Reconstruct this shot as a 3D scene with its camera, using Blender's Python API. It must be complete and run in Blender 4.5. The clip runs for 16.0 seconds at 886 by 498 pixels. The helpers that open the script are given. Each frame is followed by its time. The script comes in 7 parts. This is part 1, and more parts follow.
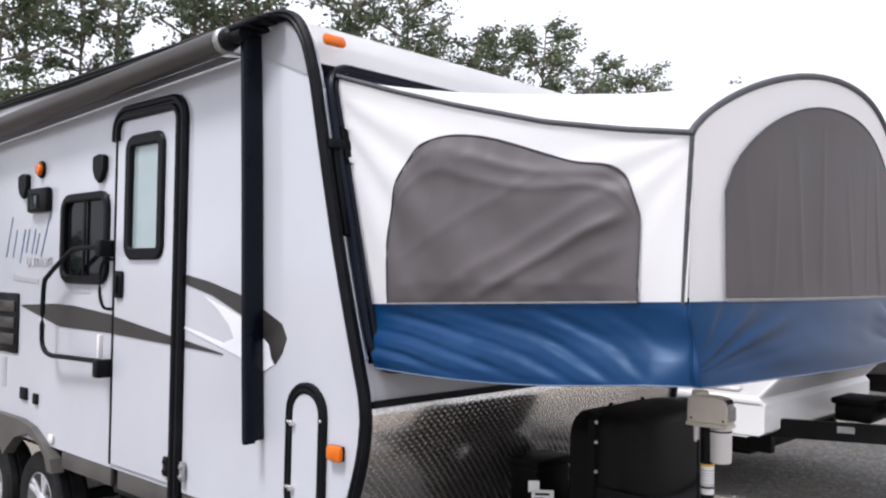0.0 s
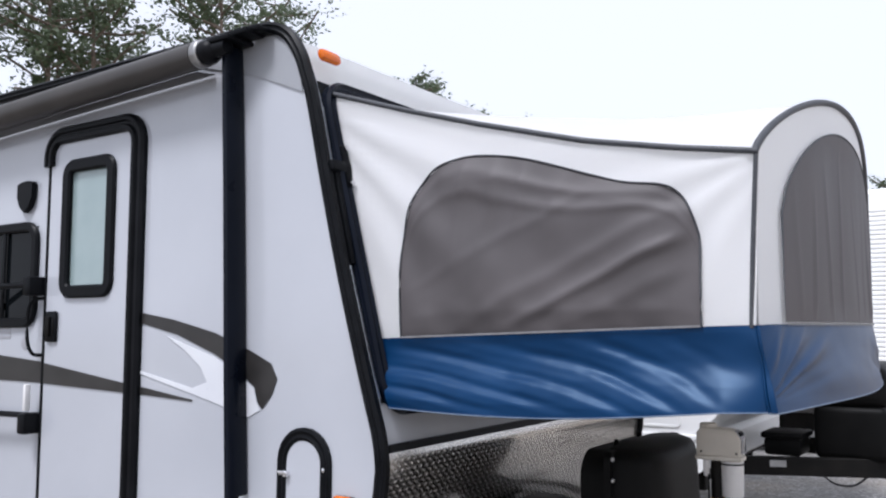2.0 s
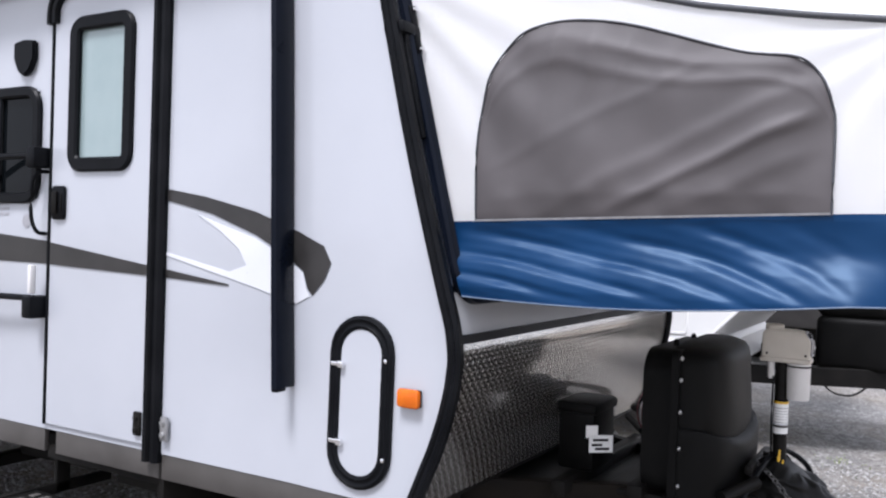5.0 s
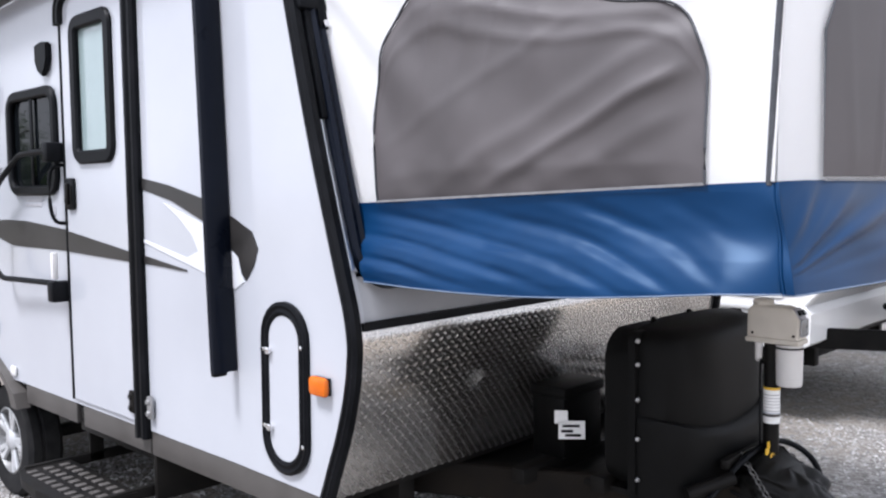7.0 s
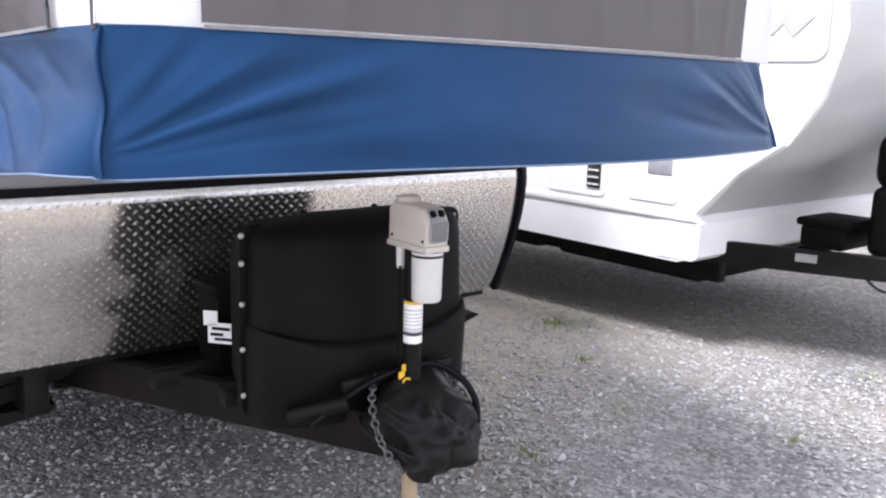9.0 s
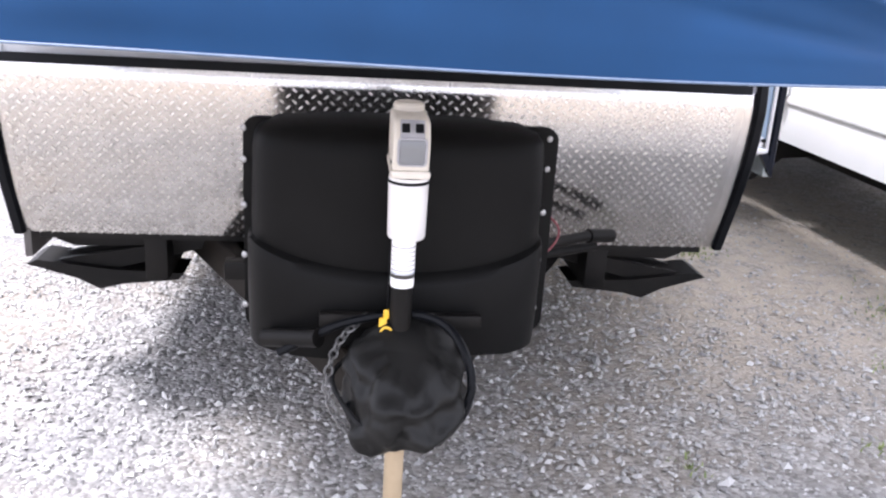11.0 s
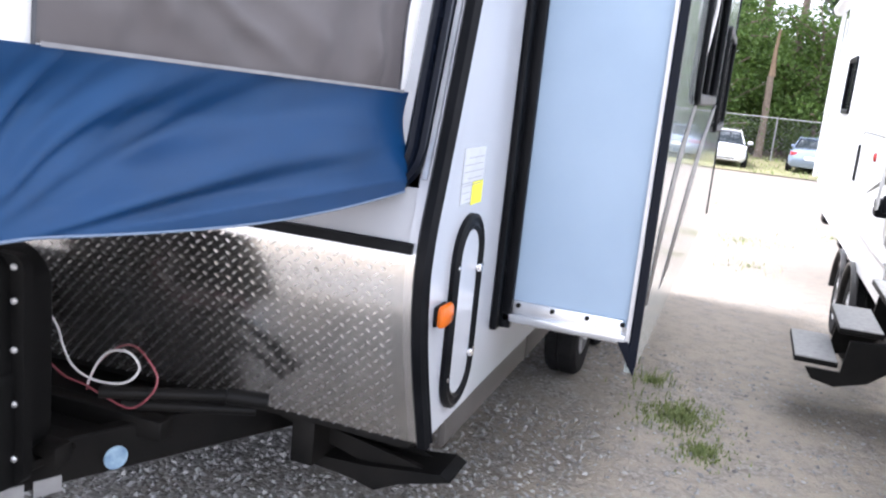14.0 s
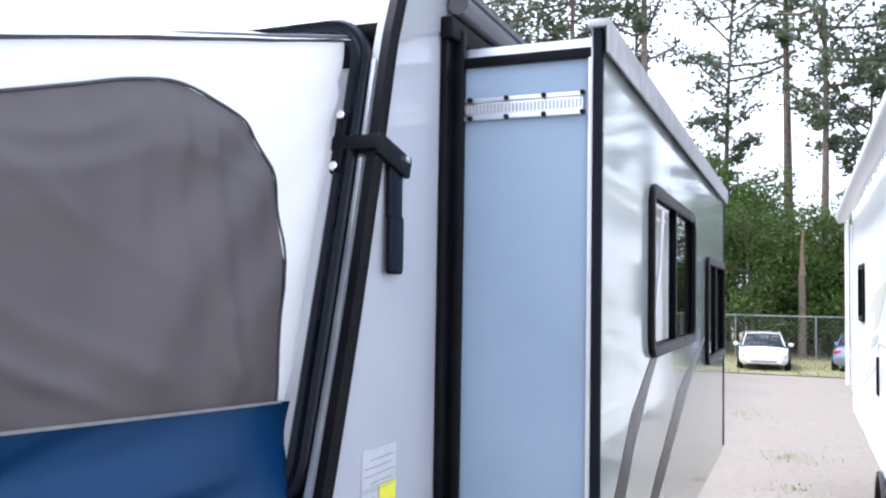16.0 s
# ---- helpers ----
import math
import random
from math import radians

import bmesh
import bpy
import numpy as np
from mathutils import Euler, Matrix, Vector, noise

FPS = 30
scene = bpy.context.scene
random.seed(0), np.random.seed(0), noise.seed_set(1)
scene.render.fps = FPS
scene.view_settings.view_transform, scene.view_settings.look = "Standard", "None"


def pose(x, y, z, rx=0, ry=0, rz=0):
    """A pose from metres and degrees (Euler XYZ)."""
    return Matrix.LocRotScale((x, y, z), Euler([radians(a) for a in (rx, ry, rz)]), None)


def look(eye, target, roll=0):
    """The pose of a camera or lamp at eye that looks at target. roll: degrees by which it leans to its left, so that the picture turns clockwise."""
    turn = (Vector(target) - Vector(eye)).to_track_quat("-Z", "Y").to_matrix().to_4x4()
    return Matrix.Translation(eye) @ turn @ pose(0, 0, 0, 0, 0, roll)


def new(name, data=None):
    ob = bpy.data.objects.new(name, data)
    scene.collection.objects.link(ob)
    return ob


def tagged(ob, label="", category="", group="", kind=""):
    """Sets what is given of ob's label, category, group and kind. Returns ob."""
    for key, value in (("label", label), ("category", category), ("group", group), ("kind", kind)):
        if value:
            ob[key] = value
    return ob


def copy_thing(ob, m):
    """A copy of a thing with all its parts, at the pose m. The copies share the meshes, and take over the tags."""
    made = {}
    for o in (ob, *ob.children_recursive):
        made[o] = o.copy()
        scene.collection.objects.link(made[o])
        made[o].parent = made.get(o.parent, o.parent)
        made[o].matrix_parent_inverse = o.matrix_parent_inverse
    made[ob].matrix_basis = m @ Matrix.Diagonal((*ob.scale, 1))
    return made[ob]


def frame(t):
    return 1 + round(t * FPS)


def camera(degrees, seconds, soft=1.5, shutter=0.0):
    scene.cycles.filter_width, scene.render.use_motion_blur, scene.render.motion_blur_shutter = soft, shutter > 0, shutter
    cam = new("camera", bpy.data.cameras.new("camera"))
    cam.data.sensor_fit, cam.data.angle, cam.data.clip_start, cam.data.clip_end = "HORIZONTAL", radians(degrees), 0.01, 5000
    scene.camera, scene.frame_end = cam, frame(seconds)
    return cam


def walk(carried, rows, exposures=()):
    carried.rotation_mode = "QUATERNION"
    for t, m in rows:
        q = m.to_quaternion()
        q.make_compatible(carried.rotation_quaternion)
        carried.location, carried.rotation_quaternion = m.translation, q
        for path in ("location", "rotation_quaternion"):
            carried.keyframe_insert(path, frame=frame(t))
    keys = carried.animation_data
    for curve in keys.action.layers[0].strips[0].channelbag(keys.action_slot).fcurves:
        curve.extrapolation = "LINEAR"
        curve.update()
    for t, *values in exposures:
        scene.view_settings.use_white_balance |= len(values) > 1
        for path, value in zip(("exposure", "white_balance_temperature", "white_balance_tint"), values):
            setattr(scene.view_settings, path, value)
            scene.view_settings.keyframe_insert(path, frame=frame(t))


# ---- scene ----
cam = camera(54.4, 16.0, soft=2.2)

PATH = [
    (0, (3.294, -2.264, 1.738), (1.924, -0.808, 1.798), 0.8),
    (0.5, (3.169, -2.293, 1.725), (1.876, -0.771, 1.834), 0.5),
    (1, (2.999, -2.393, 1.731), (1.801, -0.795, 1.843), 0.0),
    (1.5, (2.826, -2.457, 1.678), (1.686, -0.82, 1.828), -0.1),
    (2, (2.68, -2.462, 1.657), (1.568, -0.809, 1.838), 0.0),
    (2.5, (2.54, -2.355, 1.672), (1.42, -0.709, 1.864), 0.2),
    (3, (2.397, -2.369, 1.659), (1.31, -0.7, 1.846), 0.7),
    (3.5, (2.267, -2.428, 1.609), (1.226, -0.728, 1.768), 1.4),
    (4, (2.162, -2.434, 1.554), (1.147, -0.713, 1.643), 2.1),
    (4.5, (2.096, -2.483, 1.542), (1.118, -0.738, 1.572), 2.4),
    (6.8, (2.769, -1.863, 1.653), (1.412, -0.403, 1.487), -1.0),
    (7, (2.838, -1.746, 1.65), (1.453, -0.309, 1.517), -0.7),
    (7.5, (3.029, -1.407, 1.678), (1.609, -0.007, 1.532), -0.4),
    (8, (3.23, -1.065, 1.635), (1.81, 0.327, 1.422), 0.7),
    (8.5, (3.373, -0.696, 1.623), (1.966, 0.691, 1.311), 1.7),
    (9, (3.541, -0.289, 1.585), (2.027, 0.961, 1.203), 1.6),
    (9.5, (3.544, 0.035, 1.553), (1.902, 1.089, 1.117), 2.4),
    (10, (3.521, 0.375, 1.552), (1.748, 1.151, 1.048), 3.9),
    (10.2, (3.525, 0.509, 1.533), (1.705, 1.154, 1.012), 3.9),
    (12.3, (3.455, 2.076, 1.597), (1.55, 1.863, 1.027), 1.4),
    (12.5, (3.421, 2.233, 1.589), (1.506, 1.969, 1.076), 1.6),
    (13, (3.228, 2.599, 1.587), (1.316, 2.318, 1.072), 6.3),
    (13.5, (2.99, 2.93, 1.609), (1.102, 2.477, 1.13), 7.6),
    (14, (2.806, 3.184, 1.679), (0.951, 2.554, 1.277), 5.9),
    (14.5, (2.62, 3.262, 1.726), (0.751, 2.606, 1.452), 4.5),
    (15, (2.518, 3.367, 1.788), (0.649, 2.671, 1.649), 3.1),
    (15.5, (2.474, 3.475, 1.846), (0.624, 2.715, 1.839), 1.7),
    (16, (2.5, 3.483, 1.888), (0.656, 2.715, 1.989), 1.0),
]
walk(cam, [(t, look(eye, target, roll)) for t, eye, target, roll in PATH],
     [(0, 0.02, 6050, 16), (1, -0.12, 5950, 15), (1.5, -0.28, 5850, 14), (2.5, -0.2, 5800, 15), (3.5, -0.22, 5800, 15), (4.5, -0.02, 5850, 16), (7, 0.3, 5850, 15), (8, 0.36, 5800, 17), (8.5, 0.58, 5850, 17), (9, 0.76, 5850, 18), (10, 1.15, 5850, 19), (12.5, 1.6, 5900, 19), (13, 1.65, 5900, 19), (14, 1.5, 5750, 16), (15, 1.12, 5700, 15), (16, 0.85, 5500, 15)])

# ---- daylight: bright hazy overcast, high weak sun ----
SUN_EL, SUN_AZ = 61.0, -92.0      # degrees; azimuth measured from +x towards +y
world = bpy.data.worlds.new("overcast_sky")
scene.world = world
world.use_nodes = True
wn, wl = world.node_tree.nodes, world.node_tree.links
bg = wn["Background"]
sky = wn.new("ShaderNodeTexSky")
sky.sky_type = "NISHITA"
sky.sun_disc = False
sky.sun_elevation = radians(SUN_EL)
sky.sun_rotation = radians(90 - SUN_AZ)
sky.dust_density = 4.0
sky_gain = wn.new("ShaderNodeMix")
sky_gain.data_type, sky_gain.blend_type = "RGBA", "MULTIPLY"
sky_gain.inputs["Factor"].default_value = 1.0
sky_gain.inputs["B"].default_value = (0.10, 0.10, 0.10, 1)
wl.new(sky.outputs[0], sky_gain.inputs["A"])
cloud = wn.new("ShaderNodeMix")
cloud.data_type = "RGBA"
cloud.inputs["Factor"].default_value = 0.80
cloud.inputs["B"].default_value = (1.42, 1.42, 1.42, 1)
wl.new(sky_gain.outputs["Result"], cloud.inputs["A"])
wl.new(cloud.outputs["Result"], bg.inputs["Color"])
bg.inputs["Strength"].default_value = 1.0

sun = new("sun", bpy.data.lights.new("sun", "SUN"))
sun.data.energy, sun.data.angle, sun.data.color = 4.3, radians(15), (1.0, 0.96, 0.90)
sd = Vector((math.cos(radians(SUN_AZ)) * math.cos(radians(SUN_EL)), math.sin(radians(SUN_AZ)) * math.cos(radians(SUN_EL)), math.sin(radians(SUN_EL))))
sun.matrix_world = look(sd * 60, (0, 0, 0))

# ---- materials ----


def nodes_of(mat):
    mat.use_nodes = True
    nt = mat.node_tree
    return nt, nt.nodes, nt.links, nt.nodes["Principled BSDF"]


def rgb(c):
    return (c[0], c[1], c[2], 1.0)


def surface(name, a, b, rough=0.5, metal=0.0, scale=6.0, fine=80.0, bump=0.1, dist=0.002, rough_var=0.1, coat=0.0, spec=0.5, alpha_noise=0.0):
    """Two-scale surface: colour drifts between a and b, fine grain in the relief, gloss that wanders."""
    mat = bpy.data.materials.new(name)
    nt, n, l, p = nodes_of(mat)
    tc = n.new("ShaderNodeTexCoord")
    big = n.new("ShaderNodeTexNoise")
    big.inputs["Scale"].default_value, big.inputs["Detail"].default_value = scale, 5
    l.new(tc.outputs["Object"], big.inputs["Vector"])
    ramp = n.new("ShaderNodeValToRGB")
    ramp.color_ramp.elements[0].position, ramp.color_ramp.elements[1].position = 0.32, 0.68
    ramp.color_ramp.elements[0].color, ramp.color_ramp.elements[1].color = rgb(a), rgb(b)
    l.new(big.outputs["Fac"], ramp.inputs["Fac"])
    l.new(ramp.outputs["Color"], p.inputs["Base Color"])
    small = n.new("ShaderNodeTexNoise")
    small.inputs["Scale"].default_value, small.inputs["Detail"].default_value = fine, 3
    l.new(tc.outputs["Object"], small.inputs["Vector"])
    bm_ = n.new("ShaderNodeBump")
    bm_.inputs["Strength"].default_value, bm_.inputs["Distance"].default_value = bump, dist
    l.new(small.outputs["Fac"], bm_.inputs["Height"])
    l.new(bm_.outputs["Normal"], p.inputs["Normal"])
    mr = n.new("ShaderNodeMapRange")
    mr.inputs["To Min"].default_value, mr.inputs["To Max"].default_value = max(0.02, rough - rough_var), min(1, rough + rough_var)
    l.new(big.outputs["Fac"], mr.inputs["Value"])
    l.new(mr.outputs["Result"], p.inputs["Roughness"])
    p.inputs["Metallic"].default_value = metal
    p.inputs["Coat Weight"].default_value = coat
    p.inputs["Coat Roughness"].default_value = 0.08
    p.inputs["Specular IOR Level"].default_value = spec
    return mat


M_GEL = surface("white_gelcoat", (0.41, 0.425, 0.46), (0.455, 0.47, 0.505), 0.18, scale=1.2, fine=9, bump=0.05, dist=0.004, rough_var=0.05, coat=0.3)
M_GREY_PANEL = surface("grey_panel", (0.28, 0.29, 0.31), (0.33, 0.34, 0.36), 0.35, scale=2, fine=20, bump=0.05)
M_SLIDE_SIDE = surface("slide_side_panel", (0.255, 0.338, 0.435), (0.282, 0.366, 0.465), 0.45, scale=3, fine=300, bump=0.12, dist=0.001)
M_SLIDE_FACE = surface("slide_gelcoat", (0.31, 0.345, 0.335), (0.355, 0.39, 0.375), 0.07, scale=1.5, fine=6, bump=0.04, dist=0.004, rough_var=0.03, coat=0.2, spec=0.4)
M_BLACK = surface("black_trim", (0.0025, 0.003, 0.004), (0.006, 0.0065, 0.008), 0.4, scale=8, fine=120, bump=0.05, spec=0.1)
M_NAVY = surface("navy_black_channel", (0.002, 0.0035, 0.008), (0.004, 0.006, 0.012), 0.3, scale=5, fine=60, bump=0.04, spec=0.12)
M_RUBBER = surface("rubber", (0.010, 0.010, 0.011), (0.02, 0.02, 0.02), 0.75, scale=14, fine=160, bump=0.2, spec=0.1)
M_SKIRT_GREY = surface("skirt_grey_brown", (0.055, 0.050, 0.046), (0.078, 0.072, 0.067), 0.5, scale=5, fine=90, bump=0.1)
M_STRIPE = surface("charcoal_stripe", (0.020, 0.019, 0.0185), (0.030, 0.028, 0.027), 0.35, scale=10, fine=140, bump=0.03)
M_PALE_STRIPE = surface("pale_stripe", (0.60, 0.615, 0.65), (0.66, 0.675, 0.70), 0.3, scale=3, fine=90, bump=0.03)
M_CHROME = surface("chrome", (0.75, 0.75, 0.76), (0.85, 0.85, 0.86), 0.12, 1.0, scale=9, fine=60, bump=0.02, rough_var=0.05)
# chrome spokes: bright reflection put into a mostly non-metal base colour
M_RIM = surface("chrome_bright_base", (0.45, 0.46, 0.47), (0.55, 0.56, 0.57), 0.3, 0.35, scale=9, fine=60, bump=0.02)
M_ALU = surface("brushed_aluminium", (0.62, 0.64, 0.67), (0.72, 0.74, 0.77), 0.32, 1.0, scale=10, fine=120, bump=0.05)
M_PLATE = surface("diamond_plate_aluminium", (0.92, 0.89, 0.85), (0.97, 0.945, 0.91), 0.15, 0.96, scale=2.2, fine=300, bump=0.02, dist=0.001, rough_var=0.05)
M_PLATE_TREAD = surface("scuffed_tread_aluminium", (0.80, 0.785, 0.76), (0.92, 0.90, 0.87), 0.30, 0.95, scale=5, fine=300, bump=0.02, dist=0.001, rough_var=0.06)
M_AMBER = surface("amber_lens", (0.52, 0.10, 0.003), (0.62, 0.14, 0.004), 0.2, scale=20, fine=150, bump=0.2, coat=0.1, spec=0.3)
M_BLUE = surface("blue_vinyl", (0.0018, 0.022, 0.072), (0.003, 0.029, 0.092), 0.41, scale=3.5, fine=260, bump=0.05, dist=0.001, rough_var=0.05, spec=0.34)
nodes_of(M_BLUE)[3].inputs["Specular Tint"].default_value = (0.52, 0.74, 1.0, 1)
M_GREY_CANVAS = surface("grey_canvas", (0.069, 0.0620, 0.0640), (0.086, 0.0770, 0.0795), 0.62, scale=4, fine=400, bump=0.25, dist=0.001)
M_PIPING = surface("charcoal_piping", (0.035, 0.038, 0.045), (0.055, 0.058, 0.066), 0.6, scale=20, fine=300, bump=0.1)
M_COVER = surface("black_poly_cover", (0.0034, 0.0034, 0.0034), (0.0066, 0.0066, 0.0065), 0.5, scale=3, fine=500, bump=0.35, dist=0.001, spec=0.09)
M_BOOT = surface("black_vinyl_cloth", (0.006, 0.006, 0.0058), (0.011, 0.011, 0.0105), 0.42, scale=6, fine=400, bump=0.2, dist=0.001, spec=0.16)
M_BEIGE = surface("beige_plastic", (0.55, 0.515, 0.45), (0.62, 0.585, 0.52), 0.45, scale=9, fine=200, bump=0.08)
M_WHITE_PLASTIC = surface("white_plastic", (0.62, 0.61, 0.60), (0.70, 0.69, 0.68), 0.4, scale=8, fine=150, bump=0.05)
M_PAPER = surface("white_label", (0.78, 0.78, 0.77), (0.84, 0.84, 0.83), 0.5, scale=20, fine=200, bump=0.02)
M_DULL_LABEL = surface("grey_white_label", (0.47, 0.49, 0.53), (0.53, 0.55, 0.59), 0.4, scale=20, fine=200, bump=0.02)
M_YELLOW = surface("yellow_label", (0.75, 0.72, 0.02), (0.82, 0.80, 0.05), 0.5, scale=20, fine=200, bump=0.02)
M_YELLOW_CLIP = surface("yellow_plastic", (0.70, 0.42, 0.02), (0.80, 0.50, 0.03), 0.4, scale=30, fine=200, bump=0.05)
M_TAPE = surface("grey_seam_tape", (0.15, 0.15, 0.155), (0.20, 0.20, 0.205), 0.6, scale=30, fine=200, bump=0.05)
M_RAIL_GREY = surface("dark_grey_rail", (0.07, 0.072, 0.078), (0.10, 0.102, 0.108), 0.4, scale=5, fine=90, bump=0.04)
M_INK = surface("grey_ink", (0.28, 0.28, 0.30), (0.34, 0.34, 0.36), 0.5, scale=30, fine=200, bump=0.02)
M_BLUE_INK = surface("silver_blue_letters", (0.16, 0.20, 0.30), (0.24, 0.28, 0.38), 0.3, scale=6, fine=100, bump=0.02)
M_HEM = surface("pale_hem", (0.09, 0.13, 0.20), (0.13, 0.17, 0.24), 0.5, scale=30, fine=200, bump=0.02)
M_SEAL_BLUE = surface("pale_blue_seal", (0.12, 0.20, 0.30), (0.30, 0.42, 0.52), 0.5, scale=30, fine=200, bump=0.02)
M_STEEL_BLACK = surface("black_painted_steel", (0.004, 0.004, 0.004), (0.010, 0.009, 0.008), 0.5, scale=6, fine=90, bump=0.18, spec=0.13)
M_STEEL_RUST = surface("worn_brown_steel", (0.006, 0.005, 0.0045), (0.014, 0.011, 0.008), 0.6, scale=5, fine=80, bump=0.2, spec=0.1)
M_TAN = surface("tan_wood_block", (0.30, 0.23, 0.14), (0.40, 0.31, 0.20), 0.8, scale=9, fine=70, bump=0.3)
M_GALV = surface("galvanised_steel", (0.30, 0.30, 0.30), (0.42, 0.42, 0.42), 0.45, 0.8, scale=15, fine=90, bump=0.1)
M_CHAIN = surface("dull_chain_steel", (0.10, 0.10, 0.10), (0.16, 0.155, 0.15), 0.5, 0.7, scale=15, fine=90, bump=0.1)
M_RED = surface("red_wire", (0.16, 0.035, 0.045), (0.24, 0.06, 0.07), 0.5, scale=20, fine=100, bump=0.02)
M_AWNING = surface("awning_vinyl", (0.028, 0.025, 0.023), (0.046, 0.041, 0.038), 0.45, scale=5, fine=150, bump=0.06)
M_NWHITE = surface("neighbour_white", (0.78, 0.78, 0.775), (0.84, 0.84, 0.83), 0.3, scale=2, fine=12, bump=0.05, dist=0.003, rough_var=0.05, coat=0.2)
M_NGREY = surface("neighbour_grey", (0.40, 0.39, 0.36), (0.48, 0.47, 0.43), 0.4, scale=3, fine=60, bump=0.03)
M_TAN_PAINT = surface("beige_graphic", (0.50, 0.48, 0.40), (0.56, 0.54, 0.46), 0.4, scale=3, fine=60, bump=0.03)
M_TREAD = surface("grey_grip_tread", (0.30, 0.295, 0.285), (0.40, 0.395, 0.38), 0.75, scale=30, fine=300, bump=0.4)
M_CARWHITE = surface("white_car_paint", (0.80, 0.80, 0.80), (0.84, 0.84, 0.84), 0.15, scale=2, fine=40, bump=0.01, coat=0.8)
M_CARBLUE = surface("slate_blue_car_paint", (0.20, 0.25, 0.33), (0.24, 0.29, 0.38), 0.2, 0.2, scale=2, fine=40, bump=0.01, coat=0.8)
M_REDLENS = surface("red_lens", (0.35, 0.02, 0.02), (0.45, 0.03, 0.03), 0.2, scale=10, fine=80, bump=0.05)
M_BARK = surface("pine_bark", (0.11, 0.085, 0.065), (0.20, 0.155, 0.12), 0.9, scale=7, fine=30, bump=0.8, dist=0.02)
M_DEADWOOD = surface("pale_dead_wood", (0.16, 0.11, 0.07), (0.24, 0.17, 0.11), 0.9, scale=7, fine=30, bump=0.6, dist=0.02)


def canvas_mat():
    mat = surface("white_canvas", (0.86, 0.86, 0.87), (0.89, 0.89, 0.89), 0.75, scale=3, fine=420, bump=0.12, dist=0.001)
    nt, n, l, p = nodes_of(mat)
    tr = n.new("ShaderNodeBsdfTranslucent")
    tr.inputs["Color"].default_value = (0.85, 0.85, 0.84, 1)
    mx = n.new("ShaderNodeMixShader")
    mx.inputs[0].default_value = 0.5
    l.new(p.outputs[0], mx.inputs[1])
    l.new(tr.outputs[0], mx.inputs[2])
    l.new(mx.outputs[0], n["Material Output"].inputs["Surface"])
    return mat


M_CANVAS = canvas_mat()


def glass_mat(name, color, rough, trans, spec=0.5):
    mat = bpy.data.materials.new(name)
    nt, n, l, p = nodes_of(mat)
    p.inputs["Base Color"].default_value = rgb(color)
    p.inputs["Roughness"].default_value = rough
    p.inputs["Transmission Weight"].default_value = trans
    p.inputs["IOR"].default_value = 1.45
    p.inputs["Specular IOR Level"].default_value = spec
    ns = n.new("ShaderNodeTexNoise")
    ns.inputs["Scale"].default_value = 2.0
    b = n.new("ShaderNodeBump")
    b.inputs["Strength"].default_value, b.inputs["Distance"].default_value = 0.03, 0.01
    l.new(ns.outputs["Fac"], b.inputs["Height"])
    l.new(b.outputs["Normal"], p.inputs["Normal"])
    return mat


# glass facing -y mirrors little, standing in for dark surroundings there
M_TINT = glass_mat("tinted_glass", (0.004, 0.005, 0.006), 0.03, 0.0, 0.1)
M_TINT_CLEAR = glass_mat("reflective_tinted_glass", (0.006, 0.008, 0.008), 0.02, 0.0, 0.6)
M_FROST = surface("frosted_glass", (0.24, 0.31, 0.31), (0.30, 0.37, 0.37), 0.22, scale=2.5, fine=300, bump=0.05, coat=0.6)
M_CARGLASS = glass_mat("car_glass", (0.02, 0.025, 0.03), 0.04, 0.0)
M_LAMP = glass_mat("smoked_lamp_glass", (0.16, 0.17, 0.18), 0.06, 0.0)
M_CLEAR = glass_mat("lamp_glass", (0.55, 0.57, 0.58), 0.08, 0.0)


def leaf_mat(name, a, b, sss=0.25):
    mat = bpy.data.materials.new(name)
    nt, n, l, p = nodes_of(mat)
    gi = n.new("ShaderNodeNewGeometry")
    ramp = n.new("ShaderNodeValToRGB")
    ramp.color_ramp.elements[0].color, ramp.color_ramp.elements[1].color = rgb(a), rgb(b)
    oi = n.new("ShaderNodeObjectInfo")
    mix = n.new("ShaderNodeMath")
    mix.operation = "MULTIPLY_ADD"
    mix.inputs[1].default_value, mix.inputs[2].default_value = 0.7, 0.0
    add = n.new("ShaderNodeMath")
    add.operation = "MULTIPLY_ADD"
    add.inputs[1].default_value = 0.3
    l.new(gi.outputs["Random Per Island"], mix.inputs[0])
    l.new(oi.outputs["Random"], add.inputs[0])
    l.new(mix.outputs[0], add.inputs[2])
    l.new(add.outputs[0], ramp.inputs["Fac"])
    l.new(ramp.outputs["Color"], p.inputs["Base Color"])
    p.inputs["Roughness"].default_value = 0.6
    tr = n.new("ShaderNodeBsdfTranslucent")
    l.new(ramp.outputs["Color"], tr.inputs["Color"])
    mx = n.new("ShaderNodeMixShader")
    mx.inputs[0].default_value = sss
    l.new(p.outputs[0], mx.inputs[1])
    l.new(tr.outputs[0], mx.inputs[2])
    l.new(mx.outputs[0], n["Material Output"].inputs["Surface"])
    return mat


M_NEEDLE = leaf_mat("pine_needles", (0.058, 0.084, 0.042), (0.150, 0.188, 0.108))
M_LEAF = leaf_mat("broad_leaves", (0.045, 0.092, 0.016), (0.150, 0.235, 0.045), 0.4)
M_GRASS = leaf_mat("grass_blades", (0.11, 0.16, 0.045), (0.30, 0.34, 0.13), 0.3)


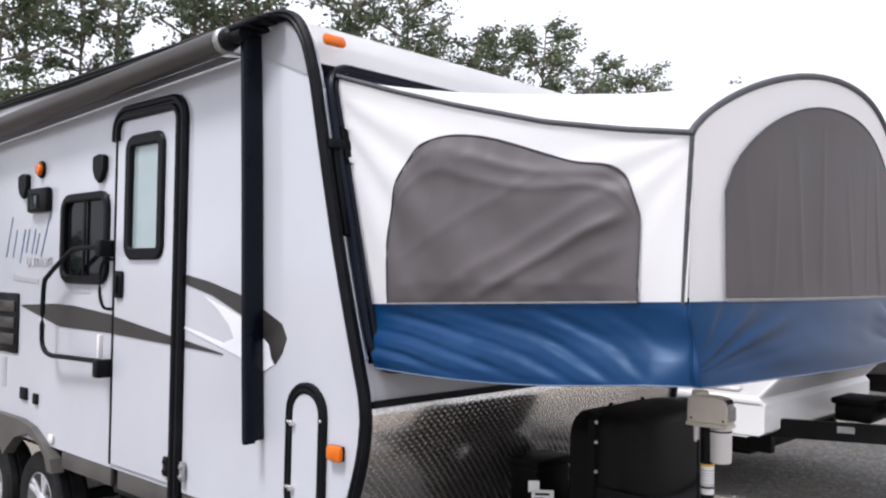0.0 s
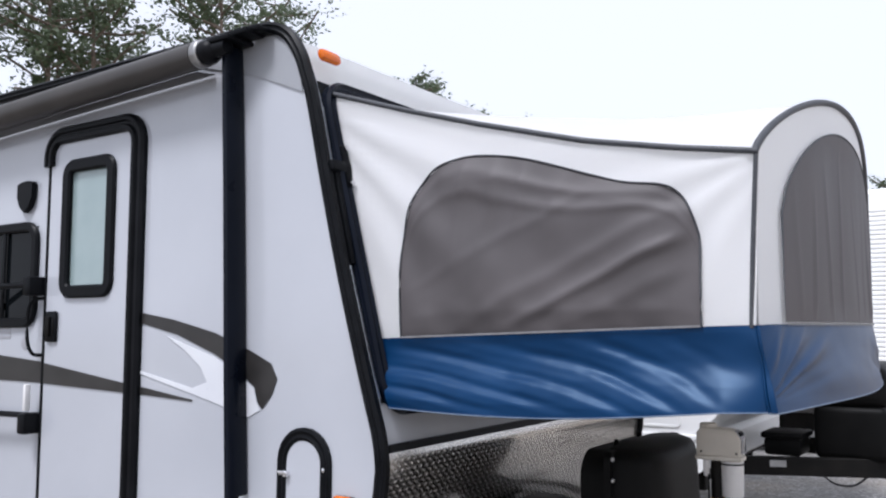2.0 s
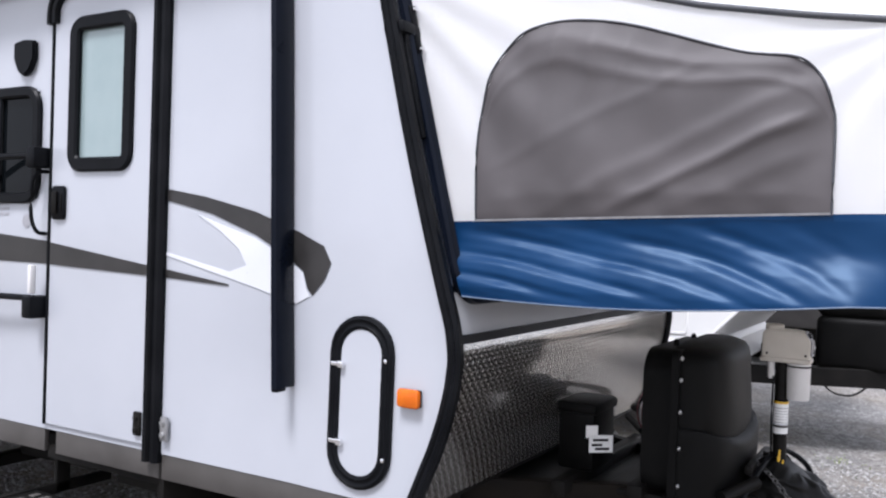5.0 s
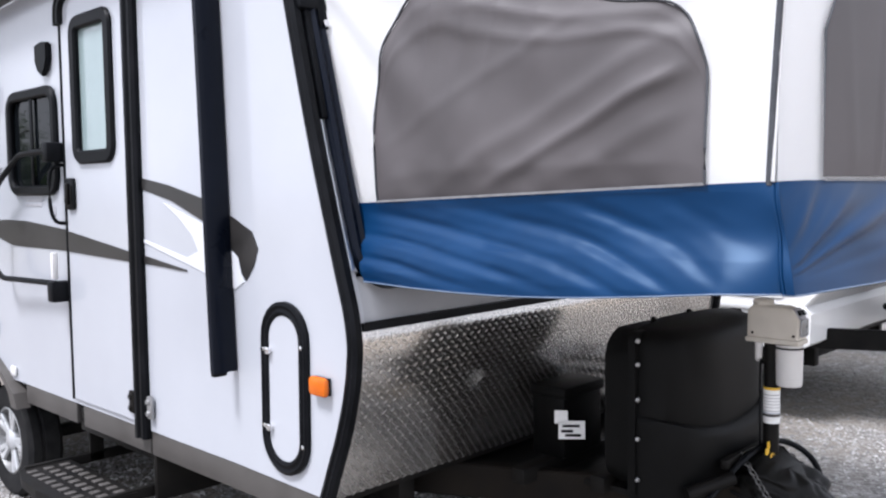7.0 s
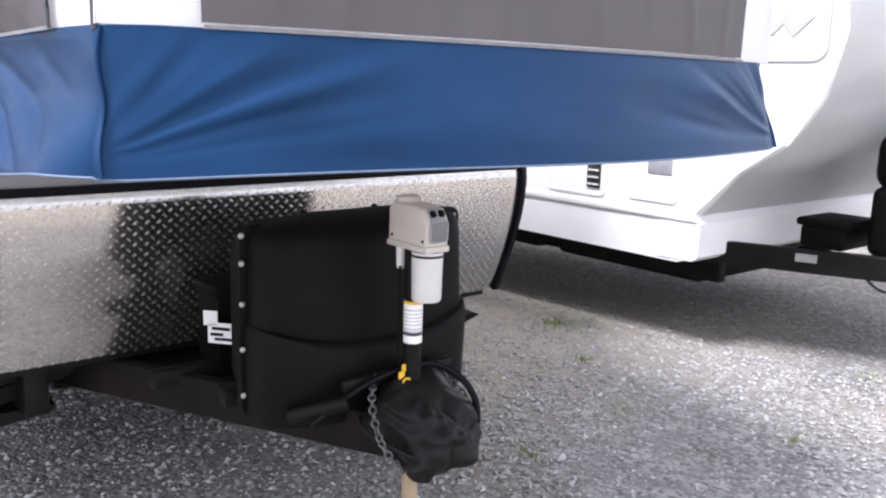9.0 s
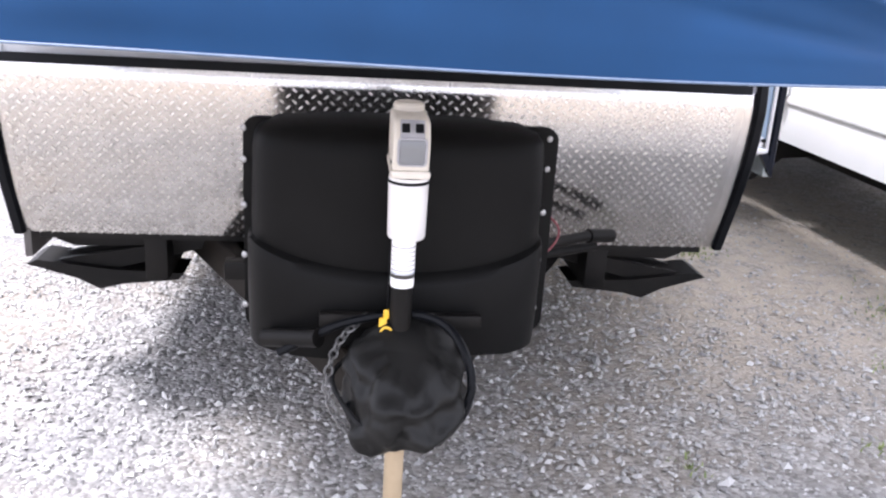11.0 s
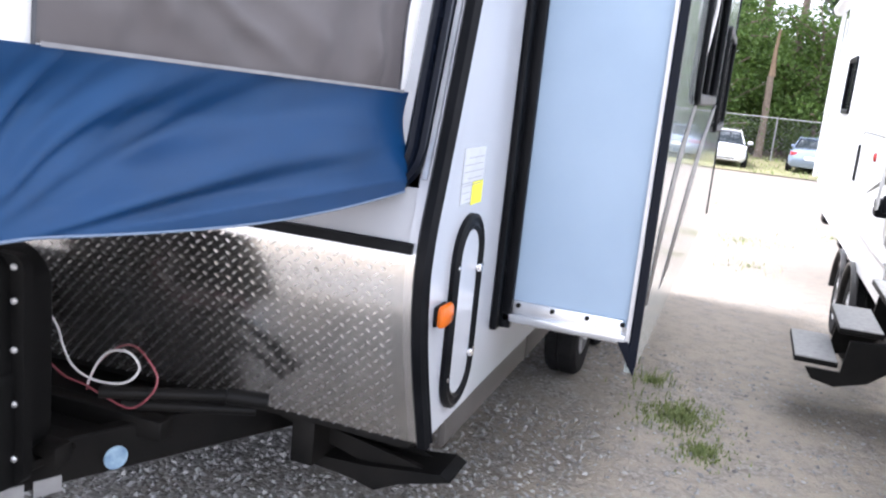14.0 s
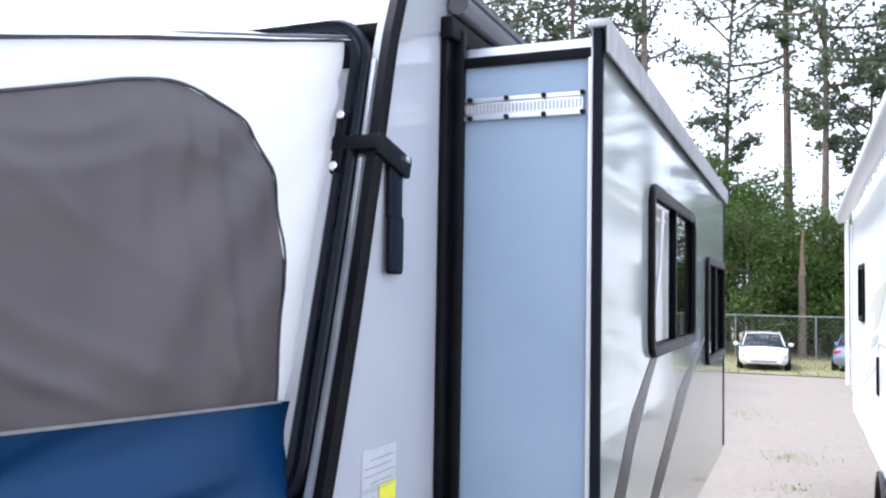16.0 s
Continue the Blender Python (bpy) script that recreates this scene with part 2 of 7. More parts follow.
def ground_mat():
    mat = bpy.data.materials.new("gravel_yard")
    nt, n, l, p = nodes_of(mat)
    tc = n.new("ShaderNodeTexCoord")
    vo = n.new("ShaderNodeTexVoronoi")
    vo.inputs["Scale"].default_value = 48
    vo2 = n.new("ShaderNodeTexVoronoi")
    vo2.inputs["Scale"].default_value = 19
    for v in (vo, vo2):
        l.new(tc.outputs["Object"], v.inputs["Vector"])
    patch = n.new("ShaderNodeTexNoise")
    patch.inputs["Scale"].default_value, patch.inputs["Detail"].default_value = 0.55, 6
    mid = n.new("ShaderNodeTexNoise")
    mid.inputs["Scale"].default_value, mid.inputs["Detail"].default_value = 7, 6
    for v in (patch, mid):
        l.new(tc.outputs["Object"], v.inputs["Vector"])
    dirt = n.new("ShaderNodeValToRGB")
    e = dirt.color_ramp.elements
    e[0].position, e[1].position = 0.40, 0.62
    e[0].color, e[1].color = (0.150, 0.146, 0.143, 1), (0.225, 0.192, 0.152, 1)
    l.new(patch.outputs["Fac"], dirt.inputs["Fac"])
    stone = n.new("ShaderNodeValToRGB")
    e = stone.color_ramp.elements
    e[0].position, e[1].position = 0.1, 0.95
    e[0].color, e[1].color = (0.09, 0.087, 0.084, 1), (0.46, 0.45, 0.435, 1)
    sep = n.new("ShaderNodeSeparateColor")
    l.new(vo.outputs["Color"], sep.inputs[0])
    l.new(sep.outputs[0], stone.inputs["Fac"])
    m1 = n.new("ShaderNodeMix")
    m1.data_type = "RGBA"
    gate = n.new("ShaderNodeMapRange")
    gate.inputs["From Min"].default_value, gate.inputs["From Max"].default_value = 0.38, 0.62
    gate.inputs["To Min"].default_value, gate.inputs["To Max"].default_value = 0.65, 0.2
    l.new(mid.outputs["Fac"], gate.inputs["Value"])
    l.new(gate.outputs[0], m1.inputs["Factor"])
    l.new(dirt.outputs["Color"], m1.inputs["A"])
    l.new(stone.outputs["Color"], m1.inputs["B"])
    sx = n.new("ShaderNodeSeparateXYZ")
    l.new(tc.outputs["Object"], sx.inputs[0])
    wob = n.new("ShaderNodeMath")
    wob.operation = "MULTIPLY_ADD"
    wob.inputs[1].default_value = 1.6
    l.new(patch.outputs["Fac"], wob.inputs[0])
    l.new(sx.outputs["Y"], wob.inputs[2])
    lane = n.new("ShaderNodeMapRange")
    lane.inputs["From Min"].default_value, lane.inputs["From Max"].default_value = 1.9, 0.8
    off = n.new("ShaderNodeMath")
    off.operation = "SUBTRACT"
    off.inputs[1].default_value = 4.35
    far_off = n.new("ShaderNodeMath")
    far_off.operation = "ABSOLUTE"
    l.new(wob.outputs[0], off.inputs[0])
    l.new(off.outputs[0], far_off.inputs[0])
    l.new(far_off.outputs[0], lane.inputs["Value"])
    grit = n.new("ShaderNodeMath")
    grit.operation = "MULTIPLY"
    gr = n.new("ShaderNodeMapRange")
    gr.inputs["From Min"].default_value, gr.inputs["From Max"].default_value = 0.35, 0.6
    gr.inputs["To Min"].default_value, gr.inputs["To Max"].default_value = 0.40, 0.92
    l.new(mid.outputs["Fac"], gr.inputs["Value"])
    l.new(lane.outputs[0], grit.inputs[0])
    l.new(gr.outputs[0], grit.inputs[1])
    m2 = n.new("ShaderNodeMix")
    m2.data_type = "RGBA"
    m2.inputs["B"].default_value = (0.41, 0.355, 0.285, 1)
    l.new(m1.outputs["Result"], m2.inputs["A"])
    lane_end = n.new("ShaderNodeMapRange")
    lane_end.inputs["From Min"].default_value, lane_end.inputs["From Max"].default_value = 1.3, -0.5
    l.new(sx.outputs["X"], lane_end.inputs["Value"])
    cut = n.new("ShaderNodeMath")
    cut.operation = "MULTIPLY"
    l.new(grit.outputs[0], cut.inputs[0])
    l.new(lane_end.outputs[0], cut.inputs[1])
    l.new(cut.outputs[0], m2.inputs["Factor"])
    # far yard ground darkened in colour so full sun does not whiten it
    far_mix = n.new("ShaderNodeMapRange")
    far_mix.inputs["From Min"].default_value, far_mix.inputs["From Max"].default_value = -2.5, -8.0
    l.new(sx.outputs["X"], far_mix.inputs["Value"])
    m4 = n.new("ShaderNodeMix")
    m4.data_type = "RGBA"
    m4.inputs["B"].default_value = (0.150, 0.126, 0.106, 1)
    soft_far = n.new("ShaderNodeMath")
    soft_far.operation = "MULTIPLY"
    soft_far.inputs[1].default_value = 0.75
    l.new(far_mix.outputs[0], soft_far.inputs[0])
    l.new(soft_far.outputs[0], m4.inputs["Factor"])
    l.new(m2.outputs["Result"], m4.inputs["A"])
    # pale sand of the open drive ahead of the parked row
    # lies out of view; lightened to brighten the nose plate's reflection
    drive = n.new("ShaderNodeMapRange")
    drive.inputs["From Min"].default_value, drive.inputs["From Max"].default_value = 2.9, 4.6
    l.new(sx.outputs["X"], drive.inputs["Value"])
    m3 = n.new("ShaderNodeMix")
    m3.data_type = "RGBA"
    m3.inputs["B"].default_value = (0.40, 0.345, 0.28, 1)
    worn = n.new("ShaderNodeMath")
    worn.operation = "MULTIPLY"
    l.new(drive.outputs[0], worn.inputs[0])
    l.new(gr.outputs[0], worn.inputs[1])
    l.new(worn.outputs[0], m3.inputs["Factor"])
    l.new(m4.outputs["Result"], m3.inputs["A"])
    l.new(m3.outputs["Result"], p.inputs["Base Color"])
    p.inputs["Roughness"].default_value = 0.95
    hs = n.new("ShaderNodeMath")
    hs.operation = "ADD"
    l.new(vo.outputs["Distance"], hs.inputs[0])
    l.new(vo2.outputs["Distance"], hs.inputs[1])
    b = n.new("ShaderNodeBump")
    b.inputs["Strength"].default_value, b.inputs["Distance"].default_value = 0.8, 0.012
    b.invert = True
    l.new(hs.outputs[0], b.inputs["Height"])
    l.new(b.outputs["Normal"], p.inputs["Normal"])
    return mat


M_GROUND = ground_mat()
M_STONE = leaf_mat("loose_stones", (0.07, 0.068, 0.066), (0.50, 0.49, 0.475), 0.0)
M_SOIL = surface("lawn_soil", (0.13, 0.12, 0.06), (0.22, 0.19, 0.10), 0.95, scale=0.8, fine=20, bump=0.5, dist=0.02)

# ---- mesh helpers ----


def part(name, bm, mat, parent=None, label="", smooth=True, angle=40):
    me = bpy.data.meshes.new(name)
    bmesh.ops.recalc_face_normals(bm, faces=bm.faces[:])
    if smooth:
        lim = radians(angle)
        for f in bm.faces:
            f.smooth = True
        for e in bm.edges:
            if len(e.link_faces) == 2 and e.calc_face_angle(0) > lim:
                e.smooth = False
    bm.to_mesh(me)
    bm.free()
    me.materials.append(mat)
    ob = new(name, me)
    if parent is not None:
        ob.parent = parent
    if label:
        ob["label"] = label
    return ob


def thing(name, at, label, category, group=""):
    ob = new(name)
    ob.location = at
    ob.empty_display_size = 0.1
    tagged(ob, label, category, group)
    return ob


def under(ob, thing_ob):
    """Hang ob, built in world places, under a thing that stands elsewhere."""
    ob.parent = thing_ob
    ob.matrix_parent_inverse = Matrix.Translation(-thing_ob.location)
    return ob


def bx(bm, x0, x1, y0, y1, z0, z1, bev=0.0, seg=2, m=None):
    t = bmesh.new()
    bmesh.ops.create_cube(t, size=1)
    bmesh.ops.transform(t, matrix=Matrix.Translation(((x0 + x1) / 2, (y0 + y1) / 2, (z0 + z1) / 2)) @ Matrix.Diagonal((abs(x1 - x0), abs(y1 - y0), abs(z1 - z0), 1)), verts=t.verts)
    if bev:
        bmesh.ops.bevel(t, geom=t.edges[:], offset=bev, segments=seg, profile=0.5, affect="EDGES")
    if m is not None:
        bmesh.ops.transform(t, matrix=m, verts=t.verts)
    return join(bm, t)


def join(bm, t):
    me = bpy.data.meshes.new("tmp")
    t.to_mesh(me)
    t.free()
    bm.from_mesh(me)
    bpy.data.meshes.remove(me)
    return bm


def ring_sweep(bm, pts, prof, closed=False, up=Vector((0, 1, 0)), caps=True):
    """Sweep a profile (list of (a, b): a along the side vector, b along up) along points."""
    pts = [Vector(p) for p in pts]
    n, rings = len(pts), []
    for i, p in enumerate(pts):
        if closed:
            d = pts[(i + 1) % n] - pts[i - 1]
        else:
            d = pts[min(i + 1, n - 1)] - pts[max(i - 1, 0)]
        d.normalize()
        u = (up - d * up.dot(d))
        u = u.normalized() if u.length > 1e-5 else Vector((0, 0, 1))
        s = d.cross(u)
        rings.append([bm.verts.new(p + s * a + u * b) for a, b in prof])
    m = len(prof)
    for i in range(n if closed else n - 1):
        r, q = rings[i], rings[(i + 1) % n]
        for j in range(m):
            bm.faces.new((r[j], r[(j + 1) % m], q[(j + 1) % m], q[j]))
    if caps and not closed:
        bm.faces.new(rings[0])
        bm.faces.new(rings[-1])
    return bm


def circ(r, k=10, ry=None):
    ry = r if ry is None else ry
    return [(r * math.cos(2 * math.pi * i / k), ry * math.sin(2 * math.pi * i / k)) for i in range(k)]


def tube(bm, pts, r, k=10, closed=False, up=Vector((0, 0, 1))):
    return ring_sweep(bm, pts, circ(r, k), closed, up)


def rprof(w, h, b=0.25):
    """A bevelled rectangle, w by h, as a sweep profile."""
    c = min(w, h) * b
    w, h = w / 2, h / 2
    return [(-w + c, -h), (w - c, -h), (w, -h + c), (w, h - c), (w - c, h), (-w + c, h), (-w, h - c), (-w, -h + c)]


def lathe(bm, prof, c, axis="z", k=24, caps=True):
    """Turn (r, h) pairs round an axis through c."""
    rings = []
    for r, h in prof:
        ring = []
        for i in range(k):
            a = 2 * math.pi * i / k
            u, v = r * math.cos(a), r * math.sin(a)
            off = {"z": (u, v, h), "y": (u, h, v), "x": (h, u, v)}[axis]
            ring.append(bm.verts.new(Vector(c) + Vector(off)))
        rings.append(ring)
    for a, b in zip(rings, rings[1:]):
        for i in range(k):
            bm.faces.new((a[i], a[(i + 1) % k], b[(i + 1) % k], b[i]))
    if caps and prof[0][0] > 1e-4:
        bm.faces.new(rings[0])
    if caps and prof[-1][0] > 1e-4:
        bm.faces.new(rings[-1])
    bmesh.ops.remove_doubles(bm, verts=bm.verts[:], dist=1e-5)
    return bm


def slab(bm, poly, y0, y1):
    """A polygon in (x, z) with thickness from y0 to y1."""
    a = [bm.verts.new((x, y0, z)) for x, z in poly]
    b = [bm.verts.new((x, y1, z)) for x, z in poly]
    bm.faces.new(a)
    bm.faces.new(b)
    for i in range(len(poly)):
        j = (i + 1) % len(poly)
        bm.faces.new((a[i], a[j], b[j], b[i]))
    return bm


def slab_yz(bm, poly, x0, x1):
    a = [bm.verts.new((x0, y, z)) for y, z in poly]
    b = [bm.verts.new((x1, y, z)) for y, z in poly]
    bm.faces.new(a)
    bm.faces.new(b)
    for i in range(len(poly)):
        j = (i + 1) % len(poly)
        bm.faces.new((a[i], a[j], b[j], b[i]))
    return bm


def holed_wall(bm, x0, x1, z0, z1, y0, y1, holes):
    """A wall in the xz plane with rectangular holes that go through it."""
    xs = sorted({x0, x1, *[h[0] for h in holes], *[h[1] for h in holes]})
    zs = sorted({z0, z1, *[h[2] for h in holes], *[h[3] for h in holes]})
    solid = {}
    for i in range(len(xs) - 1):
        for j in range(len(zs) - 1):
            cx, cz = (xs[i] + xs[i + 1]) / 2, (zs[j] + zs[j + 1]) / 2
            solid[i, j] = not any(h[0] < cx < h[1] and h[2] < cz < h[3] for h in holes)
    vs = {}

    def v(i, j, k):
        if (i, j, k) not in vs:
            vs[i, j, k] = bm.verts.new((xs[i], (y0, y1)[k], zs[j]))
        return vs[i, j, k]
    for (i, j), s in solid.items():
        if not s:
            continue
        for k in (0, 1):
            bm.faces.new((v(i, j, k), v(i + 1, j, k), v(i + 1, j + 1, k), v(i, j + 1, k)))
        for (di, dj, c) in ((-1, 0, ((0, 0), (0, 1))), (1, 0, ((1, 0), (1, 1))), (0, -1, ((0, 0), (1, 0))), (0, 1, ((0, 1), (1, 1)))):
            if not solid.get((i + di, j + dj), False):
                (a, b), (c2, d2) = c
                bm.faces.new((v(i + a, j + b, 0), v(i + c2, j + d2, 0), v(i + c2, j + d2, 1), v(i + a, j + b, 1)))
    return bm


def rrect(x0, x1, z0, z1, r, k=6):
    """Points of a rounded rectangle, anticlockwise from its lower right corner."""
    out = []
    for cx, cz, a0 in ((x1 - r, z0 + r, -90), (x1 - r, z1 - r, 0), (x0 + r, z1 - r, 90), (x0 + r, z0 + r, 180)):
        for i in range(k + 1):
            a = radians(a0 + 90 * i / k)
            out.append((cx + r * math.cos(a), cz + r * math.sin(a)))
    return out


def lerp(a, b, t):
    return a + (b - a) * t


def curve(xs, ys, x):
    return float(np.interp(x, xs, ys))


def smooth_path(pts, k=6):
    """Catmull-Rom through points."""
    p = [Vector(q) for q in pts]
    out = []
    for i in range(len(p) - 1):
        a, b, c, d = p[max(i - 1, 0)], p[i], p[i + 1], p[min(i + 2, len(p) - 1)]
        for j in range(k):
            t = j / k
            out.append(0.5 * ((2 * b) + (c - a) * t + (2 * a - 5 * b + 4 * c - d) * t * t + (3 * b - a - 3 * c + d) * t ** 3))
    out.append(p[-1])
    return out


def grid_mesh(bm, fn, nu, nv, thick=0.0):
    """A sheet fn(u, v) -> place, u and v from 0 to 1."""
    g = [[bm.verts.new(fn(i / nu, j / nv)) for j in range(nv + 1)] for i in range(nu + 1)]
    for i in range(nu):
        for j in range(nv):
            bm.faces.new((g[i][j], g[i + 1][j], g[i + 1][j + 1], g[i][j + 1]))
    if thick:
        bmesh.ops.recalc_face_normals(bm, faces=bm.faces[:])
        bmesh.ops.solidify(bm, geom=bm.faces[:], thickness=thick)
    return bm


def lettering(text, size, at, rot, mat, parent, name, label="", depth=0.002, shear=0.0, bold=0.0):
    cu = bpy.data.curves.new(name, "FONT")
    cu.body, cu.size, cu.extrude, cu.shear, cu.offset = text, size, depth, shear, bold
    cu.resolution_u = 3
    tmp = bpy.data.objects.new("tmp_text", cu)
    scene.collection.objects.link(tmp)
    me = bpy.data.meshes.new_from_object(tmp)
    bpy.data.objects.remove(tmp)
    bpy.data.curves.remove(cu)
    me.name = name
    me.materials.clear()
    me.materials.append(mat)
    ob = new(name, me)
    ob.parent = parent
    ob.matrix_basis = pose(*at, *rot)
    if label:
        ob["label"] = label
    return ob


def ground_z(x):
    d = max(0.0, -x - 0.5)
    return -0.58 * (1 - math.exp(-d / 12))


def fbm(x, y, z=0.0):
    return noise.fractal(Vector((x, y, z)), 1.0, 2.0, 3)

# ---- ground ----
W = 2.44       # trailer width
MID = W / 2


def build_ground():
    bm = bmesh.new()
    xs = sorted({*[-600, -300, -150, -80, -60, 40, 60, 120, 300, 600], *np.arange(-45, 31, 1.5).round(2).tolist()})
    ys = sorted({*[-600, -300, -150, -80, 80, 150, 300, 600], *np.arange(-40, 61, 5.0).tolist()})
    g = [[bm.verts.new((x, y, ground_z(x) + (0.012 * fbm(x * 0.6, y * 0.6) if abs(x) < 40 else 0))) for y in ys] for x in xs]
    for i in range(len(xs) - 1):
        for j in range(len(ys) - 1):
            bm.faces.new((g[i][j], g[i + 1][j], g[i + 1][j + 1], g[i][j + 1]))
    ob = part("ground", bm, M_GROUND)
    tagged(ob, "grey and tan gravel yard with worn dirt patches", "ground", kind="structure")


build_ground()

# ---- travel trailer ----
# profile of the side walls, x and z, from the roof's front round the nose to the wall's foot
NOSE = [(0.05, 2.885), (0.19, 2.875), (0.28, 2.83), (0.345, 2.74), (0.385, 2.64), (0.42, 2.53), (0.50, 2.19), (0.58, 1.87), (0.65, 1.62),
        (0.72, 1.385), (0.755, 1.27), (0.77, 1.17), (0.7665, 1.11), (0.7590, 1.05), (0.7405, 0.97), (0.7225, 0.91), (0.6985, 0.84), (0.6655, 0.76), (0.613, 0.63)]
REAR, ROOF, FOOT = -5.7, 2.885, 0.64
SL0, SL1, SLZ0, SLZ1, SLY = -0.035, -4.35, 0.875, 2.63, 2.935      # slide-out: front, rear, foot, top, outer face

trailer = thing("travel_trailer", (-1.5, MID, 0), "white fibreglass hybrid travel trailer with black trim, parked on gravel", "travel trailer")


def T(name, bm, mat, label="", parent=None, smooth=True):
    ob = part(name, bm, mat, None, label, smooth)
    if parent is None:
        return under(ob, trailer)
    ob.parent = parent
    ob.matrix_parent_inverse = Matrix.Translation(-trailer.location) if parent.parent is trailer else Matrix()
    return ob


def sub(name, bm, mat, parent, label="", smooth=True):
    """A piece of a part: parent's origin is the world's, as all parts are built in place."""
    ob = part(name, bm, mat, None, label, smooth)
    ob.parent = parent
    return ob


DOOR = (-1.34, -0.66, 0.665, 2.60)
WIN = (-2.03, -1.45, 1.68, 2.17)


def nose_x(z):
    if z < 1.17:
        return 0.77 - 0.448 * (1.17 - z) ** 1.7
    zs = [p[1] for p in NOSE][::-1]
    xs = [p[0] for p in NOSE][::-1]
    return curve(zs, xs, z)


def build_shell():
    # door-side wall with the door's and the window's openings
    bm = bmesh.new()
    holed_wall(bm, REAR, 0.05, FOOT, ROOF, 0.0, 0.045, [DOOR, WIN])
    slab(bm, [(0.05, FOOT), *NOSE[::-1]], 0.0, 0.045)
    T("side_wall", bm, M_GEL, "white gelcoat side wall with door")
    bm = bmesh.new()
    holed_wall(bm, REAR, 0.05, FOOT, ROOF, W - 0.045, W, [(SL1, SL0 - 0.02, SLZ0 + 0.02, SLZ1 - 0.01)])
    slab(bm, [(0.05, FOOT), *NOSE[::-1]], W - 0.045, W)
    T("side_wall", bm, M_GEL, "white gelcoat side wall with slide-out opening")
    # roof, rear, floor
    bm = bmesh.new()
    bx(bm, REAR, 0.16, 0.05, W - 0.05, ROOF - 0.05, ROOF - 0.005)
    T("roof", bm, M_GEL)
    bm = bmesh.new()
    bx(bm, REAR, REAR + 0.05, 0.05, W - 0.05, FOOT, ROOF - 0.06)
    T("rear_wall", bm, M_GEL)
    bm = bmesh.new()
    bx(bm, REAR + 0.06, 0.60, 0.05, W - 0.05, 0.60, 0.66)
    T("floor_pan", bm, M_STEEL_BLACK)
    # front: cap above the bunk opening, strips beside it and below it
    def strip(name, z0, z1, y0, y1, mat, n, label="", inset=0.006):
        zz = [lerp(z0, z1, i / n) for i in range(n + 1)]
        b = bmesh.new()
        rows = []
        for z in zz:
            x = nose_x(z) - inset
            rows.append((b.verts.new((x, y0, z)), b.verts.new((x, y1, z)), b.verts.new((x - 0.04, y0, z)), b.verts.new((x - 0.04, y1, z))))
        for r, q in zip(rows, rows[1:]):
            b.faces.new((r[0], r[1], q[1], q[0]))
            b.faces.new((r[2], r[3], q[3], q[2]))
            b.faces.new((r[0], r[2], q[2], q[0]))
            b.faces.new((r[1], r[3], q[3], q[1]))
        b.faces.new(rows[0])
        b.faces.new(rows[-1])
        return T(name, b, mat, label)
    # curved cap from the roof down to the opening's top
    b = bmesh.new()
    cap = [p for p in NOSE if p[1] > 2.65] + [(nose_x(2.645), 2.645)]
    grid = [[b.verts.new((x - 0.006, y, z - 0.004)) for y in np.linspace(0.03, W - 0.03, 5)] for x, z in cap]
    for i in range(len(cap) - 1):
        for j in range(4):
            b.faces.new((grid[i][j], grid[i + 1][j], grid[i + 1][j + 1], grid[i][j + 1]))
    bmesh.ops.solidify(b, geom=b.faces[:], thickness=0.03)
    # brighter white than the walls, standing in for sky mirrored in the gelcoat
    T("front_cap", b, M_NWHITE, "smooth white front cap above the bunk opening")
    strip("front_side_strip", 1.34, 2.64, 0.02, 0.05, M_GEL, 10)
    strip("front_side_strip", 1.34, 2.64, W - 0.05, W - 0.02, M_GEL, 10)
    strip("front_sill_panel", 1.235, 1.375, 0.03, W - 0.03, M_GREY_PANEL, 4, "pale grey sill panel under the bunk")
    strip("front_joint_strip", 1.208, 1.236, 0.03, W - 0.03, M_BLACK, 2, "black joint strip", inset=-0.012)
    # unseen white wall closes the opening and bounces light into the canvas
    strip("bunk_wall_shade", 1.36, 2.60, 0.2, W - 0.2, M_GEL, 3, "added white wall closing the bunk opening, bounces light", inset=0.3)
    # corner trims that follow both profiles
    for y in (-0.004, W + 0.004):
        pts = smooth_path([(REAR, y, ROOF), (-3, y, ROOF), (-0.3, y, ROOF), *[(x, y, z) for x, z in NOSE]], 4)
        b = bmesh.new()
        prof = [(-0.026, -0.014), (-0.011, -0.021), (-0.004, -0.015), (0.004, -0.015), (0.011, -0.021), (0.024, -0.012), (0.024, 0.012), (0.011, 0.021), (0.004, 0.015), (-0.004, 0.015), (-0.011, 0.021), (-0.026, 0.014)]
        ring_sweep(b, pts, prof, up=Vector((0, 1, 0)))
        T("corner_trim", b, M_BLACK, "black ribbed corner moulding")
    # grey panel at the top front corner of both walls
    for y in (-0.004, W + 0.004):
        b = bmesh.new()
        arc = [(-0.62, 2.83), (-0.3, 2.80), (0.05, 2.705), (0.2, 2.65), (0.36, 2.585), (0.335, 2.70), (0.27, 2.80), (0.18, 2.845), (-0.62, 2.85)]
        slab(b, arc, y - 0.003, y + 0.003)
        T("corner_graphic", b, M_GREY_PANEL, "light grey corner panel", smooth=False)
    # lower skirt
    for y0, y1 in ((0.004, 0.03), (W - 0.03, W - 0.004)):
        for xa, xb in ((-0.60, 0.62 if y0 < 1 else 0.40), (-1.28, -0.615), (-2.0, -1.36), (REAR, -3.72)):
            b = bmesh.new()
            bx(b, xa, xb, y0, y1, 0.535, FOOT + 0.004, 0.004)
            T("lower_skirt", b, M_SKIRT_GREY, "dull grey-brown lower skirt")


build_shell()


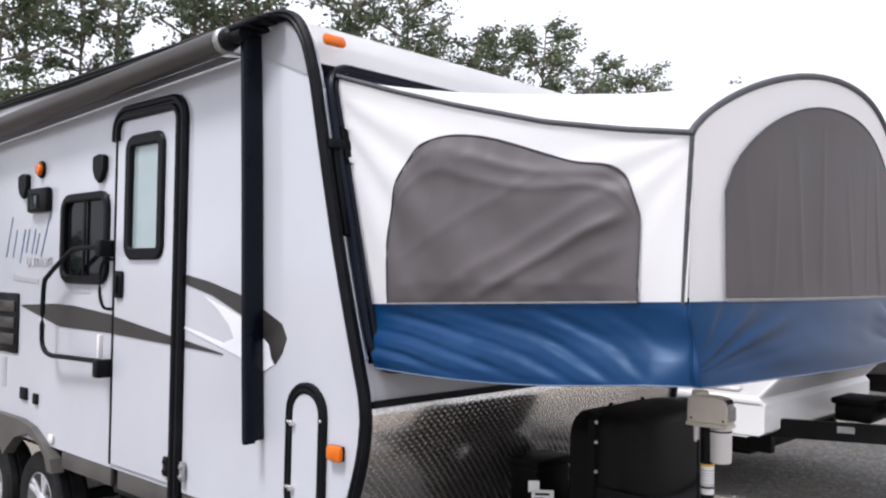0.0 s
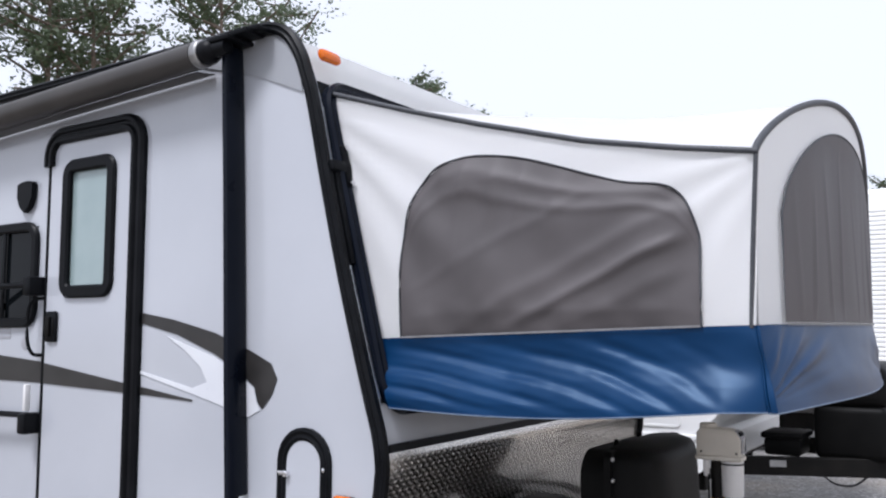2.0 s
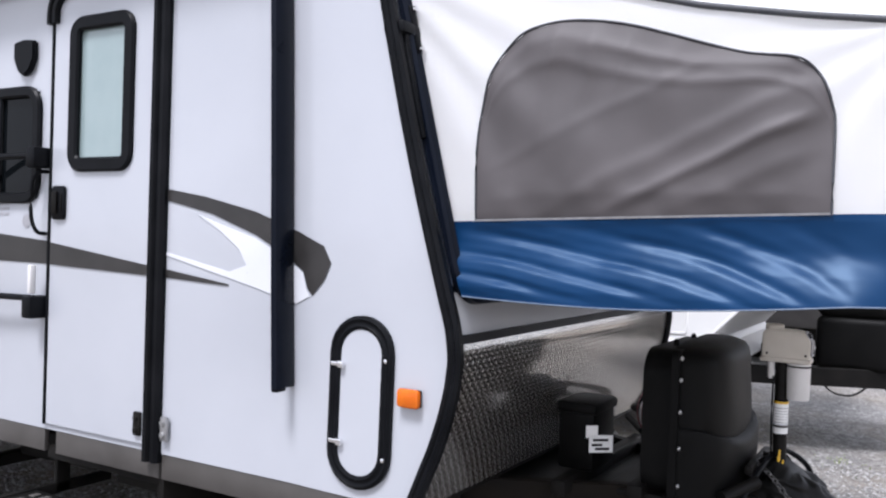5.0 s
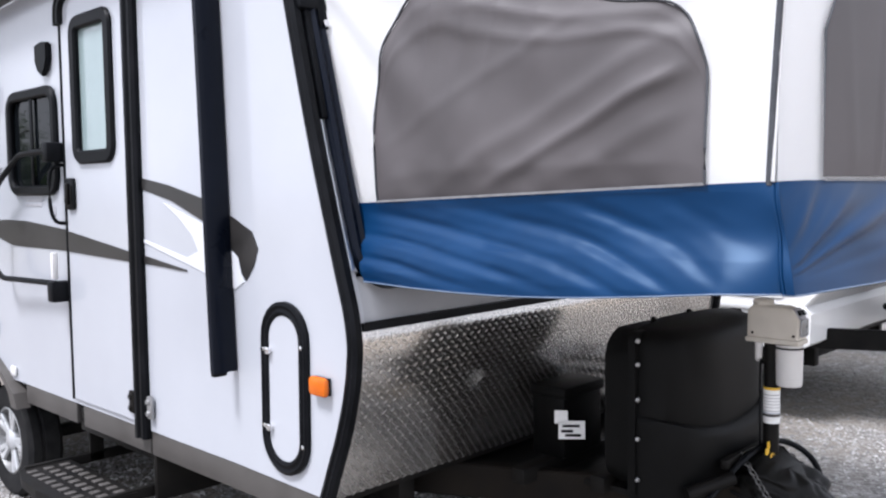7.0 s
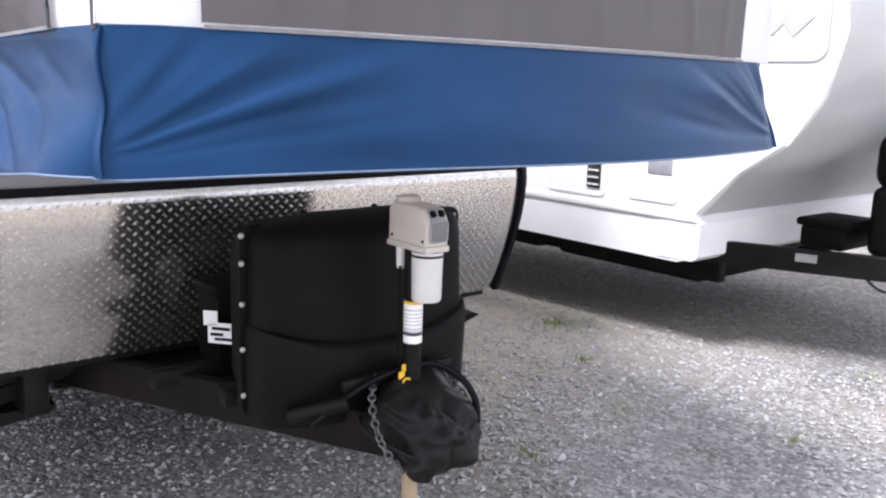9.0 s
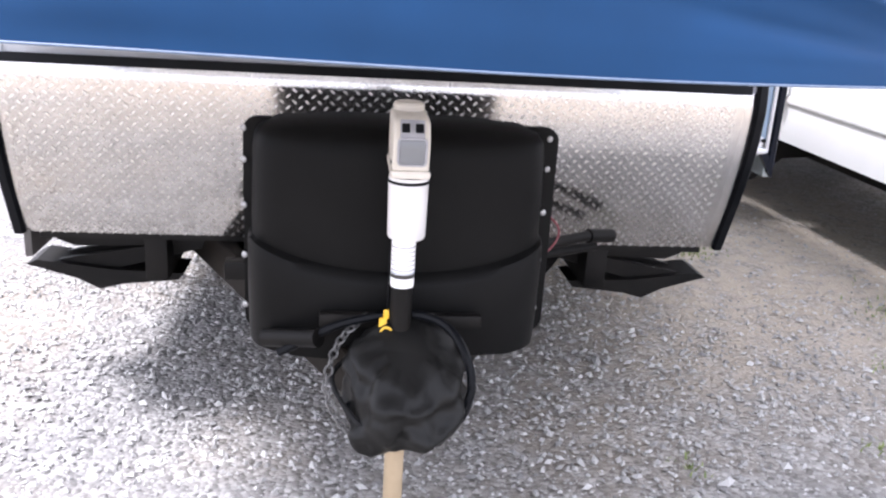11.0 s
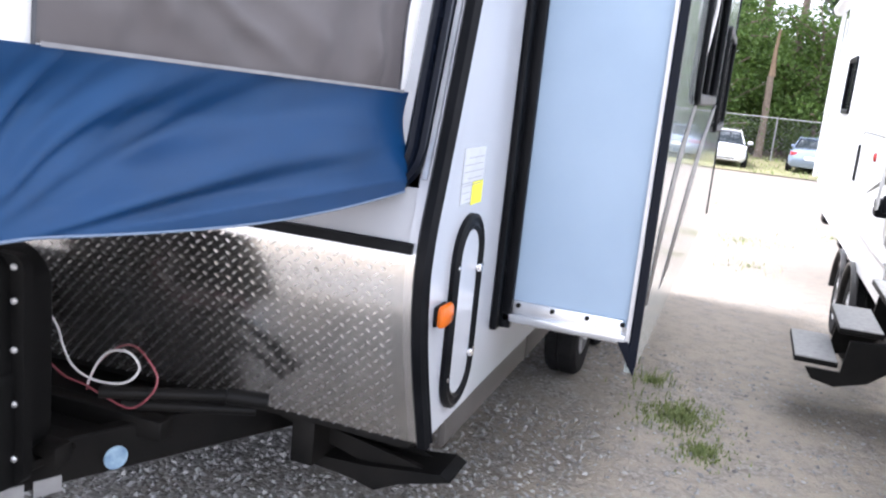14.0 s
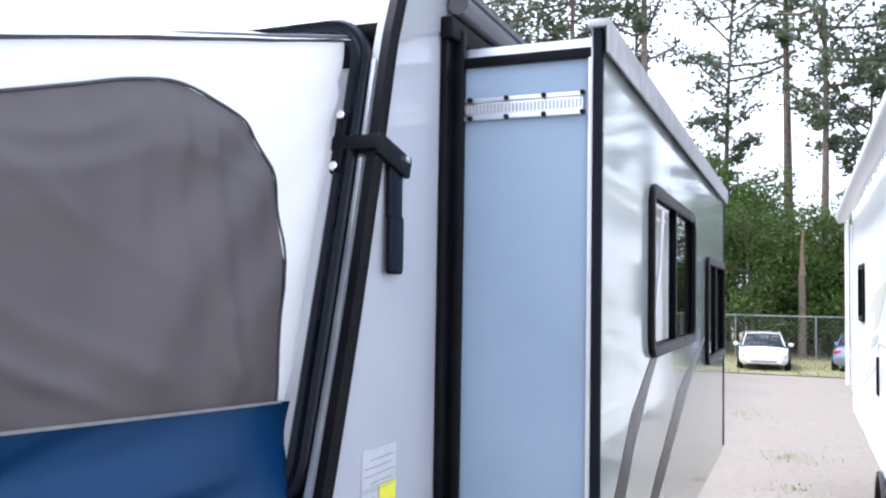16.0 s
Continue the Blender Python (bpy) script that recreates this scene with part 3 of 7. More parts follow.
def build_plate():
    # polished diamond plate below the sill, bowed like the side profile
    b = bmesh.new()
    zs = np.linspace(1.212, 0.625, 30)
    rows = [[b.verts.new((nose_x(z) + 0.003, y, z)) for y in np.linspace(0.010, W - 0.010, 13)] for z in zs]
    for i in range(29):
        for j in range(12):
            b.faces.new((rows[i][j], rows[i + 1][j], rows[i + 1][j + 1], rows[i][j + 1]))
    bmesh.ops.solidify(b, geom=b.faces[:], thickness=0.004)
    plate = T("diamond_plate", b, M_PLATE, "polished aluminium diamond tread plate on the nose")
    # raised treads, alternating in direction
    b = bmesh.new()
    step, pitch = 0.0365, 0.0395
    nz, ny = int(2 * 0.575 / step), int((W - 0.08) / pitch)
    for i in range(nz):
        for j in range(ny):
            z = 1.195 - (i + 1) * step / 2
            y = 0.035 + (j + (0.25 if i % 2 else 0.75)) * pitch
            x = nose_x(z) + 0.0073
            dx = nose_x(z - 0.01) - nose_x(z + 0.01)
            tang = Vector((dx, 0, -0.02)).normalized()
            nrm = Vector((tang.z, 0, -tang.x))
            if nrm.x < 0:
                nrm = -nrm
            s = 1 if i % 2 else -1
            d = (tang * 0.85 + Vector((0, s, 0))).normalized()
            e = nrm.cross(d)
            c = Vector((x, y, z))
            L, wd, h = 0.0098, 0.0021, 0.0005
            top = [b.verts.new(c + d * (L * 0.45 * k) + nrm * h) for k in (-1, 1)]
            bot = [b.verts.new(c + v) for v in (d * -L, e * wd - d * L * 0.4, e * wd + d * L * 0.4, d * L, -e * wd + d * L * 0.4, -e * wd - d * L * 0.4)]
            b.faces.new((bot[0], bot[1], top[0]))
            b.faces.new((bot[1], bot[2], top[1], top[0]))
            b.faces.new((bot[2], bot[3], top[1]))
            b.faces.new((bot[3], bot[4], top[1]))
            b.faces.new((bot[4], bot[5], top[0], top[1]))
            b.faces.new((bot[5], bot[0], top[0]))
    me = bpy.data.meshes.new("raised_treads")
    b.to_mesh(me)
    b.free()
    me.materials.append(M_PLATE_TREAD)
    ob = new("raised_treads", me)
    ob.parent = plate
    tagged(ob, "raised diamond treads", kind="stuff")


build_plate()


def frame_loop(bm, x0, x1, z0, z1, r, w, h, y, out=-1):
    """A rounded frame standing on a side wall, its middle line at the given rectangle."""
    pts = [(x, y, z) for x, z in rrect(x0, x1, z0, z1, r)]
    return ring_sweep(bm, pts, rprof(w, h, 0.3), closed=True, up=Vector((0, out, 0)))


def build_door():
    x0, x1, z0, z1 = DOOR
    # black outer frame, thin on the latch side and below, heavy on the hinge side and above
    b = bmesh.new()
    path = [(x1 + 0.0215, -0.012, z0 - 0.06)] + [(x, -0.012, z) for x, z in rrect(x0 - 0.005, x1 + 0.0215, z0 - 0.3, z1 + 0.005, 0.10)[7:21]] + [(x0 - 0.005, -0.012, 2.46)]
    ring_sweep(b, path, [(-0.042, -0.016), (0.042, -0.016), (0.042, 0.008), (0.028, 0.020), (0.012, 0.020), (0.006, 0.010), (-0.006, 0.010), (-0.014, 0.024), (-0.034, 0.024), (-0.042, 0.010)], up=Vector((0, -1, 0)))
    T("door_frame", b, M_BLACK, "black rounded door frame")
    b = bmesh.new()
    ring_sweep(b, [(x0 - 0.005, -0.008, 2.465), (x0 - 0.005, -0.008, z0)], rprof(0.020, 0.020, 0.3), up=Vector((0, -1, 0)))
    T("door_edge_strip", b, M_BLACK)
    # leaf with its window opening
    b = bmesh.new()
    wx0, wx1, wz0, wz1 = -1.168, -0.850, 1.845, 2.425
    holed_wall(b, x0 + 0.008, x1 - 0.012, z0 + 0.004, z1 - 0.02, -0.012, 0.028, [(wx0, wx1, wz0, wz1)])
    door = T("entry_door", b, M_GEL, "closed white entry door with a frosted window")
    b = bmesh.new()
    frame_loop(b, wx0 - 0.018, wx1 + 0.018, wz0 - 0.018, wz1 + 0.018, 0.05, 0.062, 0.03, -0.016)
    sub("window_frame", b, M_BLACK, door, "dark grey window frame")
    b = bmesh.new()
    bx(b, wx0 - 0.01, wx1 + 0.01, -0.004, 0.004, wz0 - 0.01, wz1 + 0.01)
    sub("window_pane", b, M_FROST, door, "frosted milky glass")
    # latch plate with a paddle
    b = bmesh.new()
    bx(b, -1.315, -1.225, -0.03, -0.010, 1.585, 1.735, 0.012)
    sub("door_latch", b, M_BLACK, door, "black paddle latch")
    b = bmesh.new()
    bx(b, -1.295, -1.262, -0.044, -0.028, 1.61, 1.71, 0.006)
    bx(b, -1.245, -1.236, -0.035, -0.026, 1.62, 1.70, 0.003)
    sub("latch_paddle", b, M_STEEL_BLACK, door)
    for hx, hw in ((-0.725, 0.022), (-0.565, 0.020)):
        b = bmesh.new()
        bx(b, hx - hw, hx + hw, -0.026, -0.008, 0.70, 0.80, 0.008)
        lathe(b, [(0.011, -0.034), (0.013, -0.03), (0.013, -0.02)], (hx, 0, 0.775), "y", 10)
        lathe(b, [(0.011, -0.034), (0.013, -0.03), (0.013, -0.02)], (hx, 0, 0.725), "y", 10)
        T("door_catch", b, M_STEEL_BLACK if hx < -0.65 else M_GALV, "small door hold-back catch")
    # grab handle by the latch
    b = bmesh.new()
    tube(b, smooth_path([(-1.375, -0.005, 1.80), (-1.38, -0.05, 1.79), (-1.40, -0.065, 1.74), (-1.40, -0.065, 1.60), (-1.38, -0.05, 1.53), (-1.375, -0.005, 1.52)], 4), 0.009, 8)
    T("pull_handle", b, M_BLACK, "small black pull handle")
    # big folding handrail, folded back along the wall
    b = bmesh.new()
    tube(b, smooth_path([(-1.36, -0.075, 1.865), (-1.64, -0.085, 1.862), (-1.76, -0.088, 1.835), (-2.04, -0.09, 1.70), (-2.10, -0.09, 1.63), (-2.11, -0.09, 1.36), (-2.09, -0.09, 1.27), (-2.00, -0.088, 1.225), (-1.8, -0.08, 1.225), (-1.36, -0.07, 1.232)], 5), 0.0145, 10)
    rail = T("handrail", b, M_BLACK, "black folding entry handrail swung against the wall")
    for z, hh in ((1.868, 0.055), (1.20, 0.06)):
        b = bmesh.new()
        bx(b, -1.415, -1.35, -0.095, -0.003, z - hh, z + hh * 0.7, 0.012)
        sub("rail_bracket", b, M_BLACK, rail)
    b = bmesh.new()
    bx(b, -1.395, -1.372, -0.08, -0.05, 1.25, 1.38, 0.006)
    sub("rail_grip_light", b, M_WHITE_PLASTIC, rail, "pale plastic strip")


build_door()


def build_window(x0, x1, z0, z1, y, out, parent, r=0.08, mull=(0.5,), open_pane=False):
    """A black framed, tinted window on a wall face at y; out is the side it faces."""
    b = bmesh.new()
    frame_loop(b, x0, x1, z0, z1, r, 0.05, 0.030, y + out * 0.010, out)
    fr = part("window", b, M_BLACK, None, "black framed tinted window")
    b = bmesh.new()
    pts = rrect(x0 + 0.005, x1 - 0.005, z0 + 0.005, z1 - 0.005, r * 0.9)
    slab(b, pts, y - out * 0.010, y - out * 0.004)
    sub("window_pane", b, M_TINT_CLEAR if out > 0 else M_TINT, fr, "dark tinted glass")
    for m in mull:
        b = bmesh.new()
        xm = lerp(x0, x1, m)
        bx(b, xm - 0.013, xm + 0.013, y - 0.004, y + out * 0.014, z0 + 0.02, z1 - 0.02, 0.003)
        sub("window_mullion", b, M_BLACK, fr)
    return fr


under(build_window(WIN[0], WIN[1], WIN[2], WIN[3], 0.0, -1, trailer), trailer)


def build_side_fittings():
    # speakers: shield-shaped
    for cx, cz in ((-1.543, 2.322), (-2.645, 2.285)):
        b = bmesh.new()
        sh = [(-0.075, 0.075), (0.0, 0.085), (0.075, 0.075), (0.075, -0.005), (0.045, -0.06), (0.0, -0.085), (-0.045, -0.06), (-0.075, -0.005)]
        slab(b, [(cx + a, cz + c) for a, c in sh], -0.03, 0.0)
        bmesh.ops.bevel(b, geom=[e for e in b.edges if e.calc_length() > 0.02], offset=0.008, segments=2, affect="EDGES")
        T("outdoor_speaker", b, M_BLACK, "black shield-shaped outdoor speaker")
    b = bmesh.new()
    lathe(b, [(0.043, -0.008), (0.041, -0.026), (0.032, -0.038), (0.0, -0.042)], (-2.388, 0, 2.38), "y", 16)
    lamp = T("porch_marker_light", b, M_AMBER, "round amber marker light in a black ring")
    b = bmesh.new()
    lathe(b, [(0.056, 0.0), (0.056, -0.012), (0.050, -0.020), (0.042, -0.020)], (-2.388, 0, 2.38), "y", 16)
    sub("bezel", b, M_BLACK, lamp)
    b = bmesh.new()
    bx(b, -2.53, -2.22, -0.045, 0.0, 2.10, 2.26, 0.02)
    light = T("porch_light", b, M_BLACK, "black porch light box")
    b = bmesh.new()
    bx(b, -2.44, -2.34, -0.05, -0.04, 2.12, 2.22, 0.015)
    sub("light_lens", b, M_CARGLASS, light)
    # louvred vent
    b = bmesh.new()
    bx(b, -3.12, -2.70, -0.015, 0.0, 1.175, 1.575, 0.01)
    vent = T("appliance_vent", b, M_BLACK, "dark louvred appliance vent")
    for i in range(3):
        b = bmesh.new()
        z = 1.23 + i * 0.11
        bx(b, -3.09, -2.735, -0.028, -0.012, z, z + 0.075, 0.006)
        sub("louvre", b, M_STRIPE, vent)
    # small outlets and marks low on the wall
    for (x0, x1, z0, z1, mat, nm) in ((-2.63, -2.52, 0.885, 0.965, M_BLACK, "power_inlet"), (-2.42, -2.35, 0.875, 0.945, M_BLACK, "cable_hatch"), (-2.97, -2.90, 0.94, 1.14, M_INK, "wall_label")):
        b = bmesh.new()
        bx(b, x0, x1, -0.018 if mat is M_BLACK else -0.003, 0.0, z0, z1, 0.008 if mat is M_BLACK else 0)
        T(nm, b, mat)
    b = bmesh.new()
    bx(b, -2.17, -2.10, -0.018, 0.0, 0.665, 0.72, 0.012)
    T("reflector", b, M_WHITE_PLASTIC, "small white reflector")
    # stickers by the window
    for i in range(3):
        b = bmesh.new()
        bx(b, -1.88 + 0.01 * i, -1.66, -0.003, 0.0, 1.60 + i * 0.024, 1.612 + i * 0.024)
        T("sticker_line", b, M_INK, "line of small print", smooth=False)
    b = bmesh.new()
    lathe(b, [(0.032, -0.003), (0.032, 0.0)], (-1.525, 0, 1.575), "y", 16)
    T("round_sticker", b, M_INK, "round grey sticker")
    # stripes, laid on wall and door leaf
    def decal(poly, y, mat, label):
        b = bmesh.new()
        slab(b, poly, y - 0.0022, y + 0.0006)
        T("stripe_decal", b, mat, label, smooth=False)
    up = [(-2.67, 1.50), (-2.16, 1.525), (-1.88, 1.522), (-1.37, 1.487), (-0.68, 1.405), (-0.25, 1.352)]
    lo = [(-2.67, 1.495), (-2.07, 1.388), (-1.36, 1.385), (-0.68, 1.365), (-0.25, 1.346)]
    def clip_poly(xa, xb):
        xs = [xa, *[p[0] for p in up + lo if xa < p[0] < xb], xb]
        xs = sorted(set(xs))
        ux, uz = [p[0] for p in up], [p[1] for p in up]
        lx, lz = [p[0] for p in lo], [p[1] for p in lo]
        return [(x, curve(lx, lz, x)) for x in xs] + [(x, curve(ux, uz, x) + 0.0005) for x in xs[::-1]]
    decal(clip_poly(-2.67, -1.37), -0.002, M_STRIPE, "charcoal swoosh stripe")
    decal(clip_poly(-1.328, -0.685), -0.0145, M_STRIPE, "charcoal swoosh stripe")
    decal(clip_poly(-0.61, -0.25), -0.002, M_STRIPE, "charcoal swoosh stripe")
    decal([(-0.60, 1.675), (-0.35, 1.625), (-0.11, 1.545), (0.06, 1.46), (0.12, 1.42), (0.14, 1.36), (0.165, 1.335), (0.215, 1.39), (0.245, 1.455), (0.21, 1.515), (0.09, 1.565), (-0.12, 1.635), (-0.38, 1.69), (-0.60, 1.722)], -0.002, M_STRIPE, "charcoal hooked stripe")
    decal([(-0.60, 1.452), (-0.13, 1.352), (0.09, 1.30), (0.15, 1.33), (0.135, 1.355), (0.115, 1.415), (0.05, 1.455), (-0.12, 1.535), (-0.42, 1.618), (-0.30, 1.558), (-0.20, 1.490), (-0.16, 1.430), (-0.25, 1.402), (-0.60, 1.464)], -0.0014, M_PALE_STRIPE, "pale shaded stripe")
    # model lettering
    for strokes in ([[(-2.96, 1.82), (-2.86, 2.09)], [(-2.84, 1.82), (-2.78, 2.0)]],
                    [[(-2.72, 1.78), (-2.64, 2.0)], [(-2.62, 1.85), (-2.57, 2.0)]],
                    [[(-2.53, 1.84), (-2.47, 2.0)], [(-2.46, 1.84), (-2.41, 1.97)]],
                    [[(-2.38, 1.82), (-2.24, 2.12)]]):
        b = bmesh.new()
        for (xa, za), (xb, zb) in strokes:
            ring_sweep(b, [(xa, -0.003, za), (xb, -0.003, zb)], rprof(0.018, 0.004), up=Vector((0, -1, 0)))
        T("emblem_bar", b, M_BLUE_INK, "slanted silver-blue emblem bars", smooth=False)
    lettering("ULTRA", 0.085, (-2.60, -0.004, 1.755), (90, 0, 0), M_INK, None, "lettering", "grey lettering")
    lettering("LITE", 0.085, (-2.345, -0.004, 1.755), (90, 0, 0), M_INK, None, "lettering", "grey lettering")
    for o in [o for o in scene.objects if o.name.startswith("letter") and o.parent is None]:
        under(o, trailer)
    b = bmesh.new()
    slab(b, [(-2.83, 1.665), (-2.40, 1.645), (-2.40, 1.675), (-2.74, 1.69), (-2.83, 1.715)], -0.004, -0.001)
    T("maker_mark", b, M_INK, "plain grey maker's mark", smooth=False)


build_side_fittings()


def build_hatch(y, out):
    """Tall rounded baggage hatch with black seal and two clips."""
    lean = 0.012

    def pts(x0, x1, z0, z1, r):
        return [(x + (z - 0.97) * lean, z) for x, z in rrect(x0, x1, z0, z1, r)]
    b = bmesh.new()
    path = [(x, y + out * 0.006, z) for x, z in pts(0.285, 0.505, 0.695, 1.255, 0.108)]
    ring_sweep(b, path, [(-0.024, -0.012), (0.024, -0.012), (0.024, 0.008), (0.012, 0.014), (0.004, 0.008), (-0.004, 0.008), (-0.012, 0.014), (-0.024, 0.008)], closed=True, up=Vector((0, out, 0)))
    seal = T("baggage_hatch", b, M_BLACK, "oval-ended baggage hatch with a black rubber seal")
    b = bmesh.new()
    slab(b, pts(0.306, 0.484, 0.716, 1.234, 0.088), y - 0.001, y + out * 0.012)
    sub("hatch_door", b, M_GEL, seal)
    for z in (1.103, 0.83):
        b = bmesh.new()
        bx(b, 0.268, 0.330, y + out * 0.010, y + out * 0.022, z - 0.008, z + 0.008, 0.004)
        bx(b, 0.306, 0.330, y + out * 0.018, y + out * 0.032, z - 0.013, z + 0.013, 0.005)
        sub("hatch_clip", b, M_CHROME, seal, "small chrome clip")
    for z in (1.13, 0.79):
        b = bmesh.new()
        lathe(b, [(0.008, 0.0), (0.008, out * 0.018), (0.0, out * 0.022)], (0.50, y, z), "y", 8)
        sub("seal_screw", b, M_CHROME, seal)
    # amber corner lamp beside it
    b = bmesh.new()
    bx(b, 0.562, 0.644, y + out * 0.002, y + out * 0.012, 0.987, 1.046, 0.004)
    lamp = T("marker_light", b, M_BLACK, "amber side marker light")
    b = bmesh.new()
    bx(b, 0.558, 0.648, y + out * 0.010, y + out * 0.036, 0.984, 1.049, 0.014)
    sub("lens", b, M_AMBER, lamp, "ribbed amber lens")


build_hatch(0.0, -1)
build_hatch(W, 1)

# marker light high on the front cap
b = bmesh.new()
t = bmesh.new()
bx(t, -0.012, 0.022, -0.058, 0.058, -0.025, 0.025, 0.015)
bmesh.ops.transform(t, matrix=pose(0.39, 0.11, 2.745, 0, -22, 0), verts=t.verts)
join(b, t)
T("marker_light", b, M_AMBER, "amber clearance light on the front cap")


def build_bunk_frame():
    # black rounded rubber frame of the bunk opening on the sloped front
    def on_face(y, z, off):
        return (nose_x(z) + off, y, z)
    pts = []
    for y, z in rrect(0.070, W - 0.070, 1.36, 2.625, 0.115):
        pts.append(on_face(y, z, 0.012))
    b = bmesh.new()
    ring_sweep(b, pts, [(-0.027, -0.02), (0.027, -0.02), (0.027, 0.012), (0.016, 0.024), (0.005, 0.014), (-0.005, 0.014), (-0.016, 0.024), (-0.027, 0.012)], closed=True, up=Vector((0.97, 0, 0.24)))
    T("bunk_opening_frame", b, M_NAVY, "black rubber frame round the bunk opening")
    for sgn in (0, 1):
        yy = 0.033 if not sgn else W - 0.033
        # bright slot strip between frame and corner trim
        b = bmesh.new()
        ring_sweep(b, [(nose_x(z) + 0.006, yy, z) for z in np.linspace(1.40, 2.52, 12)], rprof(0.016, 0.008), up=Vector((0.97, 0, 0.24)))
        T("slot_strip", b, M_ALU, "bright aluminium slot strip")
        # latch bracket across frame and trim, with screws and strap
        o = -1 if not sgn else 1
        yw = 0.0 if not sgn else W
        b = bmesh.new()
        m = pose(nose_x(2.27), 0, 2.27, 0, -13, 0)
        bx(b, -0.04, 0.042, yw - o * 0.11, yw + o * (0.030 if sgn else 0.004), -0.022, 0.022, 0.008, m=m)
        if sgn:
            bx(b, -0.17, 0.03, yw + o * 0.012, yw + o * 0.034, -0.03, 0.03, 0.006, m=m)
        bx(b, 0.0, 0.042, yw - o * 0.105, yw - o * 0.068, -0.085, 0.09, 0.008, m=m)
        br = T("bunk_latch", b, M_BLACK, "black latch bracket holding the bunk frame")
        for dx, dy, dz in ((0.046, -0.085, 0.075), (0.046, -0.085, -0.07)):
            b = bmesh.new()
            lathe(b, [(0.013, 0.0), (0.012, 0.008), (0.0, 0.012)], (0, 0, 0), "x", 10)
            bmesh.ops.transform(b, matrix=m @ pose(dx, yw + o * dy, dz), verts=b.verts)
            sub("screw_head", b, M_CHROME, br)
        if sgn:
            b = bmesh.new()
            lathe(b, [(0.012, 0.0), (0.011, o * 0.006), (0.0, o * 0.01)], (0.345, yw + o * 0.034, 2.255), "y", 10)
            sub("screw_head", b, M_CHROME, br)
        b = bmesh.new()
        if sgn:
            bx(b, 0.342, 0.425, yw + 0.008, yw + 0.022, 2.085, 2.27, 0.006)
            bx(b, 0.340, 0.428, yw + 0.010, yw + 0.030, 1.935, 2.095, 0.014, 3)
        else:
            mm = pose(nose_x(2.02) - 0.02, 0, 2.02, 0, -13.5, 0)
            bx(b, 0.022, 0.048, yw + 0.020, yw + 0.058, -0.14, 0.24, 0.008, m=mm)
        sub("strap", b, M_BLACK if not sgn else M_NAVY, br, "hanging black strap")


build_bunk_frame()


def build_wheel(cx, cy, cz, r, out, name="wheel"):
    b = bmesh.new()
    w = 0.20
    lathe(b, [(r * 0.60, -w * 0.45), (r * 0.72, -w * 0.5), (r * 0.93, -w * 0.48), (r, -w * 0.36), (r, -0.03), (r - 0.012, -0.024), (r - 0.012, -0.012), (r, -0.006), (r, 0.06), (r, w * 0.36), (r * 0.93, w * 0.48), (r * 0.72, w * 0.5), (r * 0.60, w * 0.45), (r * 0.58, 0.0), (r * 0.60, -w * 0.45)], (cx, cy, cz), "y", 36, False)
    wh = part(name, b, M_RUBBER, None, "black rubber tyre on a chromed spoked rim")
    o = out
    b = bmesh.new()
    lathe(b, [(r * 0.62, o * -0.04), (r * 0.62, o * w * 0.42), (r * 0.57, o * w * 0.46), (r * 0.54, o * w * 0.30), (r * 0.52, o * 0.0), (0.0, o * -0.01)], (cx, cy, cz), "y", 36)
    sub("rim", b, M_GALV, wh)
    for i in range(5):
        b = bmesh.new()
        a = 2 * math.pi * i / 5
        for k in (-1, 1):
            aa = a + k * 0.16
            p0 = Vector((math.cos(a), 0, math.sin(a))) * r * 0.12 + Vector((0, o * w * 0.34, 0))
            p1 = Vector((math.cos(aa), 0, math.sin(aa))) * r * 0.57 + Vector((0, o * w * 0.40, 0))
            c = Vector((cx, cy, cz))
            ring_sweep(b, [c + p0, c + p1], rprof(0.034, 0.02), up=Vector((0, o, 0)))
        sub("spoke", b, M_RIM, wh)
    b = bmesh.new()
    lathe(b, [(r * 0.20, o * 0.0), (r * 0.20, o * w * 0.38), (r * 0.14, o * w * 0.46), (0.0, o * w * 0.47)], (cx, cy, cz), "y", 20)
    sub("hub_cap", b, M_RIM, wh)
    return wh


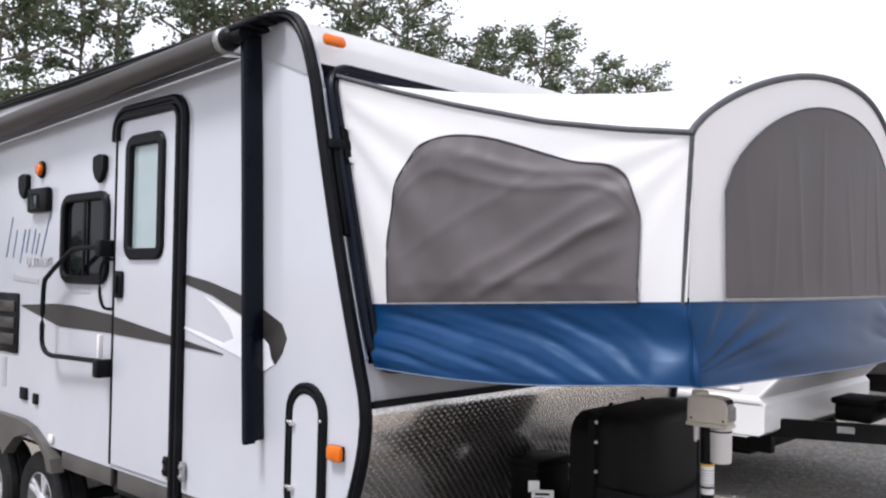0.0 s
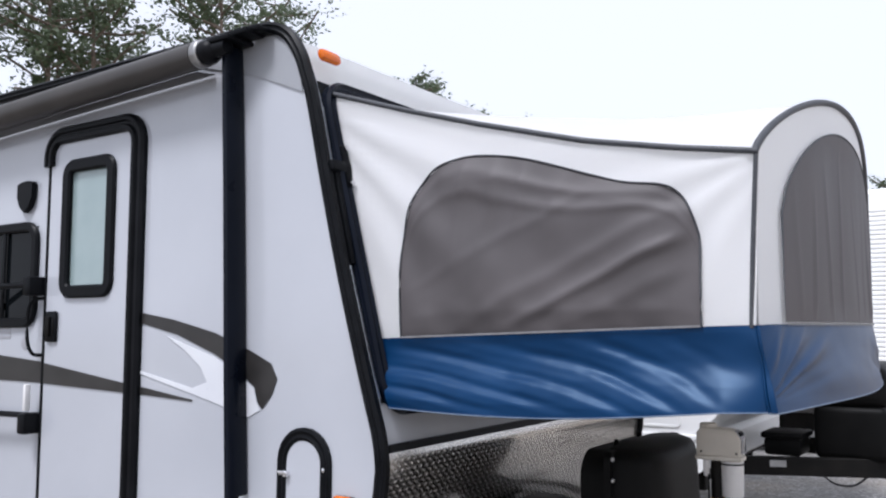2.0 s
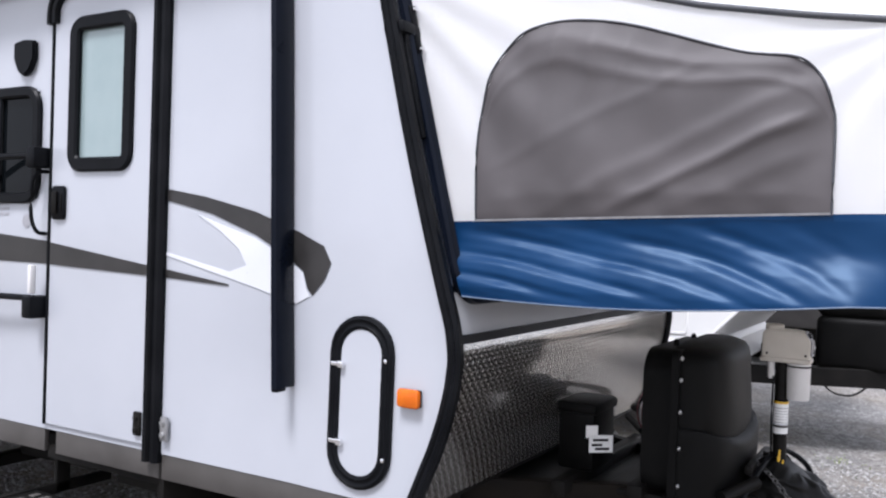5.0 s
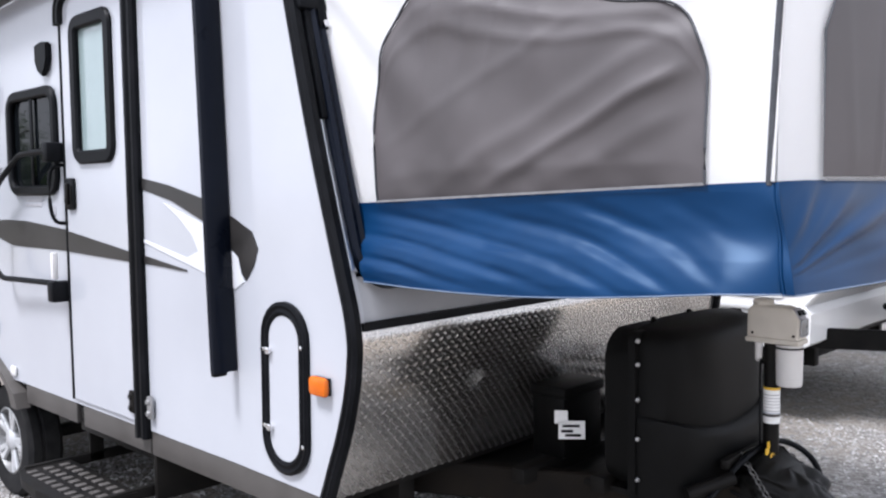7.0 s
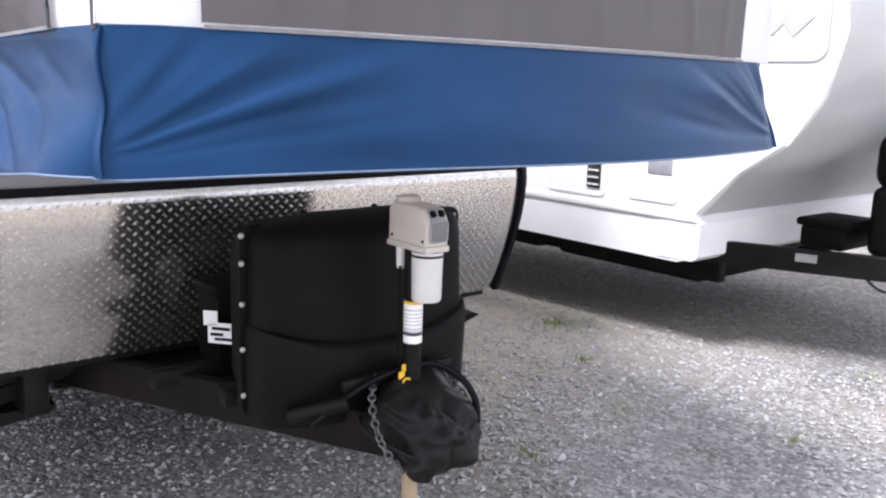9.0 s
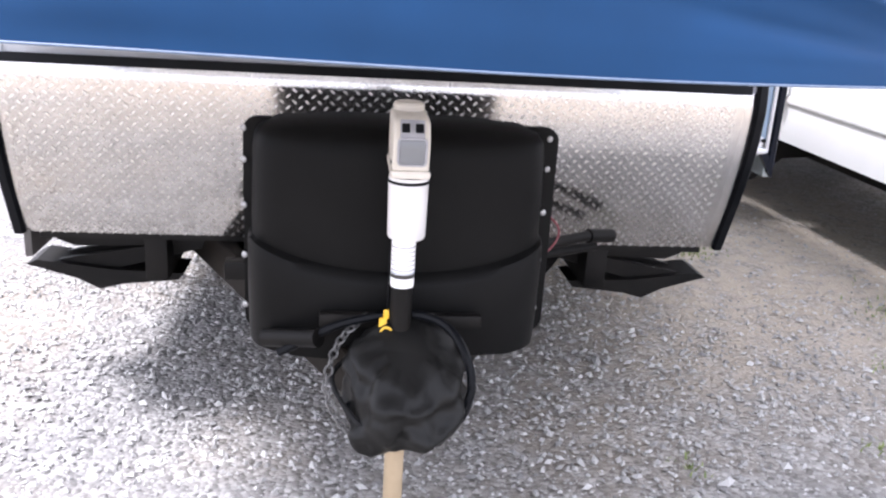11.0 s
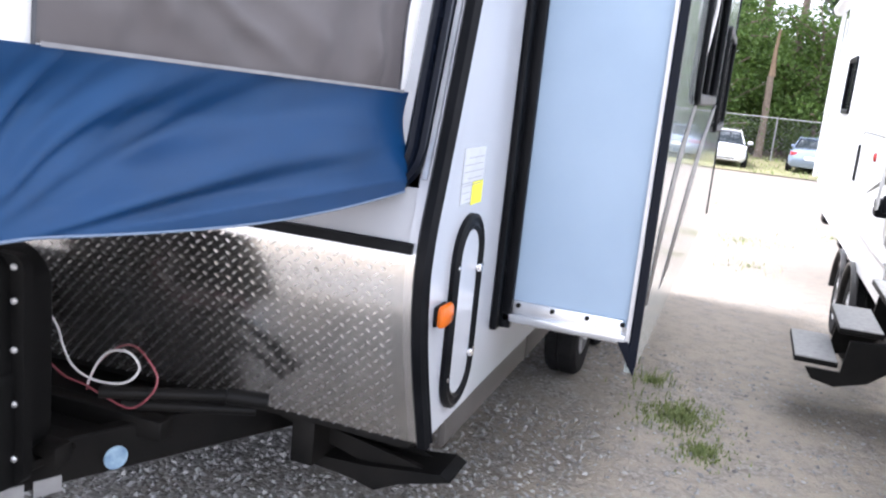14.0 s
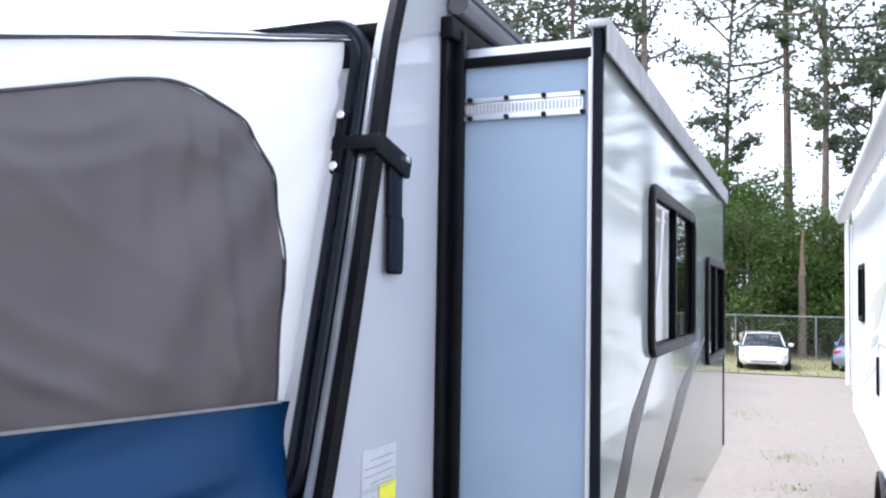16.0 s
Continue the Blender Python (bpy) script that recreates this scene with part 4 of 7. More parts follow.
def build_running_gear():
    for cx in (-2.40, -3.22):
        for cy, o in ((0.13, -1), (W - 0.13, 1)):
            under(build_wheel(cx, cy, ground_z(cx) + 0.325, 0.325, o), trailer)
    # moulded wheel-arch skirt
    for y0, y1 in ((-0.045, 0.03), (W - 0.03, W + 0.045)):
        b = bmesh.new()
        outer = [(-3.72, 0.50), (-3.70, 0.62), (-3.60, 0.72), (-3.45, 0.765), (-2.55, 0.765), (-2.36, 0.735), (-2.20, 0.665), (-2.06, 0.58), (-2.02, 0.50)]
        inner = [(-2.10, 0.50), (-2.14, 0.58), (-2.24, 0.65), (-2.42, 0.69), (-2.62, 0.64), (-2.75, 0.55), (-2.81, 0.50), (-2.87, 0.55), (-3.0, 0.64), (-3.2, 0.69), (-3.42, 0.66), (-3.54, 0.58), (-3.57, 0.50)]
        slab(b, outer + inner, y0, y1)
        T("wheel_arch_skirt", b, M_SKIRT_GREY, "grey moulded wheel-arch skirt", smooth=False)
    # chassis rails, cross members, axle beams
    for y in (0.42, W - 0.42):
        b = bmesh.new()
        bx(b, REAR, 0.55, y - 0.04, y + 0.04, 0.43, 0.60, 0.006)
        T("chassis_rail", b, M_STEEL_BLACK)
    for cx in (-2.40, -3.22):
        b = bmesh.new()
        bx(b, cx - 0.04, cx + 0.04, 0.2, W - 0.2, ground_z(cx) + 0.29, ground_z(cx) + 0.36, 0.01)
        T("axle", b, M_STEEL_BLACK)
    b = bmesh.new()
    bx(b, -2.0, -1.4, 0.3, W - 0.3, 0.36, 0.58, 0.03)
    T("holding_tank", b, M_STEEL_BLACK, "added black block darkening the underfloor")
    # block added so the space under the floor stays dark
    b = bmesh.new()
    bx(b, -1.30, 0.10, 0.58, W - 0.5, 0.34, 0.58, 0.03)
    T("holding_tank", b, M_STEEL_BLACK, "added black block darkening the underfloor")
    # stabiliser jacks behind the nose, folded nearly flat, feet towards the sides
    for o in (-1, 1):
        def yz(d, z):
            return (MID + o * d, z)
        b = bmesh.new()
        slab_yz(b, [yz(0.62, 0.60), yz(1.14, 0.60), yz(1.16, 0.55), yz(1.10, 0.525), yz(0.62, 0.54)], 0.30, 0.46)
        legj = T("stabiliser_jack", b, M_STEEL_BLACK, "folded black stabiliser jack", smooth=False)
        for xx in (0.32, 0.42):
            b = bmesh.new()
            slab_yz(b, [yz(0.60, 0.535), yz(0.66, 0.555), yz(1.12, 0.475), yz(1.20, 0.455), yz(1.16, 0.425), yz(1.04, 0.415)], xx, xx + 0.02)
            sub("jack_leg", b, M_STEEL_BLACK, legj, smooth=False)
        b = bmesh.new()
        slab_yz(b, [yz(0.72, 0.43), yz(0.98, 0.44), yz(1.235, 0.472), yz(1.27, 0.455), yz(1.10, 0.405), yz(1.02, 0.365), yz(0.94, 0.385), yz(0.74, 0.405)], 0.30, 0.47)
        sub("jack_foot", b, M_STEEL_BLACK, legj, smooth=False)
    # fold-out entry step
    b = bmesh.new()
    t = bmesh.new()
    edge = [(-1.36, -0.05), (-1.34, -0.28), (-1.2, -0.325), (-1.0, -0.34), (-0.8, -0.325), (-0.66, -0.28), (-0.64, -0.05)]
    vs = [t.verts.new((x, y, 0.335)) for x, y in edge]
    ws = [t.verts.new((x, y, 0.375)) for x, y in edge]
    t.faces.new(vs)
    t.faces.new(ws)
    for i in range(len(edge)):
        j = (i + 1) % len(edge)
        t.faces.new((vs[i], vs[j], ws[j], ws[i]))
    join(b, t)
    step = T("entry_step", b, M_STEEL_BLACK, "fold-out black steel entry step with grip slots", smooth=False)
    for i in range(9):
        for j in range(3):
            b = bmesh.new()
            x = -1.28 + i * 0.07
            bx(b, x, x + 0.035, -0.275 + j * 0.075, -0.23 + j * 0.075, 0.372, 0.380, 0.003)
            sub("grip_slot", b, M_SKIRT_GREY, step)
    for x in (-1.34, -0.66):
        b = bmesh.new()
        bx(b, x - 0.012, x + 0.012, -0.26, 0.35, 0.335, 0.385, 0.003)
        bx(b, x - 0.012, x + 0.012, 0.05, 0.12, 0.34, 0.58, 0.003)
        sub("step_bracket", b, M_STEEL_BLACK, step)
    b = bmesh.new()
    bx(b, -1.36, -0.62, 0.02, 0.5, 0.50, 0.56, 0.01)
    # back and end plates added to keep the gap behind the step dark
    bx(b, -1.36, -0.62, 0.40, 0.50, 0.30, 0.52, 0.01)
    bx(b, -0.63, -0.60, 0.02, 0.5, 0.32, 0.54, 0.006)
    sub("step_well", b, M_STEEL_BLACK, step)


build_running_gear()

# ---- awning ----
awning = thing("awning", (-2.5, -0.1, 2.7), "rolled grey-brown awning with black arms, hung from the side wall", "awning")


def A(name, bm, mat, label=""):
    return under(part(name, bm, mat, None, label), awning)


ROLL_Y, ROLL_TILT = -0.118, 0.038


def roller_lathe(prof, k=20):
    """Turned pieces along the roller, which falls slightly to the rear."""
    t = bmesh.new()
    lathe(t, prof, (0, 0, 0), "x", k)
    bmesh.ops.transform(t, matrix=Matrix.Translation((0, ROLL_Y, 2.792)) @ Matrix.Rotation(-math.atan(ROLL_TILT), 4, "Y"), verts=t.verts)
    return t


A("roller", roller_lathe([(0.0, -5.35), (0.060, -5.35), (0.062, -3.5), (0.060, -1.5), (0.058, -0.13), (0.0, -0.13)]), M_AWNING, "rolled vinyl awning fabric")
A("roller_cap", roller_lathe([(0.0, -0.128), (0.056, -0.128), (0.060, -0.120), (0.060, -0.092), (0.054, -0.085), (0.0, -0.085)]), M_GALV, "worn pale metal roller end ring")
A("roller_head", roller_lathe([(0.0, -0.084), (0.050, -0.084), (0.054, -0.06), (0.046, -0.03), (0.032, -0.02), (0.030, 0.05), (0.0, 0.05)], 16), M_BLACK, "black roller head")
b = bmesh.new()
bx(b, -0.05, 0.085, -0.15, -0.005, 2.815, 2.838, 0.008)
bx(b, 0.03, 0.16, -0.125, -0.02, 2.832, 2.858, 0.008)
bx(b, 0.09, 0.20, -0.10, 0.0, 2.845, 2.866, 0.006)
tube(b, [(0.06, -0.06, 2.80), (0.06, -0.06, 2.845)], 0.03, 12)
A("arm_head", b, M_BLACK, "black arm head bracket")
# flap of cloth running from the roller back to the roof rail
b = bmesh.new()
grid_mesh(b, lambda u, v: Vector((-5.3 + 5.15 * u, -0.006 - 0.10 * v, 2.745 + ROLL_TILT * (-5.3 + 5.15 * u) - 0.012 * v + 0.002 * math.sin(9 * u + 3 * v))), 24, 3, 0.004)
A("cloth_flap", b, M_AWNING, "awning cloth below the rail")
# arm: a deep narrow channel set edge-on to the wall
ARM = [(0.004, 2.81), (0.032, 2.2), (0.045, 1.86), (0.060, 1.44), (0.079, 0.998)]


def arm_x(z):
    return float(np.interp(z, [p[1] for p in ARM][::-1], [p[0] for p in ARM][::-1]))


b = bmesh.new()
ring_sweep(b, [(x, -0.052, z) for x, z in ARM],
           [(-0.013, -0.049), (0.009, -0.049), (0.015, -0.044), (0.015, -0.034), (0.009, -0.030), (0.009, 0.026), (0.015, 0.030), (0.015, 0.044), (0.009, 0.050), (-0.013, 0.050), (-0.017, 0.044), (-0.017, -0.044)], up=Vector((0, -1, 0)))
arm = A("arm", b, M_NAVY, "tall black awning arm channel")
b = bmesh.new()
bx(b, arm_x(1.0) - 0.012, arm_x(1.0) + 0.013, -0.100, -0.045, 0.985, 1.01, 0.004)
sub("arm_foot", b, M_BLACK, arm)
for z, y in ((1.043, -0.055), (1.421, -0.059), (1.857, -0.034), (2.50, -0.05)):
    b = bmesh.new()
    lathe(b, [(0.006, 0.0), (0.0055, 0.004), (0.0, 0.006)], (arm_x(z) + 0.0085, y, z), "x", 8)
    sub("rivet", b, M_CHROME, arm)

# ---- bunk tent ----
tent = thing("bunk_tent", (1.3, MID, 1.35), "fold-out tent bunk, white canvas, grey flaps, blue vinyl skirt", "tent bunk")
OUTX = 2.02


def P(name, bm, mat, label=""):
    return under(part(name, bm, mat, None, label, angle=70), tent)


TOPX = [0.40, 0.42, 0.78, 1.09, 1.49, 1.79, 2.05]
TOPZ = [2.595, 2.585, 2.47, 2.38, 2.275, 2.22, 2.183]


def side_top(x, flip=False):
    return curve(TOPX, TOPZ, x) + (0.028 * math.sin(math.pi * max(0, min(1, (x - 0.42) / 1.6))) if flip else 0)


def seam_z(x):
    return lerp(1.615, 1.665, (x - 0.66) / 1.36)


def side_y(x, z):
    """Distance of the side cloth from the wall's plane, as it is drawn in towards the outer end."""
    u = max(0.0, min(1.0, (x - 0.45) / 1.57))
    y = lerp(0.100, 0.205, u)
    if z < 1.64:
        w = min(1, (1.64 - z) / 0.24)
        q = max(0.0, min(1.0, (w - 0.35) / 0.62))
        y += 0.006 * math.sin(math.pi * min(1, w * 1.5)) - lerp(0.055, 0.080, u) * (0.45 * q * q * (3 - 2 * q) + 0.55 * w ** 1.8)
    return y - 0.02 * math.sin(math.pi * u) * math.sin(math.pi * max(0, min(1, (z - 1.4) / 0.9)))


def white_wrinkle(x, z, seed):
    """Creases that fan out from the upper corner at the wall."""
    ang = math.atan2(2.6 - z, x - 0.25)
    dist = math.hypot(2.6 - z, x - 0.25)
    a = fbm(x * 1.7 + seed, z * 1.7, seed)
    far_edge = math.hypot(x - 2.03, z - 2.17)
    ang2 = math.atan2(2.2 - z, 2.1 - x)
    return 0.026 * math.sin(ang * 24 + 2 * a) * math.exp(-dist * 1.0) + 0.018 * math.sin(ang2 * 17 + 2 * a) * math.exp(-far_edge * 2.2) + 0.006 * a


def swag(x, z, seed):
    """Heavy folds of the vinyl skirt, swept up from the outer corner to the top seam."""
    s = max(0.0, min(1.0, (2.05 - x) / 1.35))
    v = max(0.0, min(1.0, (seam_z(x) - z) / 0.27))
    if seed < 4:
        return fan_folds(s, v, seed, x, z)
    f = corner_creases(2.04 - x, z - 1.40, seed, 1.7, 0.075, 0.6, 15) + 0.010 * fbm(x * 1.4 + seed, z * 2, seed)
    return f * min(1, 0.2 + 2.5 * v) * min(1, (1.04 - v) * 4.5) * min(1, s * 9) * min(1, max(0, 1.03 - s) * 6)


def ridge(p):
    """A fold drawn tight: narrow crown, wide hollow."""
    return 1.1 - 2 * math.sqrt(math.sin(p * 0.5) ** 2 + 0.05)


def fan_folds(s, v, seed, x, z):
    """Folds that hang from the top seam and sweep down to gather at the outer lower corner."""
    a = fbm(x * 1.3 + seed, z * 2.0, seed)
    c = fbm(x * 2.9 + 7 * seed, z * 1.6, seed + 4)
    # each fold leaves the seam steeply, then lies over almost level towards the corner
    t = s + (1.9 * s + 0.24) * v ** 1.55
    ph = 25.0 * math.log(1 + 2.1 * t) + 1.6 * a + seed
    env = min(1, 0.30 + 2.6 * v) * min(1, max(0, 1.04 - v) * 4.5) * min(1, s * 5) * min(1, max(0, 1.03 - s) * 6)
    broad = 0.75 * math.sin(ph) + 0.22 * math.sin(2 * ph + 1.1)
    amp = 0.0088 * min(1, 0.40 + 1.3 * s) * (0.9 + 0.7 * max(-0.5, c)) * lerp(0.7, 1.1, min(1, v * 1.6))
    return (amp * broad + 0.008 * a + 0.003 * fbm(x * 6 + seed, z * 10, seed)) * env


def corner_creases(along, up, seed, reach=0.72, depth=0.029, bow=1.0, count=21):
    """Long creases fanning out of a lower corner; both distances in metres from it."""
    r, ang = math.hypot(along, up), math.atan2(up, max(1e-4, along))
    n = fbm(ang * 3.1 + seed, seed * 1.7, r * 0.8)
    q = max(0.0, ang) ** bow
    w = 0.7 * math.sin(q * count + 2.6 * n + seed) + 0.3 * ridge(q * count * 1.4 + 2.0 * n + 2 * seed)
    return depth * min(r, 0.42) * math.exp(-(r / reach) ** 2) * w * min(1, 0.25 + max(0, ang) * 6)


def corner_edge(v, flip):
    """The upright edge where side and end skirts meet."""
    y = (lerp(0.237, 0.135, v) if flip else lerp(0.207, 0.180, v)) - 0.006 * math.sin(3 * math.pi * v)
    return Vector((lerp(2.006, 2.046, v) + (0.004 if flip else 0.0), W - y if flip else y, lerp(1.662, 1.408, v)))


def to_edge(p, u, v, flip, reach=0.09):
    """Draw a point in to the corner edge as u comes to 1."""
    k = max(0.0, min(1.0, (u - 1 + reach) / reach))
    k = k * k * (3 - 2 * k)
    return p.lerp(corner_edge(v, flip), k)


WTX = [0.77, 0.785, 0.82, 0.87, 0.94, 1.05, 1.18, 1.31, 1.5, 1.62, 1.74, 1.79, 1.83, 1.85, 1.86]
WTZ = [1.90, 2.02, 2.13, 2.20, 2.245, 2.268, 2.258, 2.228, 2.165, 2.128, 2.11, 2.085, 2.03, 1.97, 1.90]


OTX = [0.715, 0.722, 0.74, 0.78, 0.83, 0.95, 1.07, 1.2, 1.33, 1.51, 1.65, 1.75, 1.81, 1.84, 1.85]
OTZ = [1.95, 2.04, 2.12, 2.19, 2.25, 2.30, 2.318, 2.295, 2.255, 2.20, 2.16, 2.12, 2.05, 1.98, 1.90]


def side_cloth(flip, seed):
    fx_, fz_ = (OTX, OTZ) if flip else (WTX, WTZ)
    xa_, xb_ = fx_[0], fx_[-1]
    def yy(y):
        return W - y - 0.025 if flip else y

    def edge_x(z):
        return nose_x(z) + 0.02
    # upper white panel
    def upper(u, v):
        x0b, x0t = edge_x(1.62), edge_x(2.58)
        # left edge follows the frame, right edge is the corner seam
        x = lerp(lerp(x0b, x0t, v), lerp(OUTX - 0.005, 2.035, v), u)
        z = lerp(seam_z(x), side_top(x, flip), v)
        env = math.sin(math.pi * u) * math.sin(math.pi * min(1, 0.1 + 0.9 * v))
        return Vector((x, yy(side_y(x, z) + white_wrinkle(x, z, seed) * (0.3 + env)), z))
    b = bmesh.new()
    grid_mesh(b, upper, 60, 34)
    P("side_panel", b, M_CANVAS, "white canvas side panel")

    def window(u, v):
        x = lerp(xa_, xb_, u)
        z = lerp(seam_z(x) + 0.002, curve(fx_, fz_, x), v)
        a = fbm(x * 1.3 + seed, z * 1.3 + 7, seed)
        c = fbm(x * 3.1 + seed, z * 3.1, seed + 2)
        d = 0.50 * x - 1.0 * z
        # one long drawn ridge across the flap, fainter ones beside it, short hanging creases under the top edge
        fold = 0.011 * a + 0.005 * c
        for at, wd, dp in ((-1.03, 0.020, 0.015), (-1.13, 0.030, 0.008), (-0.93, 0.028, 0.006), (-1.36, 0.022, 0.005)):
            fold += dp * math.exp(-((d - at + 0.05 * a) / wd) ** 2) * (0.35 + 0.65 * u)
        for uc, wd, dp in ((0.22, 0.020, 0.008), (0.33, 0.028, 0.010), (0.43, 0.018, 0.006), (0.55, 0.03, 0.007)):
            fold += dp * math.exp(-((u - uc - 0.10 * (v - 0.7) + 0.02 * c) / wd) ** 2) * max(0, min(1, (v - 0.35) * 2.2))
        for vc, dp in ((0.90, 0.006), (0.78, 0.005)):
            fold += dp * math.exp(-((v - vc - 0.03 * math.sin(9 * u) - 0.04 * c) / 0.03) ** 2)
        if flip:
            fold += 0.013 * math.exp(-((u - 0.17 - 0.10 * v + 0.03 * c) / 0.030) ** 2) * min(1, 1.6 - 1.3 * v)
            fold += 0.010 * math.exp(-((u - 0.36 + 0.12 * v) / 0.05) ** 2) * max(0, 0.7 - v)
            fold += 0.012 * math.exp(-(((u - 0.62) / 0.10) ** 2 + ((v - 0.80) / 0.16) ** 2))
        foot = 0.006 * math.sin(x * 46 + 5 * a) * max(0, 1 - v * 5)
        edge = min(1, min(u, 1 - u) * 9) * min(1, (1 - v) * 7 + 0.05)
        y = side_y(x, z) + white_wrinkle(x, z, seed) * 0.6
        edge *= min(1, v * 7 + 0.12)
        return Vector((x, yy(y - 0.010 - (fold - foot * 1.2) * edge - 0.012 * edge), z))
    b = bmesh.new()
    grid_mesh(b, window, 90, 50)
    P("window_flap", b, M_GREY_CANVAS, "grey canvas window flap, zipped shut")
    # piping round the flap
    b = bmesh.new()
    pts = [Vector((xa_, 0, seam_z(xa_)))] + [Vector((x, 0, z)) for x, z in zip(fx_, fz_)] + [Vector((xb_, 0, seam_z(xb_)))]
    pts = smooth_path(pts, 5)
    pts = [(p.x, yy(side_y(p.x, p.z) + white_wrinkle(p.x, p.z, seed) * 0.6 - 0.013), p.z) for p in pts]
    tube(b, pts, 0.0036, 6)
    P("flap_piping", b, M_PIPING)
    # grey seam tape on the flap's lower edge
    b = bmesh.new()
    grid_mesh(b, lambda u, v: Vector((lerp(xa_, xb_, u), yy(side_y(lerp(xa_, xb_, u), 1.66) - 0.020), seam_z(lerp(xa_, xb_, u)) - 0.002 + 0.007 * v)), 20, 1)
    P("seam_tape", b, M_TAPE, "light grey seam tape")
    # skirt
    def skirt(u, v):
        xt = lerp(edge_x(1.61) - 0.01, OUTX, u)
        xb = lerp(edge_x(1.36) + 0.005, 2.04, u)
        x = lerp(xt, xb, v)
        bot = 1.366 - 0.026 * math.sin(math.pi * min(1, u * 1.1)) + 0.044 * u
        z = lerp(seam_z(x), bot, v)
        return to_edge(Vector((x, yy(side_y(x, z) - 0.012 - swag(x, z, seed)), z)), u, v, flip)
    b = bmesh.new()
    grid_mesh(b, skirt, 190, 60)
    P("side_skirt", b, M_BLUE, "creased blue vinyl skirt")
    b = bmesh.new()
    tube(b, [skirt(i / 60, 1.0) for i in range(61)], 0.0026, 6)
    P("skirt_hem", b, M_HEM, "pale stitched hem")
    # top seam piping
    b = bmesh.new()
    tube(b, [(x, yy(side_y(x, side_top(x)) - 0.004), side_top(x, flip) + 0.004) for x in np.linspace(0.42, 2.035, 30)], 0.010, 8)
    P("top_piping", b, M_PIPING, "charcoal piping along the top seam")
    # corner seam piping, from the bed's corner up the outer bow
    b = bmesh.new()
    fx = 0.03 if flip else 0.0
    tube(b, smooth_path([(2.000 + fx, yy(0.205), 1.655), (2.012 + fx, yy(0.203), 1.9), (2.030 + fx, yy(0.20), 2.18)], 5), 0.0075, 8)
    P("corner_piping", b, M_PIPING, "charcoal corner piping")
    b = bmesh.new()
    wide = 0.034 if flip else 0.008

    def tuck(u, v):
        e = corner_edge(v, flip)
        h = (0.3 + 0.7 * v) * (1 + 0.25 * math.sin(8 * v + seed))
        o = 1 if flip else -1
        return e + Vector((0.010 + (0.5 + 0.5 * math.cos(math.pi * (2 * u - 1))) * 0.016 * h, o * (lerp(-1.0, 0.35, u) * wide * h), 0.0))
    grid_mesh(b, tuck, 8, 16, 0.003)
    P("corner_fold", b, M_BLUE, "folded blue vinyl corner")


side_cloth(False, 1.3)
side_cloth(True, 4.1)


def arch_z(y):
    u = (y - MID) / (MID - 0.2)
    u -= 0.10 * (1 - u * u)
    return 2.18 + 0.330 * max(0.0, 1 - abs(u) ** 2.1) ** 0.72


def front_x(y, z):
    u = (y - MID) / (MID - 0.2)
    x = OUTX + 0.085 * (1 - u * u) + 0.03 * (y / W)
    if z < 1.66:
        x += 0.032 * (1.66 - z) / 0.26
    return x


